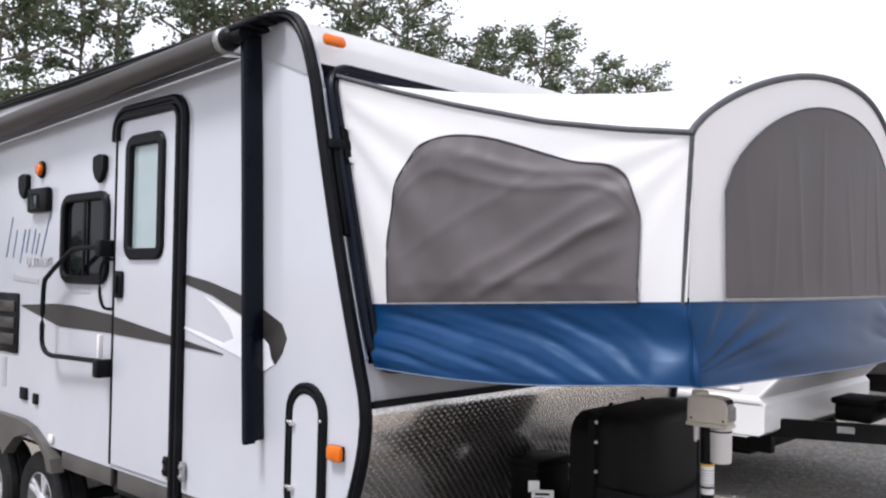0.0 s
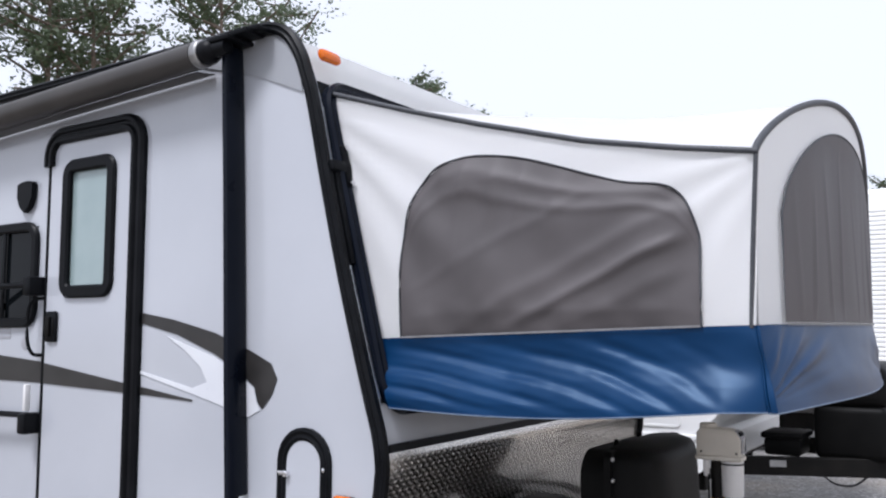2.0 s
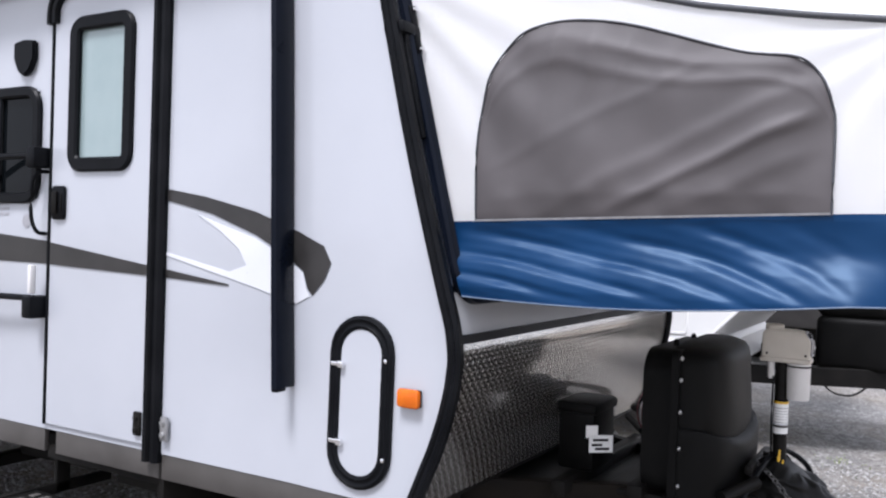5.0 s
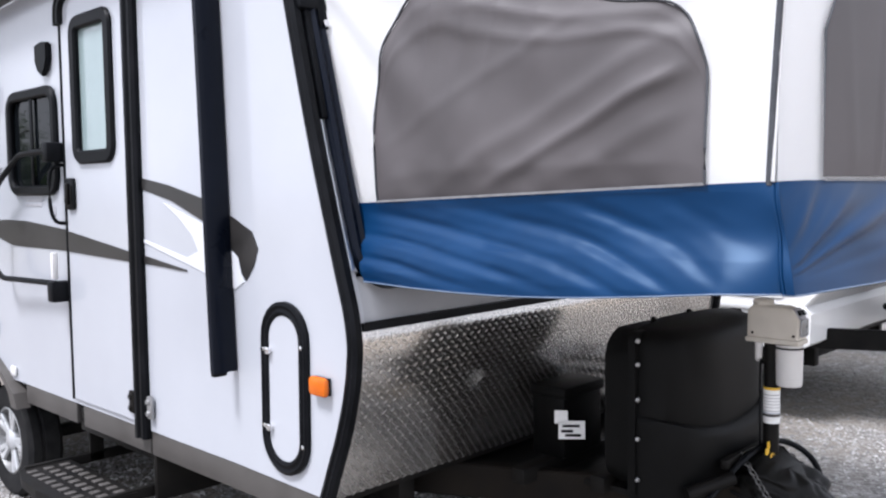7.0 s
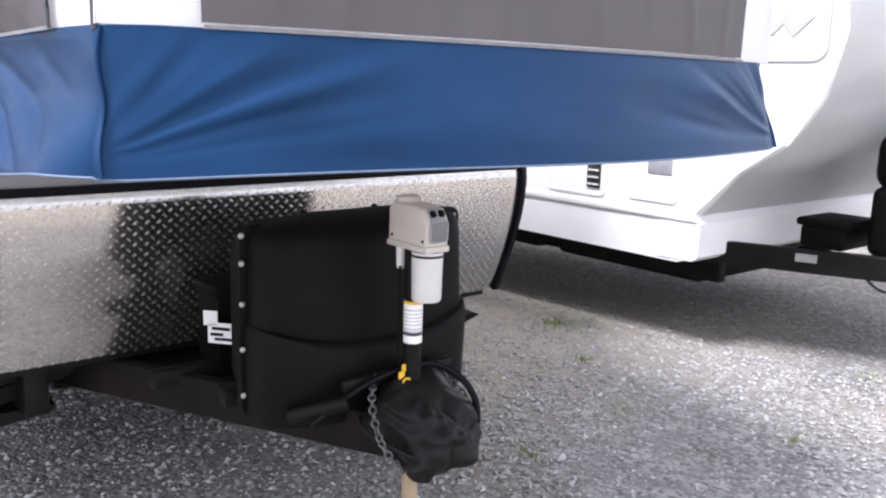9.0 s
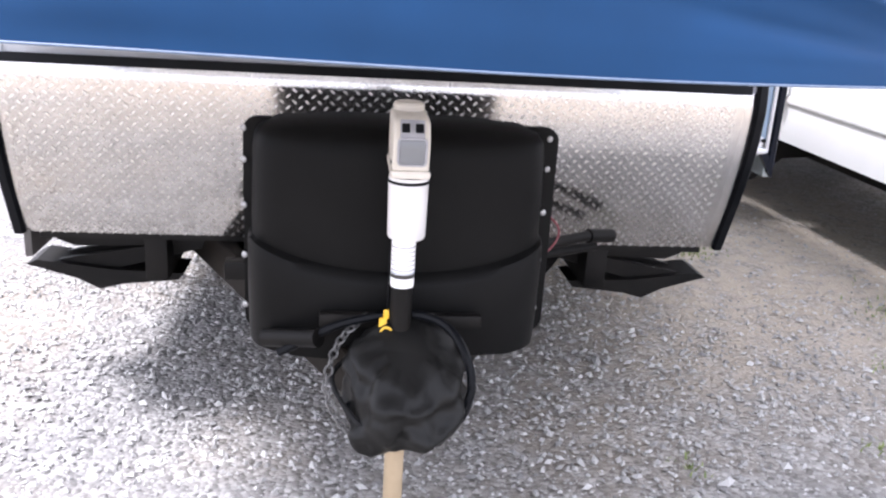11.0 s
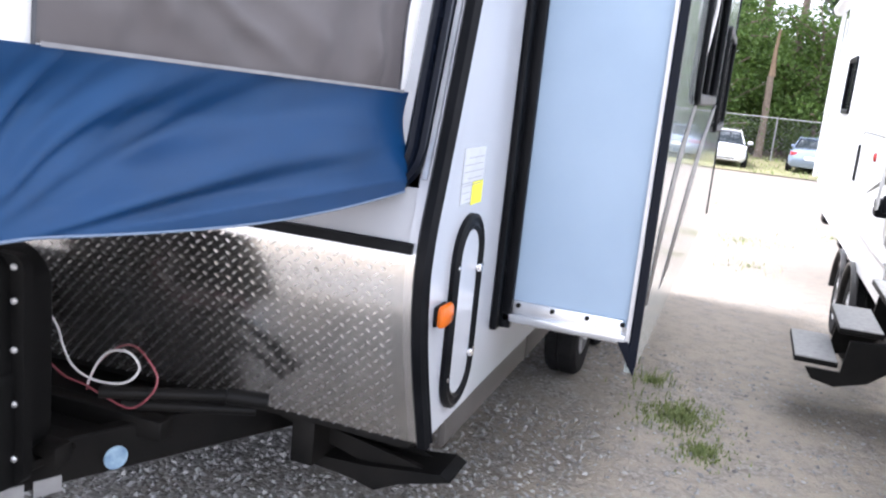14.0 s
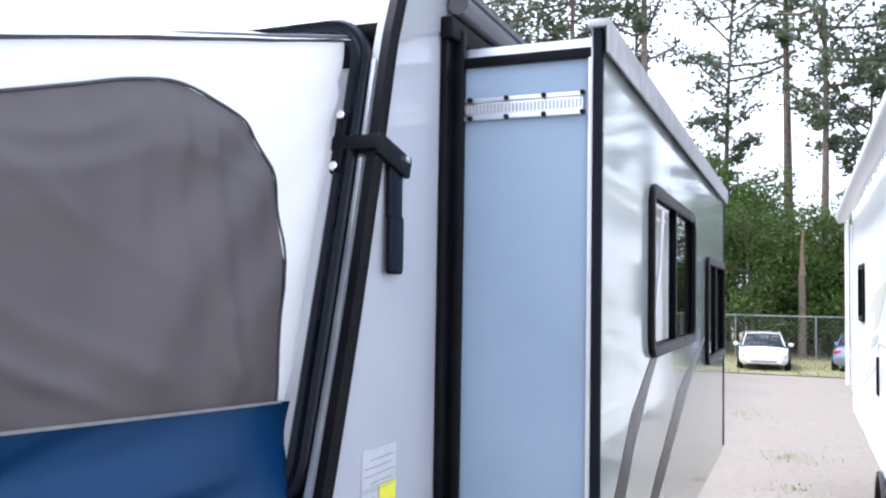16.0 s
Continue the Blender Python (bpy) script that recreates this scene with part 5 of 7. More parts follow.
def build_tent_front():
    def panel(u, v):
        y = lerp(0.2, W - 0.2, u)
        z = lerp(1.665, arch_z(y), v)
        env = math.sin(math.pi * u)
        return Vector((front_x(y, z) + 0.004 * fbm(y * 2, z * 2, 2.0) * env, y, z))
    b = bmesh.new()
    grid_mesh(b, panel, 60, 26)
    P("front_panel", b, M_CANVAS, "white canvas end panel")

    FM, FH = 1.194, 0.826

    def win_top(y):
        u = (y - FM) / FH
        u -= 0.06 * (1 - u * u)
        return 2.02 + 0.372 * max(0.0, 1 - abs(u) ** 2.2) ** 0.66
    def window(u, v):
        y = lerp(FM - FH, FM + FH, u)
        z = lerp(1.675, win_top(y), v)
        a = fbm(y * 1.5, z * 0.6 + 3, 5.0)
        crease = 0.0
        for k, (yc, wd) in enumerate(((0.50, 0.018), (0.66, 0.014), (0.86, 0.02), (1.05, 0.015), (1.33, 0.02), (1.55, 0.014), (1.72, 0.018), (1.92, 0.016))):
            top = 1.0 - 0.35 * ((k * 37) % 10) / 10
            crease += 0.011 * (0.4 + 0.06 * ((k * 53) % 11)) * math.exp(-(((y - yc - 0.05 * (v - 0.3) * (1 if k % 2 else -1)) / wd) ** 2)) * max(0, 1 - v / top) ** 0.6
        edge = min(1, min(u, 1 - u) * 10) * min(1, (1 - v) * 8) * min(1, v * 9 + 0.08)
        return Vector((front_x(y, z) + 0.012 + 0.012 * a * edge + crease * edge, y, z))
    b = bmesh.new()
    grid_mesh(b, window, 120, 34)
    P("window_flap", b, M_GREY_CANVAS, "grey canvas arched window flap, zipped shut")
    b = bmesh.new()
    ys = np.linspace(FM - FH, FM + FH, 40)
    tube(b, [(front_x(ys[0], 1.68) + 0.012, ys[0], 1.68)] + [(front_x(y, win_top(y)) + 0.012, y, win_top(y)) for y in ys] + [(front_x(ys[-1], 1.68) + 0.012, ys[-1], 1.68)], 0.004, 6)
    P("flap_piping", b, M_PIPING)
    b = bmesh.new()
    grid_mesh(b, lambda u, v: Vector((front_x(lerp(0.37, 2.02, u), 1.67) + 0.018, lerp(0.37, 2.02, u), 1.664 + 0.007 * v)), 30, 1)
    P("seam_tape", b, M_TAPE, "light grey seam tape")

    def skirt(u, v):
        y = lerp(lerp(0.2, 0.125, v), W - lerp(0.2, 0.125, v), u)
        z = lerp(1.666, 1.402 + 0.004 * math.sin(7 * u), v)
        a = fbm(y * 1.3, z * 3, 9.0)
        up = z - 1.43
        f = corner_creases(y - 0.16, up, 0.7) + corner_creases(W - 0.13 - y, up, 2.3)
        f *= min(1, 0.15 + 2.5 * v) * min(1, (1.03 - v) * 5)
        f += (0.004 * math.sin(math.pi * v) * math.sin(4.5 * y - 5 * v + 2 * a) + 0.006 * a * math.sin(math.pi * v)) * min(1, u * 8, (1 - u) * 8)
        p = Vector((front_x(y, z) + 0.010 + f, y, z))
        return to_edge(p, 1 - u, v, False, 0.05) if u < 0.5 else to_edge(p, u, v, True, 0.05)
    b = bmesh.new()
    grid_mesh(b, skirt, 260, 60)
    P("front_skirt", b, M_BLUE, "blue vinyl end skirt")
    b = bmesh.new()
    tube(b, [skirt(i / 60, 1.0) for i in range(61)], 0.0026, 6)
    P("skirt_hem", b, M_HEM, "pale stitched hem")
    # bow piping over the arch
    b = bmesh.new()
    tube(b, [(front_x(y, arch_z(y)) + 0.004, y, arch_z(y) + 0.004) for y in np.concatenate([[0.2, 0.203, 0.21], np.linspace(0.225, W - 0.225, 50), [W - 0.21, W - 0.203, W - 0.2]])], 0.012, 8)
    P("bow_piping", b, M_PIPING, "charcoal piping over the outer bow")

    def roof(u, v):
        x = lerp(0.43, OUTX, u)
        ys = side_y(x, 2.3)
        y = lerp(ys, W - ys, v)
        w = 2 * v - 1
        w -= 0.10 * (1 - w * w)
        arch = max(0.0, 1 - abs(w) ** 2.1) ** 0.72
        z = lerp(side_top(x), side_top(x, True), v) + arch * 0.330 * (u ** 0.8) + 0.006 * fbm(x * 2, y * 2, 3.3) * math.sin(math.pi * u)
        if u > 0.999:
            z = arch_z(lerp(0.2, W - 0.2, v))
            x = front_x(lerp(0.2, W - 0.2, v), z)
        return Vector((x, y, z))
    b = bmesh.new()
    grid_mesh(b, roof, 40, 50)
    P("roof_panel", b, M_CANVAS, "white canvas roof")
    # bed board under the skirt, pale to bounce light into the canvas
    b = bmesh.new()
    bx(b, 0.80, 2.02, 0.22, W - 0.22, 1.40, 1.47, 0.01)
    P("bed_board", b, M_WHITE_PLASTIC, "pale bed board")
    for y in (0.2,):
        b = bmesh.new()
        tube(b, [(2.03, y, 1.375), (2.03, y, 1.42)], 0.010, 8)
        P("corner_peg", b, M_BLACK)


build_tent_front()

# ---- slide-out room ----
slide = thing("slide_out", (-2, 2.7, 0.9), "extended slide-out room with pale blue-grey end, glossy outer wall", "slide-out room")


def S(name, bm, mat, label="", smooth=True):
    return under(part(name, bm, mat, None, label, smooth), slide)


def build_slide():
    b = bmesh.new()
    bx(b, SL0 - 0.04, SL0, W - 0.3, SLY - 0.022, SLZ0 + 0.03, SLZ1 - 0.02)
    S("end_panel", b, M_SLIDE_SIDE, "pale blue-grey textured end panel")
    b = bmesh.new()
    bx(b, SL1, SL1 + 0.04, W - 0.3, SLY - 0.03, SLZ0 + 0.03, SLZ1 - 0.02)
    S("end_panel", b, M_SLIDE_SIDE)
    b = bmesh.new()
    bx(b, SL1, SL0, W - 0.3, SLY - 0.02, SLZ1 - 0.02, SLZ1 + 0.035, 0.006)
    S("slide_roof", b, M_ALU, "pale metal slide roof edge")
    b = bmesh.new()
    bx(b, SL1, SL0, W - 0.3, SLY - 0.02, SLZ0 - 0.03, SLZ0 + 0.03)
    S("slide_floor", b, M_GALV)
    # outer wall, with its window openings; it stands proud and hangs lower than the floor
    b = bmesh.new()
    holed_wall(b, SL1 - 0.012, SL0 + 0.012, 0.755, SLZ1 + 0.05, SLY - 0.03, SLY, [(-2.30, -0.90, 1.67, 2.31), (-4.2, -3.03, 1.49, 2.12)])
    S("outer_wall", b, M_SLIDE_FACE, "glossy grey-white outer wall")
    for x0, x1, z0, z1, mull in ((-2.30, -0.90, 1.67, 2.31, (0.5,)), (-4.2, -3.03, 1.49, 2.12, (0.5,))):
        under(build_window(x0, x1, z0, z1, SLY, 1, slide, 0.07, mull), slide)
    b = bmesh.new()
    ring_sweep(b, [(-0.955, SLY + 0.004, 1.72), (-0.985, SLY + 0.030, 2.02), (-1.02, SLY + 0.034, 2.23)], rprof(0.028, 0.012, 0.2), up=Vector((0, 1, 0)))
    S("window_sash", b, M_WHITE_PLASTIC, "white edge of a part-open sash")
    # black flange and edge trims of the outer wall
    for x in (SL0 + 0.020, SL1 - 0.020):
        b = bmesh.new()
        ring_sweep(b, [(x, SLY - 0.008, 0.78), (x, SLY - 0.008, SLZ1 + 0.06)], rprof(0.022, 0.030, 0.2), up=Vector((0, 1, 0)))
        S("edge_trim", b, M_NAVY, "black edge moulding")
    b = bmesh.new()
    bx(b, SL1 - 0.05, SL0 + 0.05, SLY - 0.035, SLY + 0.03, SLZ1 + 0.05, SLZ1 + 0.075, 0.005)
    bx(b, SL1 - 0.05, SL0 + 0.048, SLY + 0.02, SLY + 0.03, SLZ1 - 0.03, SLZ1 + 0.07, 0.004)
    S("drip_rail", b, M_GALV, "dull metal drip rail over the outer wall")
    b = bmesh.new()
    bx(b, SL0 + 0.002, SL0 + 0.018, SLY - 0.040, SLY - 0.025, SLZ0 - 0.02, SLZ1, 0.003)
    S("edge_strip", b, M_WHITE_PLASTIC, "narrow white edge strip")
    # perforated aluminium straps at the top and foot of the end panel
    for z0, z1, rim in ((2.43, 2.50, True), (0.862, 0.93, False)):
        b = bmesh.new()
        bx(b, SL0 + 0.002, SL0 + 0.014, W + 0.03, SLY - 0.055, z0, z1, 0.003)
        if rim:
            bx(b, SL0 + 0.010, SL0 + 0.02, W + 0.03, SLY - 0.055, z0, z0 + 0.014, 0.002)
            bx(b, SL0 + 0.010, SL0 + 0.02, W + 0.03, SLY - 0.055, z1 - 0.014, z1, 0.002)
        else:
            bx(b, SL0 - 0.02, SL0 + 0.030, W + 0.03, SLY - 0.04, z0 - 0.005, z0 + 0.022, 0.003)
        st = S("metal_strap", b, M_ALU, "bright perforated aluminium strap")
        for i in range(4):
            for z in ((z0 + 0.006, z1 - 0.006) if rim else (z1 - 0.014,)):
                b = bmesh.new()
                lathe(b, [(0.009, 0.014), (0.008, 0.024), (0.0, 0.026)], (SL0 + (0.004 if rim else 0.0), W + 0.08 + i * 0.12, z), "x", 8)
                sub("strap_screw", b, M_STEEL_BLACK, st)
        if rim:
            for i in range(34):
                b = bmesh.new()
                y = W + 0.04 + i * 0.0118
                bx(b, SL0 + 0.012, SL0 + 0.017, y, y + 0.006, z0 + 0.022, z1 - 0.022)
                sub("strap_slot", b, M_GALV, st, smooth=False)
    # dark top seal across the end panel
    b = bmesh.new()
    bx(b, SL0 + 0.001, SL0 + 0.02, W + 0.02, SLY - 0.03, 2.60, 2.632, 0.004)
    S("top_seal", b, M_BLACK)
    # black flange on the trailer's wall round the slide
    b = bmesh.new()
    bx(b, SL0 + 0.002, SL0 + 0.085, W + 0.002, W + 0.026, 0.83, SLZ1 + 0.09, 0.006)
    bx(b, SL0 + 0.002, SL0 + 0.03, W + 0.02, W + 0.06, 0.83, SLZ1 + 0.09, 0.006)
    T("slide_flange", b, M_BLACK, "black rubber slide flange")
    b = bmesh.new()
    bx(b, SL1, SL0 + 0.10, W + 0.002, W + 0.05, SLZ1 + 0.05, SLZ1 + 0.12, 0.01)
    T("slide_flange", b, M_BLACK)
    # slide awning roller over the slide's roof
    b = bmesh.new()
    lathe(b, [(0.0, SL1), (0.034, SL1), (0.034, SL0 + 0.06), (0.0, SL0 + 0.06)], (0, W + 0.05, SLZ1 + 0.165), "x", 14)
    bx(b, SL1, SL0 + 0.06, W, W + 0.085, SLZ1 + 0.190, SLZ1 + 0.208, 0.006)
    T("roof_rail", b, M_RAIL_GREY, "dark grey rail over the slide-out")
    # stripes on the outer wall
    for poly in ([(-0.08, 0.98), (-0.22, 1.22), (-0.55, 1.48), (-1.0, 1.66), (-1.25, 1.70), (-0.95, 1.56), (-0.6, 1.36), (-0.32, 1.12), (-0.16, 0.96)],
                 [(-0.60, 0.93), (-1.1, 1.16), (-1.8, 1.44), (-2.6, 1.60), (-3.0, 1.64), (-2.3, 1.46), (-1.5, 1.18), (-0.9, 0.96)]):
        b = bmesh.new()
        slab(b, poly, SLY - 0.001, SLY + 0.0025)
        S("stripe_decal", b, M_STRIPE, "charcoal swoosh stripe", smooth=False)
    b = bmesh.new()
    slab_yz(b, [(SLY - 0.065, 0.862), (SLY - 0.028, 0.862), (SLY + 0.004, 0.80), (SLY + 0.004, 0.752), (SLY - 0.008, 0.765)], SL0 + 0.004, SL0 + 0.030)
    S("flange_tail", b, M_NAVY, "pointed rubber tail of the edge moulding", smooth=False)


build_slide()

# capacity label beside the hatch
lab = bmesh.new()
bx(lab, 0.315, 0.515, W + 0.001, W + 0.003, 1.375, 1.475)
lab2 = T("wall_label", lab, M_DULL_LABEL, "white printed label with a yellow box", smooth=False)
b = bmesh.new()
bx(b, 0.422, 0.515, W + 0.001, W + 0.003, 1.315, 1.372)
sub("label_box", b, M_DULL_LABEL, lab2, smooth=False)
b = bmesh.new()
bx(b, 0.315, 0.412, W + 0.001, W + 0.003, 1.305, 1.372)
sub("label_box", b, M_YELLOW, lab2, "yellow label box", smooth=False)
for i in range(7):
    b = bmesh.new()
    x1 = 0.505 if i % 3 else 0.47
    bx(b, (0.43 if i < 2 else 0.33) + 0.012 * (i % 2), x1, W + 0.003, W + 0.004, 1.325 + i * 0.02, 1.3275 + i * 0.02)
    sub("print_line", b, M_INK, lab2, smooth=False)

# ---- tongue, gas bottle cover, jack ----


def G(name, bm, mat, label="", smooth=True):
    return under(part(name, bm, mat, None, label, smooth), trailer)


TIPX, TIPZ = 1.70, 0.50
for y0 in (0.52, W - 0.52):
    b = bmesh.new()
    ring_sweep(b, [(0.30, y0, 0.535), (TIPX - 0.1, lerp(y0, MID, 0.93), 0.535)], rprof(0.05, 0.13, 0.1), up=Vector((0, 0, 1)))
    G("tongue_rail", b, M_STEEL_BLACK if y0 > 1 else M_STEEL_RUST, "black box-section tongue rail")
for x, s in ((0.85, 0.52), (1.12, 0.40)):
    b = bmesh.new()
    bx(b, x - 0.03, x + 0.03, MID - s, MID + s, 0.56, 0.62, 0.006)
    G("cross_bar", b, M_STEEL_BLACK)
# black tray added to darken the gap that the nose plate mirrors
b = bmesh.new()
t = bmesh.new()
tray = [(0.42, 0.56), (1.40, MID - 0.16), (1.40, MID + 0.16), (0.42, W - 0.56)]
lo_, hi_ = [t.verts.new((x, y, 0.545)) for x, y in tray], [t.verts.new((x, y, 0.565)) for x, y in tray]
t.faces.new(lo_)
t.faces.new(hi_)
for k in range(4):
    t.faces.new((lo_[k], lo_[(k + 1) % 4], hi_[(k + 1) % 4], hi_[k]))
join(b, t)
bx(b, 0.98, 1.30, MID - 0.36, MID + 0.36, 0.560, 0.585, 0.006)
G("bottle_tray", b, M_STEEL_BLACK, "added black tray darkening the gap between the tongue rails", smooth=False)
b = bmesh.new()
bx(b, 1.50, 1.66, MID - 0.06, MID + 0.06, 0.49, 0.60, 0.01)
bx(b, 1.62, 1.72, MID - 0.045, MID + 0.045, 0.52, 0.60, 0.03)
G("coupler", b, M_STEEL_BLACK)
# manufacturer's seal and two plates on the rail
b = bmesh.new()
m = Matrix.Translation((1.005, 1.673, 0.555)) @ Matrix.Rotation(math.atan2(-0.66, 1.4) + math.pi / 2, 4, "Z")
lathe(b, [(0.034, 0.010), (0.034, 0.014), (0.0, 0.014)], (0, 0, 0), "x", 18)
bmesh.ops.transform(b, matrix=Matrix.Translation((1.0, 1.668 + 0.012, 0.555)) @ Matrix.Rotation(math.atan2(1.4, 0.66), 4, "Z"), verts=b.verts)
G("round_sticker", b, M_SEAL_BLUE, "round pale blue sticker")
for k in (0.0, 0.085):
    b = bmesh.new()
    bx(b, 0.025, 0.030, -0.035, 0.035, -0.022, 0.022)
    bmesh.ops.transform(b, matrix=Matrix.Translation((1.17 + k, 1.60 - k * 0.47, 0.53)) @ Matrix.Rotation(math.atan2(1.4, 0.66), 4, "Z"), verts=b.verts)
    G("rail_plate", b, M_GALV, "pale metal plate", smooth=False)

# battery box and loose wires beside the cover
battery = thing("battery_box", (0.85, 0.93, 0.6), "black battery box with a white tag on the tongue frame", "battery box")
b = bmesh.new()
bx(b, 0.76, 0.92, 0.90, 1.16, 0.615, 0.86, 0.02)
bx(b, 0.75, 0.93, 0.89, 1.17, 0.85, 0.90, 0.02)
under(part("box", b, M_COVER), battery)
b = bmesh.new()
mt = pose(0.935, 0.90, 0.745, 0, 0, -50)
bx(b, 0.0, 0.004, -0.035, 0.065, -0.04, 0.03, m=mt)
bx(b, 0.0, 0.004, -0.05, 0.0, 0.02, 0.07, m=mt)
under(part("tag", b, M_PAPER, None, "white hanging tag", False), battery)
for dz, dy0, dy1 in ((0.012, -0.02, 0.045), (-0.008, -0.025, 0.02), (-0.024, -0.01, 0.05)):
    b = bmesh.new()
    bx(b, 0.0035, 0.006, dy0, dy1, dz - 0.006, dz + 0.004, m=mt)
    under(part("print_bar", b, M_BLACK, None, "", False), battery)
wires = thing("loose_wires", (1.0, 1.75, 0.7), "white and red loose wires looped on the tongue", "cable")
b = bmesh.new()
tube(b, smooth_path([(1.02, 1.47, 0.93), (0.97, 1.455, 0.87), (0.95, 1.45, 0.82), (0.95, 1.49, 0.76), (0.95, 1.57, 0.735), (0.94, 1.66, 0.745), (0.93, 1.70, 0.79), (0.92, 1.66, 0.825), (0.91, 1.59, 0.815), (0.91, 1.54, 0.77), (0.93, 1.52, 0.70)], 6), 0.0038, 6)
under(part("white_wire", b, M_WHITE_PLASTIC), wires)
b = bmesh.new()
tube(b, smooth_path([(1.02, 1.41, 0.91), (0.97, 1.40, 0.85), (0.96, 1.41, 0.77), (0.95, 1.46, 0.725), (0.95, 1.53, 0.715), (0.95, 1.60, 0.695), (0.95, 1.69, 0.68), (0.94, 1.75, 0.73), (0.93, 1.76, 0.78), (0.92, 1.72, 0.82), (0.90, 1.66, 0.84), (0.89, 1.60, 0.825), (0.90, 1.53, 0.76), (0.93, 1.52, 0.69)], 6), 0.0034, 6)
under(part("red_wire", b, M_RED), wires)
for p0, p1, r in (((0.97, 1.60, 0.715), (0.80, 1.90, 0.715), 0.018), ((0.80, 1.90, 0.715), (0.74, 2.00, 0.70), 0.024), ((0.90, 1.62, 0.66), (0.72, 1.95, 0.655), 0.017)):
    b = bmesh.new()
    tube(b, [p0, p1], r, 12)
    under(part("conduit", b, M_STEEL_BLACK, None, "black conduit pipe"), wires)

cover = thing("gas_bottle_cover", (1.25, MID, 0.55), "black moulded plastic cover over twin gas bottles", "gas bottle cover")


def build_cover():
    # plan outline: flat back, rounded front and flared flange; drawn as rings up the height
    def ring(s, bulge, z):
        pts = []
        hw, xb, xf = 0.393 * s, 1.245, 1.30 + 0.155 * bulge
        for i in range(33):
            a = math.pi * (i / 32) - math.pi / 2
            y = MID + hw * math.copysign(abs(math.sin(a)) ** 0.62, math.sin(a))
            x = xb + (xf - xb) * abs(math.cos(a)) ** 0.55
            pts.append((x, y, z))
        return pts
    rows = [ring(1.0, 1.0, 0.565), ring(1.005, 1.05, 0.60), ring(1.01, 1.12, 0.70), ring(1.01, 1.12, 0.79), ring(1.005, 1.06, 0.815), ring(0.985, 0.90, 0.825), ring(0.985, 0.92, 0.86), ring(0.98, 0.87, 1.0), ring(0.975, 0.84, 1.09), ring(0.965, 0.80, 1.125), ring(0.93, 0.70, 1.148), ring(0.80, 0.45, 1.166), ring(0.4, 0.15, 1.178)]
    # front skirt of the cover hangs lower in the middle
    b = bmesh.new()
    g = []
    for k, r in enumerate(rows):
        line = []
        for (x, y, z) in r:
            u = (y - MID) / 0.4
            if k in (2, 3, 4, 5):
                z = z - 0.075 * (1 - u * u) + 0.05
            if k == 0:
                z += 0.01 * fbm(y * 4, 0.3)
            line.append(b.verts.new((x, y, z)))
        g.append(line)
    for r, q in zip(g, g[1:]):
        for i in range(32):
            b.faces.new((r[i], r[i + 1], q[i + 1], q[i]))
    for j in range(len(g) - 1):
        b.faces.new((g[j][0], g[j + 1][0], g[j + 1][-1], g[j][-1]))
    b.faces.new(g[-1])
    b.faces.new(g[0])
    under(part("shell", b, M_COVER, None, "matt black moulded shell", angle=50), cover)
    # flanged rear half
    b = bmesh.new()
    pts = rrect(MID - 0.365, MID + 0.365, 0.58, 1.150, 0.11, 8)
    slab_yz(b, pts, 1.13, 1.25)
    under(part("rear_shell", b, M_COVER, None, "", angle=50), cover)
    b = bmesh.new()
    slab_yz(b, rrect(MID - 0.408, MID + 0.424, 0.575, 1.160, 0.035, 5), 1.252, 1.280)
    under(part("flange", b, M_COVER, None, "flat riveted flange", angle=50), cover)
    for y, x in ((0.815, 1.280), (1.618, 1.275)):
        o = -1 if y < 1 else 1
        for z in (1.142 - 0.01, 1.05, 0.928, 0.79, 0.647):
            b = bmesh.new()
            t = bmesh.new()
            lathe(t, [(0.009, 0.0), (0.0085, 0.004), (0.004, 0.007), (0.0, 0.0075)], (0, 0, 0), "x", 12)
            bmesh.ops.transform(t, matrix=Matrix.Translation((x + 0.008, y, z)) @ Matrix.Rotation(radians(25 * o), 4, "Z"), verts=t.verts)
            join(b, t)
            under(part("snap_rivet", b, M_GALV, None, "bright snap rivet"), cover)
    for y in (0.93, 1.50):
        b = bmesh.new()
        lathe(b, [(0.011, 0.0), (0.010, 0.006), (0.0, 0.009)], (1.29, y, 1.148), "z", 10)
        under(part("snap_rivet", b, M_CHROME), cover)
    for y in (1.074, 1.344):
        b = bmesh.new()
        lathe(b, [(0.012, 0.0), (0.012, 0.02), (0.007, 0.03), (0.0, 0.032)], (1.198, y, 1.148), "z", 10)
        under(part("wing_bolt", b, M_STEEL_BLACK), cover)


build_cover()

jack = thing("tongue_jack", (1.585, MID, 0.0), "electric tongue jack with a beige head and white motor", "trailer jack")


def J(name, bm, mat, label=""):
    return under(part(name, bm, mat, None, label), jack)


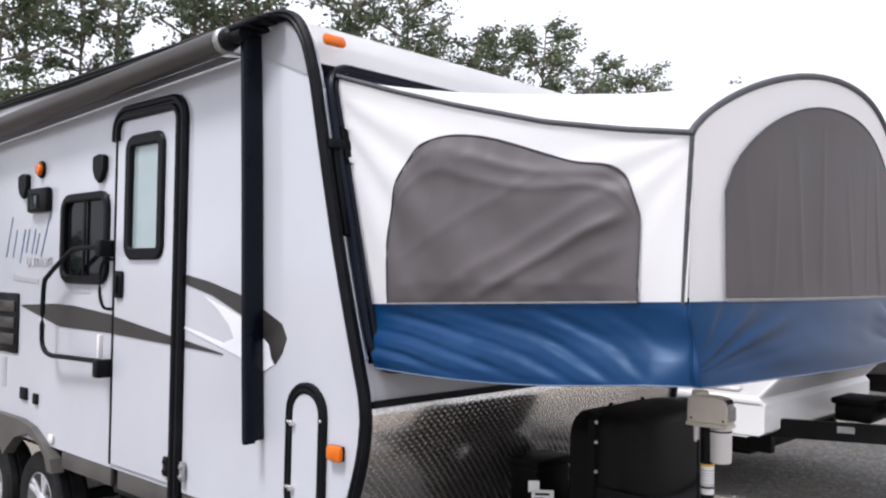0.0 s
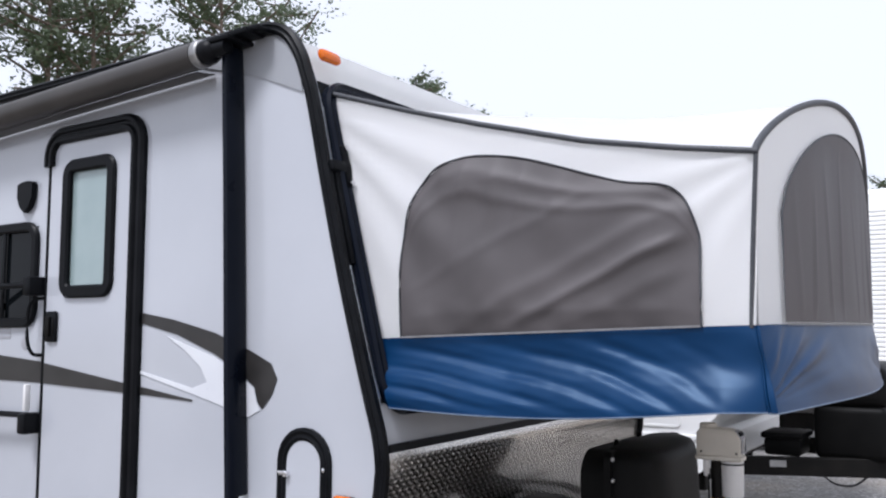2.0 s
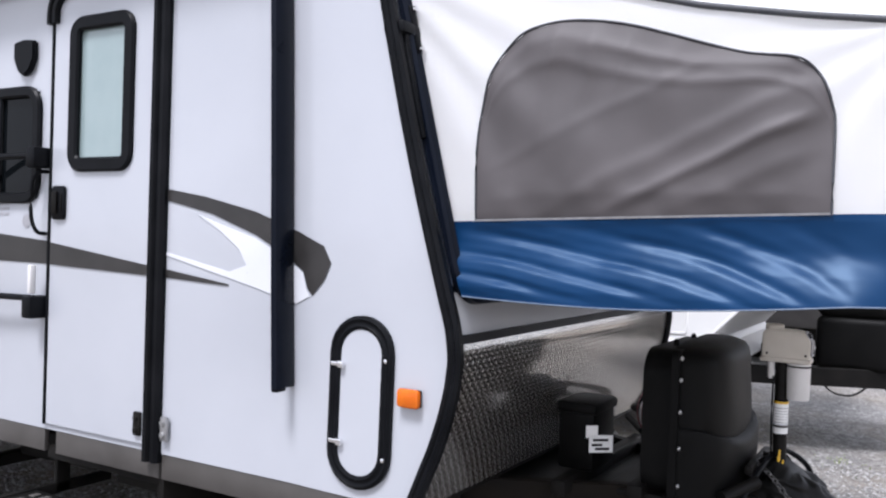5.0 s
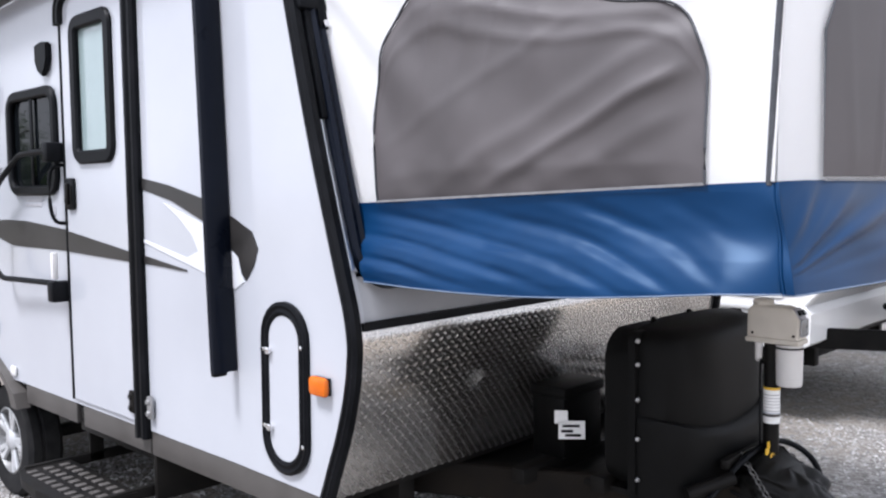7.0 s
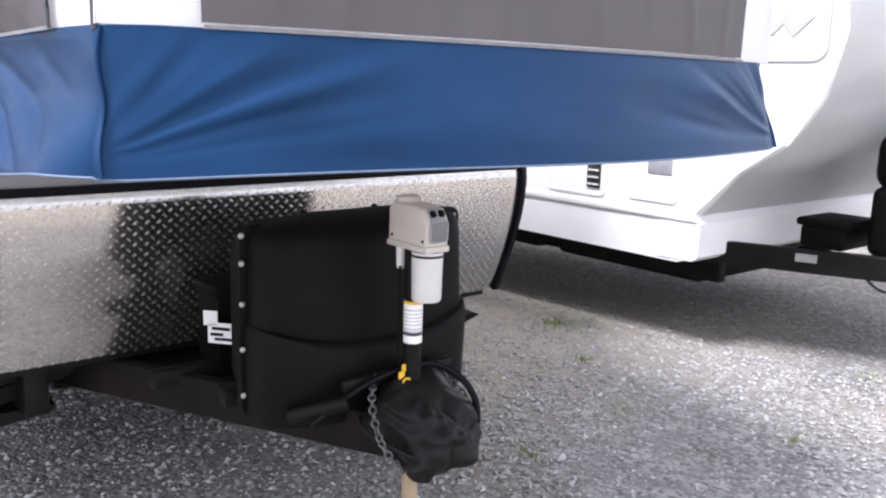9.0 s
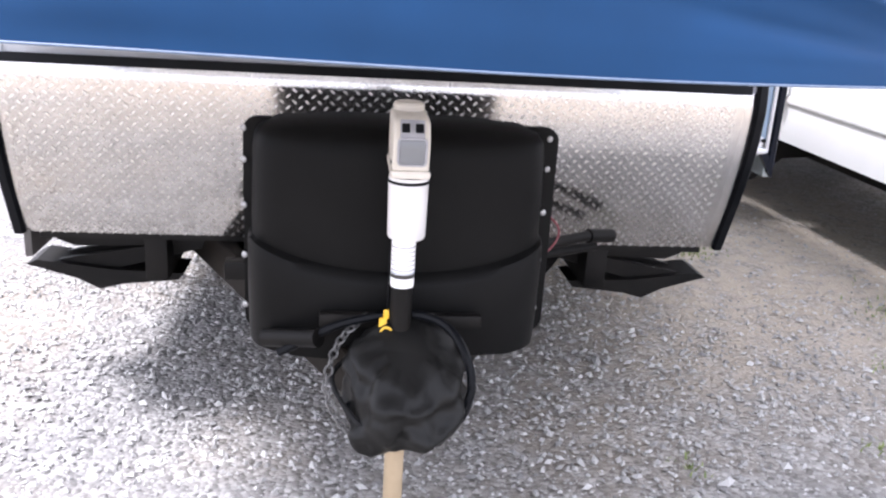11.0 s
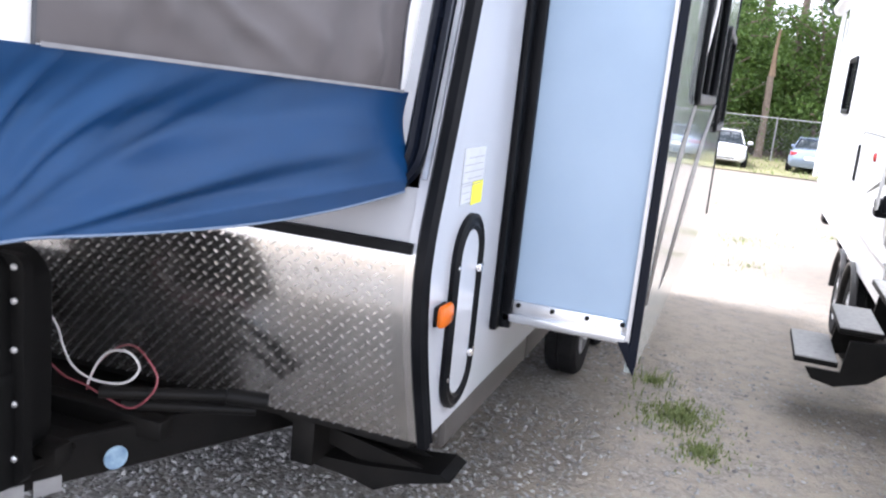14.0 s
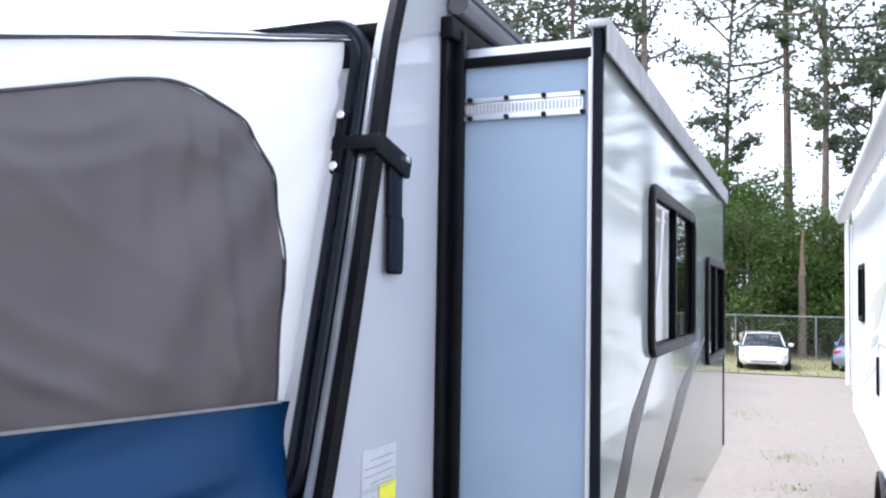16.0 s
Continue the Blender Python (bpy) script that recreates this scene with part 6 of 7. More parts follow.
def build_jack():
    jx, jy = 1.585, MID - 0.002
    b = bmesh.new()
    lathe(b, [(0.027, 0.47), (0.027, 1.12)], (jx, jy, 0), "z", 16)
    J("post", b, M_STEEL_BLACK, "black jack post")
    b = bmesh.new()
    lathe(b, [(0.0285, 0.822), (0.0285, 0.948)], (jx, jy, 0), "z", 16)
    J("post_label", b, M_PAPER, "white printed label round the post")
    for z, h, mat in ((0.865, 0.003, M_INK), (0.878, 0.002, M_INK), (0.889, 0.002, M_INK), (0.900, 0.002, M_INK), (0.911, 0.002, M_INK), (0.922, 0.003, M_INK), (0.846, 0.010, M_STRIPE), (0.858, 0.002, M_BLUE_INK), (0.941, 0.009, M_YELLOW_CLIP)):
        b = bmesh.new()
        lathe(b, [(0.0292, z), (0.0292, z + h)], (jx, jy, 0), "z", 16)
        J("label_line", b, mat)
    b = bmesh.new()
    lathe(b, [(0.025, 0.02), (0.025, 0.50)], (jx, jy, 0), "z", 14)
    J("inner_leg", b, M_TAN, "tan dusty inner leg")
    b = bmesh.new()
    lathe(b, [(0.085, 0.0), (0.085, 0.012), (0.03, 0.018), (0.026, 0.06)], (jx, jy, 0), "z", 18)
    J("foot_pad", b, M_GALV)
    # head: a long narrow moulding, its front sloped back above the lamp
    b = bmesh.new()
    slab(b, [(1.508, 1.124), (1.690, 1.124), (1.692, 1.196), (1.668, 1.232), (1.640, 1.239), (1.530, 1.240), (1.510, 1.222)], jy - 0.041, jy + 0.041)
    bmesh.ops.bevel(b, geom=b.edges[:], offset=0.009, segments=3, profile=0.5, affect="EDGES")
    head = J("head", b, M_BEIGE, "beige plastic jack head")
    b = bmesh.new()
    bx(b, 1.504, 1.694, jy - 0.044, jy + 0.044, 1.108, 1.127, 0.006)
    sub("head_base", b, M_BEIGE, head)
    b = bmesh.new()
    lathe(b, [(0.036, 1.234), (0.036, 1.252), (0.031, 1.257), (0.026, 1.254), (0.0, 1.254)], (1.552, jy, 0), "z", 20)
    sub("top_plug", b, M_BEIGE, head)
    b = bmesh.new()
    bx(b, 1.688, 1.697, jy - 0.027, jy + 0.030, 1.142, 1.196, 0.004)
    sub("lamp_lens", b, M_LAMP, head, "clear lamp lens in a dark bezel")
    b = bmesh.new()
    ring_sweep(b, [(1.695, jy + y, z) for y, z in rrect(-0.029, 0.032, 1.140, 1.198, 0.008, 3)], rprof(0.005, 0.005), closed=True, up=Vector((1, 0, 0)))
    sub("lamp_bezel", b, M_INK, head)
    b = bmesh.new()
    bx(b, -0.022, 0.022, -0.026, 0.028, -0.002, 0.004, 0.003, m=pose(1.679, jy, 1.216, 0, 58, 0))
    sub("switch_panel", b, M_INK, head, "grey switch recess")
    for dy in (-0.014, 0.016):
        b = bmesh.new()
        bx(b, -0.010, 0.010, dy - 0.009, dy + 0.009, 0.002, 0.012, 0.003, m=pose(1.679, jy, 1.216, 0, 58, 0))
        sub("switch", b, M_BLACK, head)
    for x in (1.530, 1.675):
        b = bmesh.new()
        lathe(b, [(0.005, 0.0), (0.004, -0.003), (0.0, -0.0035)], (x, jy - 0.041, 1.142), "y", 8)
        sub("head_screw", b, M_STEEL_BLACK, head)
    # motor housing hanging below the head's front
    b = bmesh.new()
    lathe(b, [(0.0, 0.962), (0.040, 0.962), (0.0435, 0.967), (0.0455, 1.092), (0.0455, 1.106)], (1.646, jy, 0), "z", 24)
    J("motor", b, M_WHITE_PLASTIC, "white cylindrical motor housing")
    b = bmesh.new()
    lathe(b, [(0.0465, 1.092), (0.0465, 1.099)], (1.646, jy, 0), "z", 24)
    J("motor_band", b, M_BLACK)
    b = bmesh.new()
    lathe(b, [(0.0, 1.04), (0.010, 1.04), (0.0125, 1.048), (0.0135, 1.106)], (1.545, jy - 0.020, 0), "z", 12)
    J("drive_lug", b, M_WHITE_PLASTIC, "small pale crank socket")
    b = bmesh.new()
    tube(b, smooth_path([(jx - 0.028, jy - 0.030, 1.05), (jx - 0.030, jy - 0.028, 0.90), (jx - 0.026, jy - 0.03, 0.70)], 5), 0.004, 6)
    J("supply_wire", b, M_BLACK)
    b = bmesh.new()
    bx(b, jx + 0.0, jx + 0.010, jy - 0.052, jy - 0.032, 0.685, 0.738, 0.004)
    bx(b, jx + 0.002, jx + 0.010, jy - 0.042, jy - 0.028, 0.735, 0.760, 0.003)
    tube(b, [(jx + 0.02, jy - 0.034 + 0.013 * math.cos(k), 0.706 + 0.013 * math.sin(k)) for k in np.linspace(0, 5.6, 12)], 0.0035, 6)
    J("yellow_tag", b, M_YELLOW_CLIP, "yellow breakaway pin clip")


build_jack()

boot = thing("coupler_boot", (1.8, MID, 0.5), "crumpled black vinyl cover tied over the coupler", "coupler cover")
b = bmesh.new()
rings = []
for k in range(27):
    v = k / 26
    reach = curve([0.0, 0.06, 0.2, 0.45, 0.75, 0.92, 1.0], [0.40, 0.66, 0.90, 1.0, 1.0, 0.88, 0.66], v)
    ring = []
    for i in range(72):
        a = 2 * math.pi * i / 72
        n1 = fbm(math.cos(a) * 1.3 + 3, math.sin(a) * 1.3, v * 1.5)
        # folds lie slantwise over the front and deepen towards the tied hem
        f = 0.11 * ridge(4.0 * a + 4.6 * v + 2.5 * n1) * (0.45 + v) + 0.07 * ridge(9 * a - 5.0 * v + 3 * n1) * (0.3 + v)
        f += 0.09 * math.sin(20 * v + 2.4 * a) * math.exp(-((v - 0.22) / 0.16) ** 2) + 0.10 * n1
        q = reach * (1 + f)
        ring.append(b.verts.new((1.638 + 0.168 * math.cos(a) * q, MID + 0.01 + (0.140 + 0.02 * v) * math.sin(a) * q, 0.594 + 0.098 * (1 - 2 * v) - 0.045 * math.cos(a) + 0.022 * n1 + 0.014 * math.sin(3 * a + 1.2) * v)))
    rings.append(ring)
for r0, r1 in zip(rings, rings[1:]):
    for i in range(72):
        b.faces.new((r0[i], r0[(i + 1) % 72], r1[(i + 1) % 72], r1[i]))
b.faces.new(rings[0])
b.faces.new(rings[-1])
under(part("cloth", b, M_BOOT, None, "", angle=70), boot)

b = bmesh.new()
tube(b, smooth_path([(1.50, MID - 0.13, 0.585), (1.60, MID - 0.165, 0.575), (1.73, MID - 0.10, 0.53), (1.765, MID - 0.02, 0.52), (1.74, MID + 0.07, 0.53), (1.61, MID + 0.125, 0.575), (1.50, MID + 0.09, 0.585)], 6), 0.007, 6)
under(part("drawstring", b, M_RUBBER, None, "dark drawstring round the cover"), boot)

chain = thing("safety_chain", (1.8, MID, 0.4), "galvanised steel safety chain looped under the coupler", "chain")


def build_chain():
    for o in (-1, 1):
        pts = smooth_path([(1.51, MID + o * 0.08, 0.71), (1.59, MID + o * 0.15, 0.67), (1.67, MID + o * 0.175, 0.58), (1.70, MID + o * 0.12, 0.49), (1.67, MID + o * 0.03, 0.46)], 6)
        for i in range(len(pts) - 1):
            a, c = pts[i], pts[i + 1]
            d = (c - a).normalized()
            side = d.cross(Vector((0, 0, 1))).normalized() if i % 2 else d.cross(d.cross(Vector((0, 0, 1)))).normalized()
            mid, L = (a + c) / 2, (c - a).length * 0.62
            loop = [mid + d * (L * math.cos(t)) + side * (0.010 * math.sin(t)) for t in np.linspace(0, 2 * math.pi, 11)[:-1]]
            bb = bmesh.new()
            ring_sweep(bb, loop, circ(0.0032, 5), closed=True, up=d.cross(side))
            under(part("link", bb, M_CHAIN), chain)


build_chain()
cable = thing("plug_cable", (1.8, MID, 0.5), "black coiled plug cable hung on the coupler", "cable")
b = bmesh.new()
tube(b, smooth_path([(1.50, MID - 0.30, 0.60), (1.54, MID - 0.14, 0.70), (1.57, MID + 0.02, 0.74), (1.61, MID + 0.11, 0.725), (1.67, MID + 0.155, 0.67), (1.70, MID + 0.165, 0.59), (1.71, MID + 0.125, 0.51), (1.70, MID + 0.02, 0.475), (1.69, MID - 0.09, 0.49), (1.67, MID - 0.13, 0.55)], 8), 0.011, 8)
under(part("cord", b, M_BLACK), cable)
b = bmesh.new()
tube(b, [(1.44, MID - 0.34, 0.615), (1.54, MID - 0.20, 0.66)], 0.024, 12)
under(part("plug", b, M_STEEL_BLACK, None, "dark round plug"), cable)
b = bmesh.new()
bx(b, 1.49, 1.52, MID - 0.2, MID + 0.21, 0.68, 0.715, 0.006)
under(part("hanger_bar", b, M_STEEL_BLACK), cable)

# ---- neighbouring trailer ----
NY = 4.06
neigh = thing("neighbour_trailer", (-3.2, 5.2, 0), "long white travel trailer with grey graphics parked alongside", "travel trailer")


def N(name, bm, mat, label="", smooth=True):
    return under(part(name, bm, mat, None, label, smooth), neigh)


def build_neighbour():
    NREAR = -9.2
    prof = [(0.58, 0.58), (0.60, 0.84), (0.86, 1.12), (1.14, 1.30), (1.30, 1.55), (1.38, 1.9), (1.30, 2.35), (1.05, 2.75), (0.6, 2.95)]
    b = bmesh.new()
    holes = [(-2.92, -2.24, 0.90, 2.72), (-7.69, -6.94, 1.69, 2.23), (-1.85, -1.05, 1.50, 2.15), (-2.92, -2.15, 0.55, 0.82)]
    holed_wall(b, NREAR, 0.5, 0.55, 2.95, NY, NY + 0.05, holes)
    slab(b, [(0.5, 0.55), *prof, (0.5, 2.95)], NY, NY + 0.05)
    N("side_wall", b, M_NWHITE, "white side wall with grey swooshes")
    b = bmesh.new()
    bx(b, NREAR, 0.5, NY + 2.35, NY + 2.4, 0.55, 2.95)
    slab(b, [(0.5, 0.55), *prof, (0.5, 2.95)], NY + 2.35, NY + 2.4)
    N("side_wall", b, M_NWHITE)
    b = bmesh.new()
    rows = [[b.verts.new((x, y, z)) for y in np.linspace(NY + 0.045, NY + 2.355, 4)] for x, z in prof]
    for i in range(len(prof) - 1):
        for j in range(3):
            b.faces.new((rows[i][j], rows[i + 1][j], rows[i + 1][j + 1], rows[i][j + 1]))
    bmesh.ops.solidify(b, geom=b.faces[:], thickness=0.03)
    N("front_cap", b, M_NWHITE, "rounded white front cap")
    b = bmesh.new()
    bx(b, NREAR, 0.6, NY + 0.05, NY + 2.35, 2.90, 2.95)
    N("roof", b, M_NWHITE)
    b = bmesh.new()
    bx(b, NREAR - 0.02, NREAR + 0.03, NY + 0.05, NY + 2.35, 0.55, 2.90)
    N("rear_wall", b, M_NWHITE)
    b = bmesh.new()
    bx(b, NREAR + 0.05, 0.55, NY + 0.30, NY + 2.34, 0.52, 0.60)
    N("floor_pan", b, M_STEEL_BLACK)
    # belt ledge and hanging skirt
    b = bmesh.new()
    bx(b, -2.15, 0.62, NY - 0.016, NY, 0.805, 0.85, 0.008)
    bx(b, NREAR, -2.92, NY - 0.016, NY, 0.795, 0.825, 0.008)
    N("belt_moulding", b, M_NWHITE, "white belt moulding")
    # nose fairing below the cap
    b = bmesh.new()
    t = bmesh.new()
    slab(t, [(0.35, 0.57), (0.60, 0.57), (0.64, 0.60), (0.645, 0.80), (0.61, 0.845), (0.35, 0.845)], NY - 0.006, NY + 2.38)
    join(b, t)
    N("nose_fairing", b, M_NWHITE, "white moulded nose fairing", smooth=False)
    b = bmesh.new()
    ring_sweep(b, [(0.59, NY - 0.004, 0.85), (0.86, NY - 0.004, 1.13), (1.12, NY - 0.004, 1.31)], rprof(0.02, 0.014), up=Vector((0, -1, 0)))
    N("cap_edge_strip", b, M_NWHITE, "white cap edge moulding")
    # hatches near the nose
    for x0, x1, z0, z1 in ((-0.58, -0.10, 0.885, 1.14), (0.10, 0.46, 0.905, 1.20)):
        b = bmesh.new()
        ring_sweep(b, [(x, NY - 0.003, z) for x, z in rrect(x0, x1, z0, z1, 0.03)], rprof(0.022, 0.012), closed=True, up=Vector((0, -1, 0)))
        bx(b, x0 + 0.012, x1 - 0.012, NY - 0.005, NY, z0 + 0.012, z1 - 0.012)
        h = N("service_hatch", b, M_NWHITE, "white service hatch")
        b = bmesh.new()
        if x0 < 0:
            bx(b, x1 - 0.14, x1 - 0.03, NY - 0.016, NY - 0.004, z0 + 0.045, z1 - 0.025, 0.004)
        else:
            bx(b, x0 + 0.14, x0 + 0.32, NY - 0.010, NY - 0.004, z0 + 0.16, z1 - 0.015, 0.003)
        sub("hatch_grille", b, M_STRIPE if x0 < 0 else M_INK, h)
        for k in range(4 if x0 < 0 else 0):
            b = bmesh.new()
            bx(b, x1 - 0.13, x1 - 0.04, NY - 0.020, NY - 0.014, z0 + 0.060 + k * 0.046, z0 + 0.072 + k * 0.046, 0.002)
            sub("louvre", b, M_WHITE_PLASTIC, h)
    # framed badge panel on the cap's side
    b = bmesh.new()
    ring_sweep(b, [(x, NY - 0.004, z) for x, z in rrect(0.86, 1.30, 1.74, 2.30, 0.08)], rprof(0.012, 0.008), closed=True, up=Vector((0, -1, 0)))
    bd = N("cap_panel_line", b, M_NGREY)
    b = bmesh.new()
    slab(b, [(0.90, 1.86), (1.02, 1.95), (1.05, 2.0), (1.10, 1.92), (1.22, 1.97), (1.10, 1.86), (1.04, 1.93), (0.99, 1.88)], NY - 0.006, NY - 0.002)
    sub("swoosh_mark", b, M_NGREY, bd, "grey swoosh mark", smooth=False)
    # windows
    for x0, x1, z0, z1 in ((-7.69, -6.94, 1.69, 2.23), (-1.85, -1.05, 1.50, 2.15)):
        under(build_window(x0, x1, z0, z1, NY, -1, neigh, 0.05, (0.5,)), neigh)
    # door with frame
    b = bmesh.new()
    bx(b, -2.91, -2.25, NY - 0.006, NY + 0.03, 0.91, 2.71, 0.004)
    dr = N("entry_door", b, M_NWHITE, "closed white entry door")
    b = bmesh.new()
    frame_loop(b, -2.93, -2.23, 0.89, 2.73, 0.05, 0.03, 0.03, NY - 0.008)
    sub("door_frame", b, M_WHITE_PLASTIC, dr)
    b = bmesh.new()
    bx(b, -2.75, -2.42, NY - 0.014, NY - 0.004, 1.85, 2.50, 0.005)
    sub("door_window", b, M_TINT, dr)
    b = bmesh.new()
    bx(b, -2.96, -2.88, NY - 0.03, NY - 0.006, 0.92, 0.98, 0.006)
    sub("door_hinge", b, M_GALV, dr, "small metal hinge")
    for z in (1.12, 1.71):
        b = bmesh.new()
        bx(b, -3.29, -3.17, NY - 0.085, NY, z - 0.065, z + 0.055, 0.02)
        bx(b, -3.21, -3.15, NY - 0.05, NY, z - 0.03, z + 0.08, 0.012)
        N("door_bracket", b, M_BLACK, "black handrail bracket")
    b = bmesh.new()
    tube(b, smooth_path([(-3.24, NY - 0.07, 1.71), (-3.1, NY - 0.09, 1.72), (-2.99, NY - 0.10, 1.62), (-2.97, NY - 0.10, 1.40), (-3.0, NY - 0.10, 1.2), (-3.1, NY - 0.09, 1.12), (-3.24, NY - 0.07, 1.12)], 4), 0.011, 8)
    N("handrail", b, M_WHITE_PLASTIC, "white folding handrail")
    # flat graphics
    for poly, mat in (([(-4.49, 1.09), (-3.61, 1.29), (-3.09, 1.39), (-2.94, 1.412), (-2.94, 1.322), (-3.4, 1.26), (-3.87, 1.20)], M_STRIPE),
                      ([(-2.90, 1.418), (-2.31, 1.51), (-2.26, 1.518), (-2.26, 1.412), (-2.90, 1.328)], M_STRIPE),
                      ([(-2.22, 1.52), (-1.9, 1.57), (-1.0, 1.64), (-1.3, 1.50), (-2.22, 1.42)], M_STRIPE),
                      ([(-2.68, 0.98), (-2.38, 1.13), (-2.26, 1.15), (-2.26, 1.06), (-2.5, 1.02)], M_NGREY),
                      ([(-2.22, 1.155), (-1.5, 1.28), (-0.9, 1.33), (-1.45, 1.22), (-2.22, 1.065)], M_NGREY),
                      ([(-6.58, 1.76), (-5.72, 1.94), (-4.62, 2.03), (-4.67, 1.96), (-5.38, 1.68), (-5.84, 1.62), (-5.71, 1.79)], M_TAN_PAINT),
                      ([(-6.2, 1.45), (-6.13, 1.54), (-5.37, 1.61), (-5.52, 1.53)], M_NGREY),
                      ([(-4.2, 1.77), (-2.97, 1.94), (-2.97, 1.975), (-4.2, 1.805)], M_NGREY),
                      ([(-8.2, 0.84), (-5.33, 1.38), (-5.33, 1.40), (-8.2, 0.87)], M_NGREY),
                      ([(-7.3, 1.05), (-6.6, 1.30), (-5.9, 1.38), (-6.5, 1.22)], M_TAN_PAINT)):
        b = bmesh.new()
        y = NY - 0.0075 if -2.91 < poly[0][0] < -2.25 else NY - 0.001
        slab(b, poly, y - 0.002, y + 0.001)
        N("swoosh_graphic", b, mat, "grey swoosh graphic", smooth=False)
    # baggage hatch with a long black latch strip
    b = bmesh.new()
    ring_sweep(b, [(x, NY - 0.002, z) for x, z in rrect(-5.33, -3.33, 1.05, 1.55, 0.10)], rprof(0.018, 0.012), closed=True, up=Vector((0, -1, 0)))
    hh = N("baggage_hatch", b, M_NWHITE, "white baggage hatch with a black latch strip")
    b = bmesh.new()
    bx(b, -5.36, -5.30, NY - 0.022, NY - 0.004, 1.12, 1.43, 0.008)
    sub("latch_strip", b, M_BLACK, hh)
    for x, z, mat in ((-4.28, 1.38, M_REDLENS), (-3.31, 1.43, M_STRIPE)):
        b = bmesh.new()
        lathe(b, [(0.035, 0.0), (0.033, -0.015), (0.0, -0.022)], (x, NY, z), "y", 12)
        N("wall_fitting", b, mat, "small round wall fitting")
    # bumper end and stabiliser showing under the tail
    for xa, xb, za in ((-8.6, -8.3, 0.36), (-6.35, -6.1, 0.40)):
        b = bmesh.new()
        bx(b, xa, xb, NY + 0.06, NY + 0.55, za, 0.55, 0.03)
        N("stabiliser_jack", b, M_STEEL_BLACK, "folded black stabiliser jack")
    # awning rolled at the top with white arms
    b = bmesh.new()
    lathe(b, [(0.0, NREAR + 0.1), (0.075, NREAR + 0.1), (0.075, -2.05), (0.0, -2.05)], (0, NY - 0.12, 2.90), "x", 16)
    N("awning_roller", b, M_NWHITE, "rolled white awning")
    for x in (NREAR + 0.15, -2.10):
        b = bmesh.new()
        bx(b, x - 0.03, x + 0.03, NY - 0.09, NY - 0.045, 0.86, 2.86, 0.008)
        bx(b, x - 0.022, x + 0.022, NY - 0.035, NY - 0.005, 0.86, 2.80, 0.006)
        N("awning_arm", b, M_NWHITE, "white awning arm")
    # steps: three treads on black stringers
    st = thing("folding_steps", (-2.5, 3.85, 0.2), "three-tread folding black steps with grey pads below a door", "steps")
    for i, (ya, yb, z) in enumerate(((3.60, 3.83, 0.325), (3.80, 4.03, 0.525), (4.0, 4.24, 0.715))):
        b = bmesh.new()
        bx(b, -2.88, -2.26, ya, yb, z - 0.032, z, 0.008)
        tr = under(part("tread", b, M_STEEL_BLACK), st)
        b = bmesh.new()
        bx(b, -2.875, -2.265, ya + 0.004, yb - 0.006, z - 0.002, z + 0.006, 0.002)
        sub("grip_pad", b, M_TREAD, tr, "grey grip pad")
    for x in (-2.88, -2.22):
        b = bmesh.new()
        tt = bmesh.new()
        slab_yz(tt, [(3.66, 0.285), (3.84, 0.285), (3.86, 0.47), (4.04, 0.485), (4.06, 0.67), (4.4, 0.69), (4.4, 0.42), (4.16, 0.40), (3.98, 0.25), (3.82, 0.20), (3.70, 0.225)], x - 0.012, x + 0.012)
        join(b, tt)
        under(part("stringer", b, M_STEEL_BLACK, None, "", False), st)
    # wheels and arches
    for cx in (-4.25, -5.06):
        under(build_wheel(cx, NY + 0.10, ground_z(cx) + 0.33, 0.33, -1), neigh)
        under(build_wheel(cx, NY + 2.30, ground_z(cx) + 0.33, 0.33, 1), neigh)
        b = bmesh.new()
        pts = [(cx + 0.38 * math.cos(radians(a)), NY - 0.01, ground_z(cx) + 0.35 + 0.38 * math.sin(radians(a))) for a in range(0, 181, 12)]
        ring_sweep(b, pts, rprof(0.03, 0.05), up=Vector((0, -1, 0)))
        N("wheel_arch", b, M_STRIPE, "dark wheel-arch lip")
    for y in (NY + 0.5, NY + 1.9):
        b = bmesh.new()
        bx(b, NREAR + 0.05, 0.5, y - 0.04, y + 0.04, 0.36, 0.54, 0.006)
        N("chassis_rail", b, M_STEEL_BLACK)
    # unseen blocks added between the rails to darken the ground underneath
    for x0, x1 in ((-8.2, -5.7), (-3.7, -1.2), (-1.0, 0.3)):
        b = bmesh.new()
        bx(b, x0, x1, NY + 0.56, NY + 1.84, 0.30, 0.52, 0.04)
        N("holding_tank", b, M_STEEL_BLACK, "added black block darkening the underfloor")
    # A-frame and bottle cover in front
    for o in (-1, 1):
        b = bmesh.new()
        ring_sweep(b, [(0.4, NY + 1.2 + o * 0.98, 0.60), (2.55, NY + 1.2 + o * 0.05, 0.60)], rprof(0.06, 0.14, 0.1), up=Vector((0, 0, 1)))
        N("tongue_rail", b, M_STEEL_BLACK, "black tongue rail")
    b = bmesh.new()
    bx(b, 2.45, 2.8, NY + 1.14, NY + 1.26, 0.54, 0.66, 0.02)
    N("coupler", b, M_STEEL_BLACK)
    b = bmesh.new()
    lathe(b, [(0.035, 0.0), (0.035, 1.1), (0.05, 1.12), (0.05, 1.25), (0.0, 1.26)], (2.45, NY + 1.2, 0), "z", 14)
    N("jack_post", b, M_STEEL_BLACK)
    gc = thing("gas_bottle_cover", (1.4, NY + 1.2, 0.6), "black moulded gas bottle cover on the neighbouring tongue", "gas bottle cover")
    b = bmesh.new()
    bx(b, 1.27, 1.80, NY + 0.72, NY + 1.68, 0.645, 1.06, 0.06, 4)
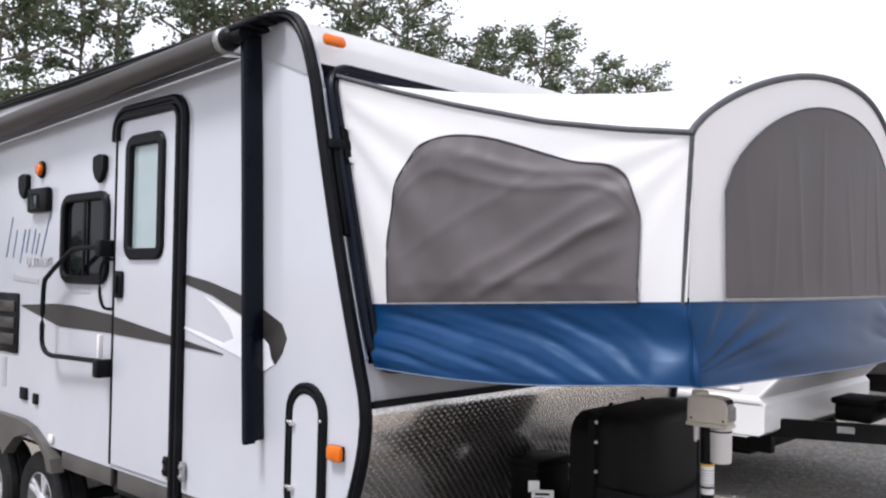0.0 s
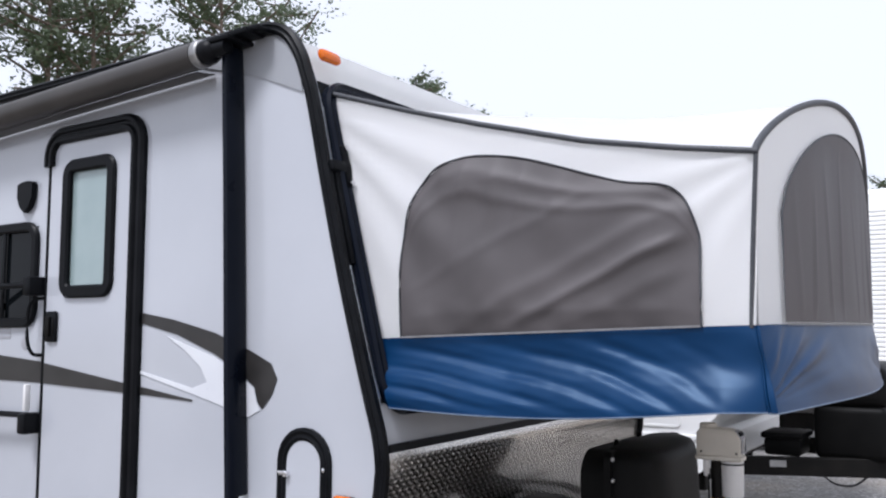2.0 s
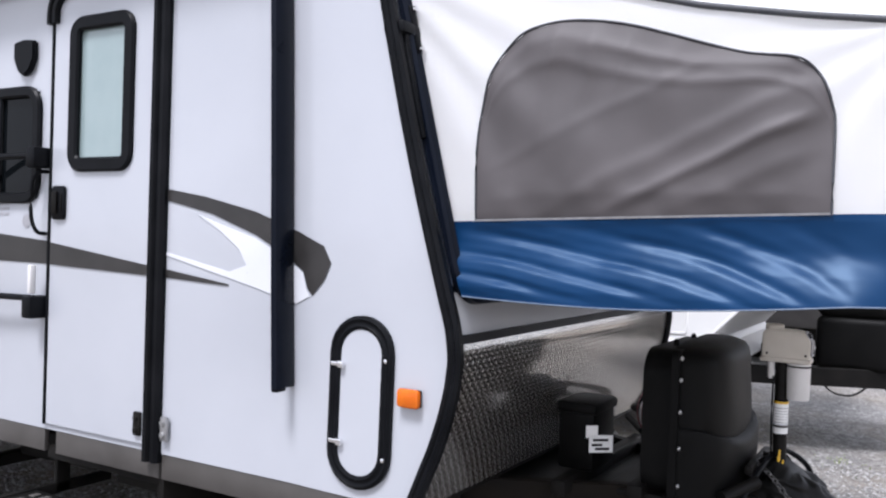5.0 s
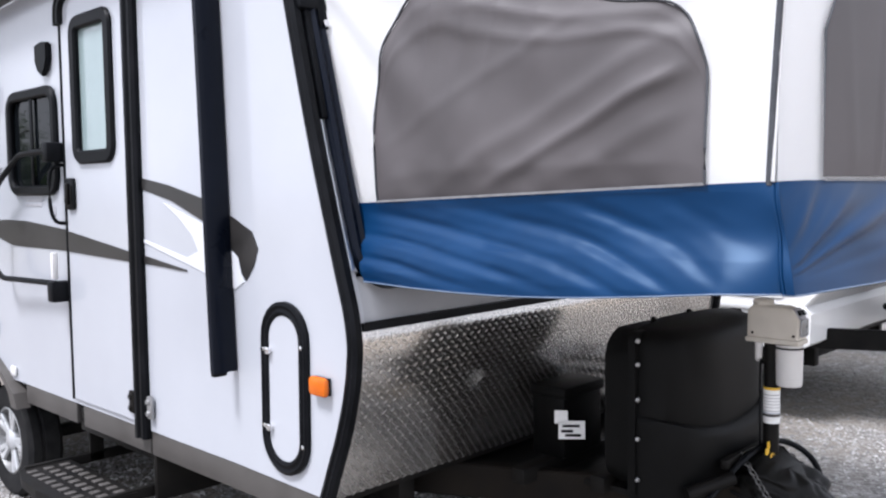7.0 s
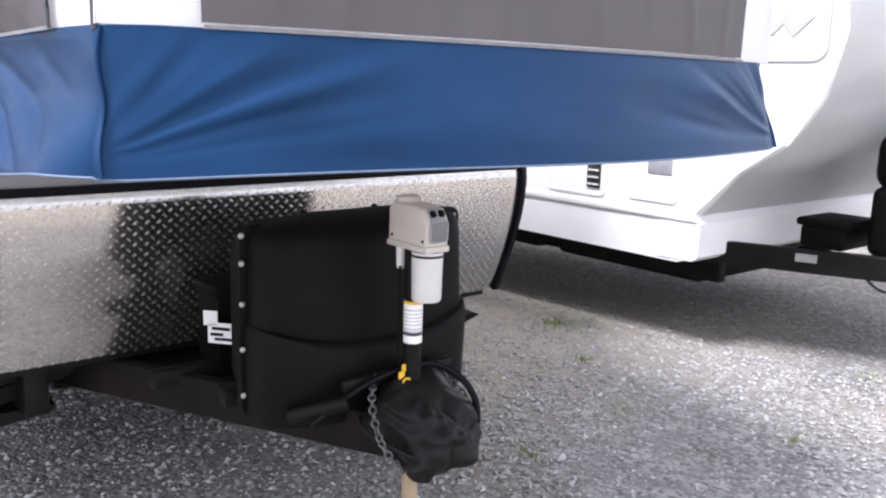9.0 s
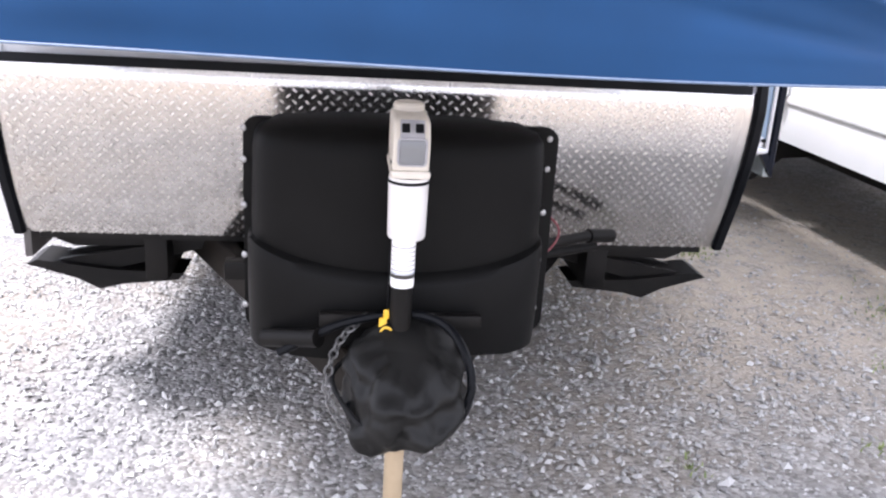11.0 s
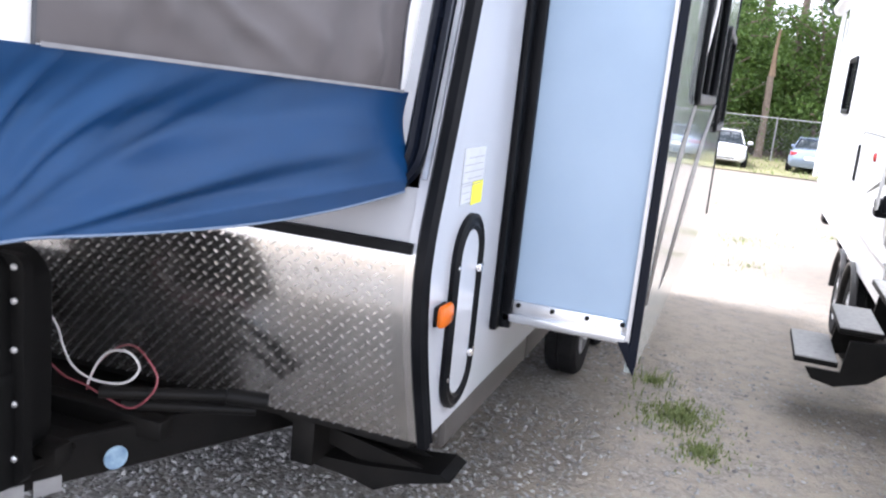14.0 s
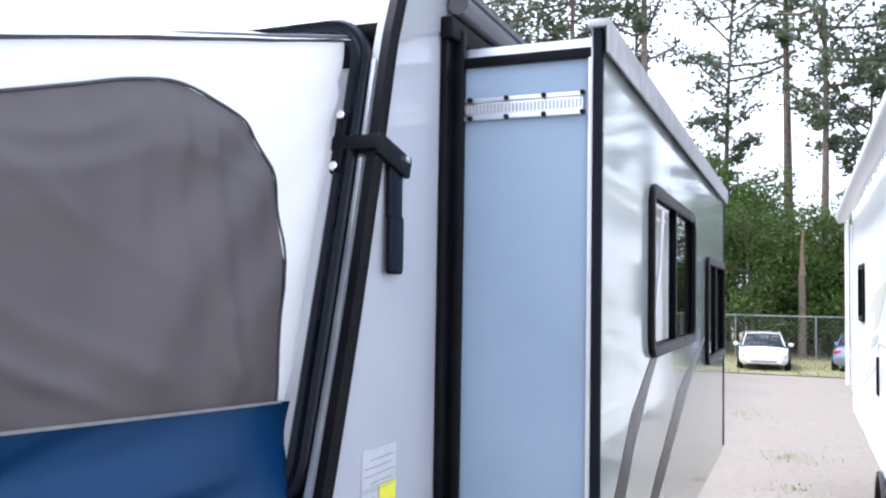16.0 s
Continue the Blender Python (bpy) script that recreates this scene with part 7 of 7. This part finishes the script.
    under(part("shell", b, M_COVER), gc)
    b = bmesh.new()
    bx(b, 1.262, 1.812, NY + 0.712, NY + 1.688, 1.035, 1.375, 0.10, 4)
    under(part("hood", b, M_COVER, None, "rounded black hood"), gc)
    bat = thing("battery_box", (1.1, NY + 0.9, 0.6), "black battery box on the neighbouring tongue", "battery box")
    b = bmesh.new()
    bx(b, 0.92, 1.20, NY + 0.62, NY + 0.98, 0.66, 0.80, 0.03)
    under(part("box", b, M_COVER), bat)
    b = bmesh.new()
    bx(b, 0.90, 1.22, NY + 0.60, NY + 1.0, 0.79, 0.84, 0.02)
    under(part("lid", b, M_COVER), bat)
    b = bmesh.new()
    d = Vector((2.15, 0.93, 0)).normalized()
    c = Vector((1.06, NY + 0.472, 0.62))
    ring_sweep(b, [c - d * 0.06, c + d * 0.06], rprof(0.006, 0.05), up=Vector((0, 0, 1)))
    N("rail_plate", b, M_GALV, "pale metal plate", smooth=False)
    for x0 in (1.35, 1.75):
        b = bmesh.new()
        y0 = NY + 0.20 + 0.43 * (x0 - 0.4)
        tube(b, smooth_path([(x0, y0, 0.545), (x0 + 0.08, y0 + 0.03, 0.48), (x0 + 0.2, y0 + 0.09, 0.47), (x0 + 0.3, y0 + 0.13, 0.545)], 5), 0.008, 6)
        N("hanging_cable", b, M_RUBBER)


build_neighbour()

# ---- a further trailer behind, corrugated siding ----
far = thing("far_trailer", (1.0, 14, 0), "far white travel trailer with corrugated siding", "travel trailer")


def build_far():
    def F(name, bm, mat, label="", smooth=False):
        return under(part(name, bm, mat, None, label, smooth), far)
    fx, fy = 1.6, 9.5
    b = bmesh.new()
    bx(b, -7, fx, fy, fy + 2.4, 1.1, 3.4, 0.06)
    F("body", b, M_NWHITE)
    b = bmesh.new()
    bx(b, -6.95, fx - 0.02, fy + 0.02, fy + 2.38, 0.55, 1.1, 0.02)
    F("lower_band", b, M_STRIPE, "dark grey lower band")
    b = bmesh.new()
    n = 34
    pts = []
    for i in range(n + 1):
        z = lerp(1.12, 3.1, i / n)
        pts += [(z, 0.0), (z + 0.012, 0.018), (z + 0.04, 0.018)]
    rows = [(b.verts.new((-6.9, fy - 0.004 - d, z)), b.verts.new((fx - 0.08, fy - 0.004 - d, z))) for z, d in pts]
    for r, q in zip(rows, rows[1:]):
        b.faces.new((r[0], r[1], q[1], q[0]))
    F("siding", b, M_NWHITE, "corrugated white siding")
    b = bmesh.new()
    rows = [(b.verts.new((fx + 0.004 + d, fy + 0.06, z)), b.verts.new((fx + 0.004 + d, fy + 2.3, z))) for z, d in pts]
    for r, q in zip(rows, rows[1:]):
        b.faces.new((r[0], r[1], q[1], q[0]))
    F("siding", b, M_NWHITE)
    b = bmesh.new()
    slab_yz(b, [(fy + 0.2, 1.62), (fy + 1.2, 1.86), (fy + 0.5, 1.63)], fx + 0.026, fx + 0.03)
    F("red_mark", b, M_REDLENS, "red swoosh")
    b = bmesh.new()
    bx(b, fx + 0.022, fx + 0.05, fy + 0.75, fy + 0.95, 1.30, 1.37, 0.01)
    F("marker_light", b, M_AMBER, "amber marker light")
    b = bmesh.new()
    bx(b, -6.5, fx - 0.2, fy + 0.3, fy + 2.1, 0.3, 0.62)
    F("chassis", b, M_STEEL_BLACK)
    for cx in (-3.0, -3.8):
        for cy in (fy + 0.1, fy + 2.3):
            b = bmesh.new()
            lathe(b, [(0.0, -0.1), (0.33, -0.1), (0.33, 0.1), (0.0, 0.1)], (cx, cy, 0.32 + ground_z(cx)), "y", 20)
            F("wheel", b, M_RUBBER)
    b = bmesh.new()
    bx(b, fx, fx + 1.4, fy + 1.1, fy + 1.3, 0.42, 0.55)
    F("tongue", b, M_STEEL_BLACK)


build_far()

# ---- parked cars ----


def build_car(name, x, y, heading, paint, label, rear):
    """A saloon, 4.4 m long, nose towards its own +x."""
    car = thing(name, (0, 0, 0), label, "car")

    def C(nm, bm, mat, lab=""):
        return part(nm, bm, mat, car, lab)
    # body by cross-sections along its length: x, half width, sill, belt, and roof line
    st = [(-2.2, 0.66, 0.42, 0.72, 0.78), (-2.1, 0.76, 0.30, 0.86, 0.96), (-1.6, 0.84, 0.22, 0.92, 1.02), (-0.9, 0.87, 0.20, 0.92, 0.98), (0.0, 0.87, 0.20, 0.90, 0.95), (0.9, 0.86, 0.20, 0.88, 0.93), (1.5, 0.84, 0.22, 0.80, 0.86), (2.0, 0.76, 0.26, 0.66, 0.74), (2.2, 0.62, 0.34, 0.56, 0.62)]
    b = bmesh.new()
    rings = []
    for sx, hw, z0, zb, zt in st:
        rings.append([b.verts.new((sx, yy * hw, zz)) for yy, zz in ((-0.86, z0), (-1.0, z0 + 0.12), (-1.02, (z0 + zb) / 2), (-0.97, zb), (-0.80, zt), (-0.4, zt + 0.03), (0, zt + 0.04), (0.4, zt + 0.03), (0.80, zt), (0.97, zb), (1.02, (z0 + zb) / 2), (1.0, z0 + 0.12), (0.86, z0))])
    for r, q in zip(rings, rings[1:]):
        for i in range(12):
            b.faces.new((r[i], r[i + 1], q[i + 1], q[i]))
        b.faces.new((r[0], r[-1], q[-1], q[0]))
    b.faces.new(rings[0])
    b.faces.new(rings[-1])
    C("body", b, paint)
    cab = [(-1.75, 0.70, 1.0), (-1.1, 0.60, 1.36), (-0.6, 0.585, 1.43), (0.1, 0.585, 1.42), (0.5, 0.60, 1.34), (1.25, 0.72, 0.92)]
    b = bmesh.new()
    rings = [[b.verts.new((sx, yy, zz)) for yy, zz in ((-0.80, 0.93), (-hw, z - 0.03), (-hw * 0.8, z), (hw * 0.8, z), (hw, z - 0.03), (0.80, 0.93))] for sx, hw, z in cab]
    for r, q in zip(rings, rings[1:]):
        for i in range(5):
            b.faces.new((r[i], r[i + 1], q[i + 1], q[i]))
    b.faces.new(rings[0])
    b.faces.new(rings[-1])
    C("cabin_glass", b, M_CARGLASS, "dark car glass")
    b = bmesh.new()
    grid_mesh(b, lambda u, v: Vector((lerp(-1.08, 0.42, u), lerp(-0.55, 0.55, v), 1.375 + 0.075 * math.sin(math.pi * (0.12 + 0.76 * u)) - 0.02 * (2 * v - 1) ** 2)), 10, 6, 0.015)
    C("roof", b, paint)
    for o in (-1, 1):
        b = bmesh.new()
        ring_sweep(b, [(1.22, o * 0.73, 0.93), (0.46, o * 0.60, 1.36), (-0.6, o * 0.60, 1.44), (-1.1, o * 0.61, 1.37), (-1.75, o * 0.71, 1.0)], rprof(0.06, 0.03), up=Vector((0, o, 0.4)))
        C("pillar", b, paint)
        b = bmesh.new()
        bx(b, 0.55, 0.75, o * 0.86 if o > 0 else -1.04, 1.04 if o > 0 else -0.86, 0.92, 1.05, 0.03)
        C("mirror", b, paint)
        b = bmesh.new()
        bx(b, 1.85, 2.14, o * 0.62 - 0.14, o * 0.62 + 0.14, 0.58, 0.70, 0.04)
        C("headlight", b, M_CLEAR, "clear headlight")
        b = bmesh.new()
        bx(b, -2.19, -2.0, o * 0.62 - 0.12, o * 0.62 + 0.12, 0.72, 0.88, 0.03)
        C("tail_light", b, M_REDLENS, "red tail light")
        for wx in (-1.35, 1.4):
            w = build_wheel(wx, o * 0.80, 0.31, 0.31, o)
            w.parent = car
    b = bmesh.new()
    bx(b, 2.10, 2.20, -0.45, 0.45, 0.34, 0.46, 0.03)
    C("grille", b, M_BLACK)
    b = bmesh.new()
    bx(b, -2.21, -2.17, -0.24, 0.24, 0.60, 0.72, 0.01)
    C("plate_recess", b, M_PAPER)
    car.matrix_basis = pose(x, y, ground_z(x) - 0.02, 0, 0, heading) @ Matrix.Diagonal((0.94, 0.94, 0.87, 1))
    return car


build_car("white_car", -30.0, 2.22, 3, M_CARWHITE, "white saloon car parked facing the yard by the fence", False)
build_car("blue_car", -31.0, 5.45, 172, M_CARBLUE, "slate-blue saloon car parked with its tail to the yard", True)

# ---- lawn strip, fence ----
b = bmesh.new()
grid_mesh(b, lambda u, v: Vector((lerp(-60, -26.6, u), lerp(-60, 120, v), ground_z(lerp(-60, -26.6, u)) + 0.03 + 0.03 * fbm(u * 9, v * 30))), 16, 60)
tagged(part("lawn", b, M_SOIL), "thin grass verge under the trees", "lawn", kind="structure")

fence = thing("chain_link_fence", (-34.5, 10, ground_z(-34.5)), "galvanised chain-link fence along the woods", "fence")
FX = -34.5
FZ = ground_z(FX)
for i in range(-4, 18):
    b = bmesh.new()
    lathe(b, [(0.03, 0.0), (0.03, 1.75), (0.04, 1.78), (0.0, 1.80)], (FX, i * 3.0 + 1.0, FZ), "z", 8)
    under(part("post", b, M_GALV), fence)
b = bmesh.new()
tube(b, [(FX, -12, FZ + 1.74), (FX, 55, FZ + 1.74)], 0.022, 6)
under(part("top_rail", b, M_GALV), fence)
b = bmesh.new()
for k in range(-8, 330):
    for s in (-1, 1):
        y = -11 + k * 0.2
        y1 = y + s * 1.7
        vs = [b.verts.new((FX + 0.02 * s, yy, FZ + zz)) for yy, zz in ((y, 0.02), (y + 0.006, 0.02), (y1 + 0.006, 1.72), (y1, 1.72))]
        b.faces.new(vs)
ob = under(part("wire_mesh", b, M_GALV, None, "woven wire mesh", False), fence)
ob["kind"] = "stuff"

# ---- trees ----


def trunk_mesh(bm, h, r0, r1, bend, k=8, n=12):
    pts = []
    for i in range(n + 1):
        u = i / n
        pts.append(Vector((bend[0] * math.sin(u * 2.2) * u, bend[1] * math.sin(u * 2.9 + 1) * u, h * u)))
    rings = []
    for i, p in enumerate(pts):
        u = i / n
        r = lerp(r0, r1, u ** 0.8) * (1.25 if i == 0 else 1)
        rings.append([bm.verts.new(p + Vector((r * math.cos(2 * math.pi * j / k), r * math.sin(2 * math.pi * j / k), 0))) for j in range(k)])
    for a, c in zip(rings, rings[1:]):
        for j in range(k):
            bm.faces.new((a[j], a[(j + 1) % k], c[(j + 1) % k], c[j]))
    return pts


def at_height(pts, u):
    f = u * (len(pts) - 1)
    i = min(int(f), len(pts) - 2)
    return pts[i].lerp(pts[i + 1], f - i)


def leaf_quads(verts, faces, c, size, count, spread, flat, rg, long=1.0):
    for _ in range(count):
        d = Vector((rg.gauss(0, 1), rg.gauss(0, 1), rg.gauss(0, 1) * flat)) * spread * 0.6
        p = c + d
        a = Vector((rg.gauss(0, 1), rg.gauss(0, 1), rg.gauss(0, 0.7))).normalized()
        e = a.cross(Vector((rg.gauss(0, 1), rg.gauss(0, 1), rg.gauss(0, 1)))).normalized()
        s = size * rg.uniform(0.6, 1.35)
        k = len(verts)
        verts += [p - a * s * long, p + e * s * 0.5, p + a * s * long, p - e * s * 0.5]
        faces.append((k, k + 1, k + 2, k + 3))


def mesh_from(name, verts, faces, mat):
    me = bpy.data.meshes.new(name)
    me.from_pydata([tuple(v) for v in verts], [], faces)
    me.materials.append(mat)
    return me


def build_pine(h, bare, label, seed, fullness=1.0):
    rg = random.Random(seed)
    tree = thing("pine_tree", (0, 0, 0), label, "tree", "pines behind the yard")
    bm = bmesh.new()
    pts = trunk_mesh(bm, h, h * 0.0105 + 0.04, 0.03, (rg.uniform(-0.5, 0.5), rg.uniform(-0.5, 0.5)))
    verts, faces = [], []
    n = int(34 * fullness)
    for i in range(n):
        u = lerp(bare, 0.99, (i + rg.random()) / n)
        base = at_height(pts, u)
        reach = (h * 0.15) * math.sin(math.pi * min(1, 0.18 + 0.80 * (1 - (u - bare) / (1 - bare)))) * rg.uniform(0.55, 1.15) + 0.25
        az = rg.uniform(0, 2 * math.pi)
        tip = base + Vector((math.cos(az) * reach, math.sin(az) * reach, reach * rg.uniform(0.05, 0.8)))
        mid = base.lerp(tip, 0.5) + Vector((0, 0, -0.06 * reach))
        ring_sweep(bm, [base, mid, tip], circ(0.035 + 0.012 * reach, 4), up=Vector((0, 0, 1)))
        for k in range(4):
            c = base.lerp(tip, 0.42 + 0.2 * k) + Vector((rg.gauss(0, 0.2), rg.gauss(0, 0.2), rg.gauss(0, 0.12))) * reach * 0.4
            leaf_quads(verts, faces, c, 0.15, 32, 0.16 * reach + 0.18, 0.7, rg, 1.0)
    part("trunk", bm, M_BARK, tree)
    ob = new("crown", mesh_from("crown", verts, faces, M_NEEDLE))
    ob.parent = tree
    return tree


def build_broadleaf(h, seed, label):
    rg = random.Random(seed)
    tree = thing("broadleaf_tree", (0, 0, 0), label, "tree", "undergrowth trees")
    bm = bmesh.new()
    pts = trunk_mesh(bm, h * 0.8, h * 0.013 + 0.03, 0.03, (rg.uniform(-0.6, 0.6), rg.uniform(-0.6, 0.6)))
    verts, faces = [], []
    for _ in range(30):
        u = rg.uniform(0.12, 1.0)
        base = at_height(pts, u)
        reach = h * 0.24 * rg.uniform(0.5, 1.2) * (0.7 + 0.5 * math.sin(math.pi * u))
        az = rg.uniform(0, 2 * math.pi)
        tip = base + Vector((math.cos(az) * reach, math.sin(az) * reach, reach * rg.uniform(0.0, 0.8)))
        ring_sweep(bm, [base, base.lerp(tip, 0.5) + Vector((0, 0, 0.05)), tip], circ(0.02 + 0.01 * reach, 4), up=Vector((0, 0, 1)))
        for k in range(4):
            c = base.lerp(tip, 0.35 + 0.22 * k)
            leaf_quads(verts, faces, c, 0.105, 68, 0.30 * reach + 0.15, 0.7, rg, 0.75)
    part("trunk", bm, M_BARK, tree)
    ob = new("crown", mesh_from("crown", verts, faces, M_LEAF))
    ob.parent = tree
    return tree


def place_trees():
    pines = [build_pine(21, 0.42, "tall pine with a bare trunk and tufted crown", 1), build_pine(17, 0.30, "mid-height pine with a full dark crown", 2, 1.25), build_pine(24, 0.55, "very tall slender pine with a sparse crown", 3, 0.8), build_pine(19, 0.2, "pine branched almost to the ground", 4, 1.3)]
    leafy = [build_broadleaf(8, 21, "fresh green broadleaf tree at the wood's edge"), build_broadleaf(5.5, 22, "low green broadleaf sapling at the wood's edge"), build_broadleaf(10, 23, "tall light-green broadleaf tree among pines")]
    spots = []
    rg = random.Random(5)
    y = -16.0
    while y < 100:
        for row in range(2):
            x = -38.5 - row * 8 + rg.uniform(-2.0, 2.0)
            spots.append((x, y + rg.uniform(-1.6, 1.6), rg.choice((0, 0, 1, 2, 2, 2) if y < 24 else (0, 1, 2, 2)), rg.uniform(0.85, 1.15)))
        y += 4.7 if y < 30 else 200
    spots += [(-40, 34.5, 0, 1.0), (-38, 38, 1, 1.15), (-41, 41, 2, 0.95), (-37, 44.5, 1, 1.2), (-39, 49, 3, 1.1), (-37, 52, 1, 1.32), (-37, 58.7, 1, 1.24), (-37, 65.5, 1, 1.2), (-37, 68, 0, 0.9), (-37, 87, 1, 1.36), (-45, 120, 1, 1.2), (-30, 135, 1, 1.3), (-20, 128, 3, 1.2), (-10, 120, 1, 1.25), (-4, 112, 0, 1.0), (3, 118, 1, 1.2)]
    used = set()
    for x, yy, kind, s in spots:
        m = pose(x, yy, ground_z(x) - 0.05, 0, 0, rg.uniform(0, 360)) @ Matrix.Scale(s, 4)
        if kind in used:
            copy_thing(pines[kind], m)
        else:
            pines[kind].matrix_basis = m
            used.add(kind)
    used = set()
    y = -14.0
    while y < 60:
        for row in range(4):
            x = -37.6 - row * 3.2 + rg.uniform(-1, 1)
            kind = rg.choice((0, 1, 2, 0)) if row else rg.choice((1, 0))
            m = pose(x, y + rg.uniform(-1.3, 1.3), ground_z(x) - 0.05, 0, 0, rg.uniform(0, 360)) @ Matrix.Scale(rg.uniform(0.8, 1.25), 4)
            if kind in used:
                copy_thing(leafy[kind], m)
            else:
                leafy[kind].matrix_basis = m
                used.add(kind)
        y += 2.6 if y < 26 else 5.5
    # a broken, bare pale trunk by the fence
    snag = thing("dead_tree", (-36.0, 3.5, ground_z(-36.0)), "broken pale dead trunk by the fence", "tree")
    b2 = bmesh.new()
    trunk_mesh(b2, 3.4, 0.17, 0.13, (0.04, 0.03))
    part("trunk", b2, M_BARK, snag)
    b2 = bmesh.new()
    trunk_mesh(b2, 1.9, 0.12, 0.05, (0.08, -0.05), 8, 5)
    bmesh.ops.translate(b2, verts=b2.verts, vec=(0.03, 0.02, 3.38))
    part("bare_wood", b2, M_DEADWOOD, snag, "pale splintered wood where the top broke off")


place_trees()

# ---- grass tufts, loose stones ----


def build_grass():
    rg = random.Random(8)
    verts, faces = [], []

    def blade(x, y, h, w):
        z = ground_z(x)
        a = rg.uniform(0, 6.28)
        d = Vector((math.cos(a), math.sin(a), 0))
        side = Vector((-d.y, d.x, 0)) * w
        p = Vector((x, y, z - 0.005))
        q = p + Vector((0, 0, h * 0.6)) + d * h * 0.25
        t = p + Vector((0, 0, h)) + d * h * rg.uniform(0.4, 0.9)
        k = len(verts)
        verts.extend((p - side, p + side, q + side * 0.7, q - side * 0.7, t))
        faces.append((k, k + 1, k + 2, k + 3))
        faces.append((k + 3, k + 2, k + 4))
    patches = [(-1.95, 3.05, 0.28, 1500, 0.036), (-1.45, 3.2, 0.18, 600, 0.030), (-2.5, 2.85, 0.25, 120, 0.08), (0.35, 3.45, 0.10, 40, 0.028), (1.0, 3.0, 0.08, 30, 0.028), (1.7, 3.35, 0.10, 36, 0.03), (1.55, 2.9, 0.08, 26, 0.028),
               (-0.3, 3.9, 0.3, 120, 0.04), (1.1, 2.25, 0.10, 30, 0.028), (-10.5, 3.3, 0.7, 170, 0.07), (-12.5, 4.8, 1.1, 170, 0.07), (-8.2, 3.4, 0.5, 90, 0.055), (-15.5, 2.4, 1.4, 180, 0.06), (0.2, -0.9, 0.2, 60, 0.05), (1.5, 4.5, 0.25, 50, 0.03)]
    for px, py, r, n, h in patches:
        for _ in range(n):
            a, d = rg.uniform(0, 6.28), abs(rg.gauss(0, 0.5))
            blade(px + math.cos(a) * d * r * 1.3, py + math.sin(a) * d * r, h * rg.uniform(0.4, 1.2), 0.0045)
    for _ in range(9000):
        x, y = rg.uniform(-38, -26.7), rg.uniform(-6, 16)
        blade(x, y, rg.uniform(0.05, 0.16), 0.014)
    ob = new("grass", mesh_from("grass", verts, faces, M_GRASS))
    tagged(ob, "sparse green grass tufts in the gravel", "grass", kind="stuff")


build_grass()


def build_stones():
    rg = random.Random(9)
    verts, faces = [], []
    for _ in range(46000):
        x, y = rg.uniform(-3.5, 2.6), rg.uniform(-0.6, 4.4)
        if rg.random() < 0.25:
            x, y = rg.uniform(-4.5, 3.4), rg.uniform(-3, 6)
        if x < 0.4 and y > 2.7 and rg.random() < min(0.7, (0.4 - x) * 0.6):
            continue
        s = 0.0045 + 0.013 * rg.random() ** 2.8 + (0.012 * rg.random() if rg.random() < 0.012 else 0.0)
        c = Vector((x, y, ground_z(x) + s * 0.15 + 0.012 * fbm(x * 0.6, y * 0.6)))
        a = rg.uniform(0, 6.28)
        ux, uy = Vector((math.cos(a), math.sin(a), rg.uniform(-0.3, 0.3))) * s * rg.uniform(0.8, 1.5), Vector((-math.sin(a), math.cos(a), rg.uniform(-0.3, 0.3))) * s * rg.uniform(0.6, 1.0)
        up = Vector((rg.uniform(-0.3, 0.3), rg.uniform(-0.3, 0.3), 1)) * s * rg.uniform(0.5, 0.9)
        k = len(verts)
        verts.extend((c - ux, c - uy, c + ux, c + uy, c + up + ux * 0.2, c - up))
        for i in range(4):
            faces.append((k + i, k + (i + 1) % 4, k + 4))
    ob = new("gravel_stones", mesh_from("gravel_stones", verts, faces, M_STONE))
    tagged(ob, "loose grey and pale gravel stones", "gravel", kind="stuff")


build_stones()
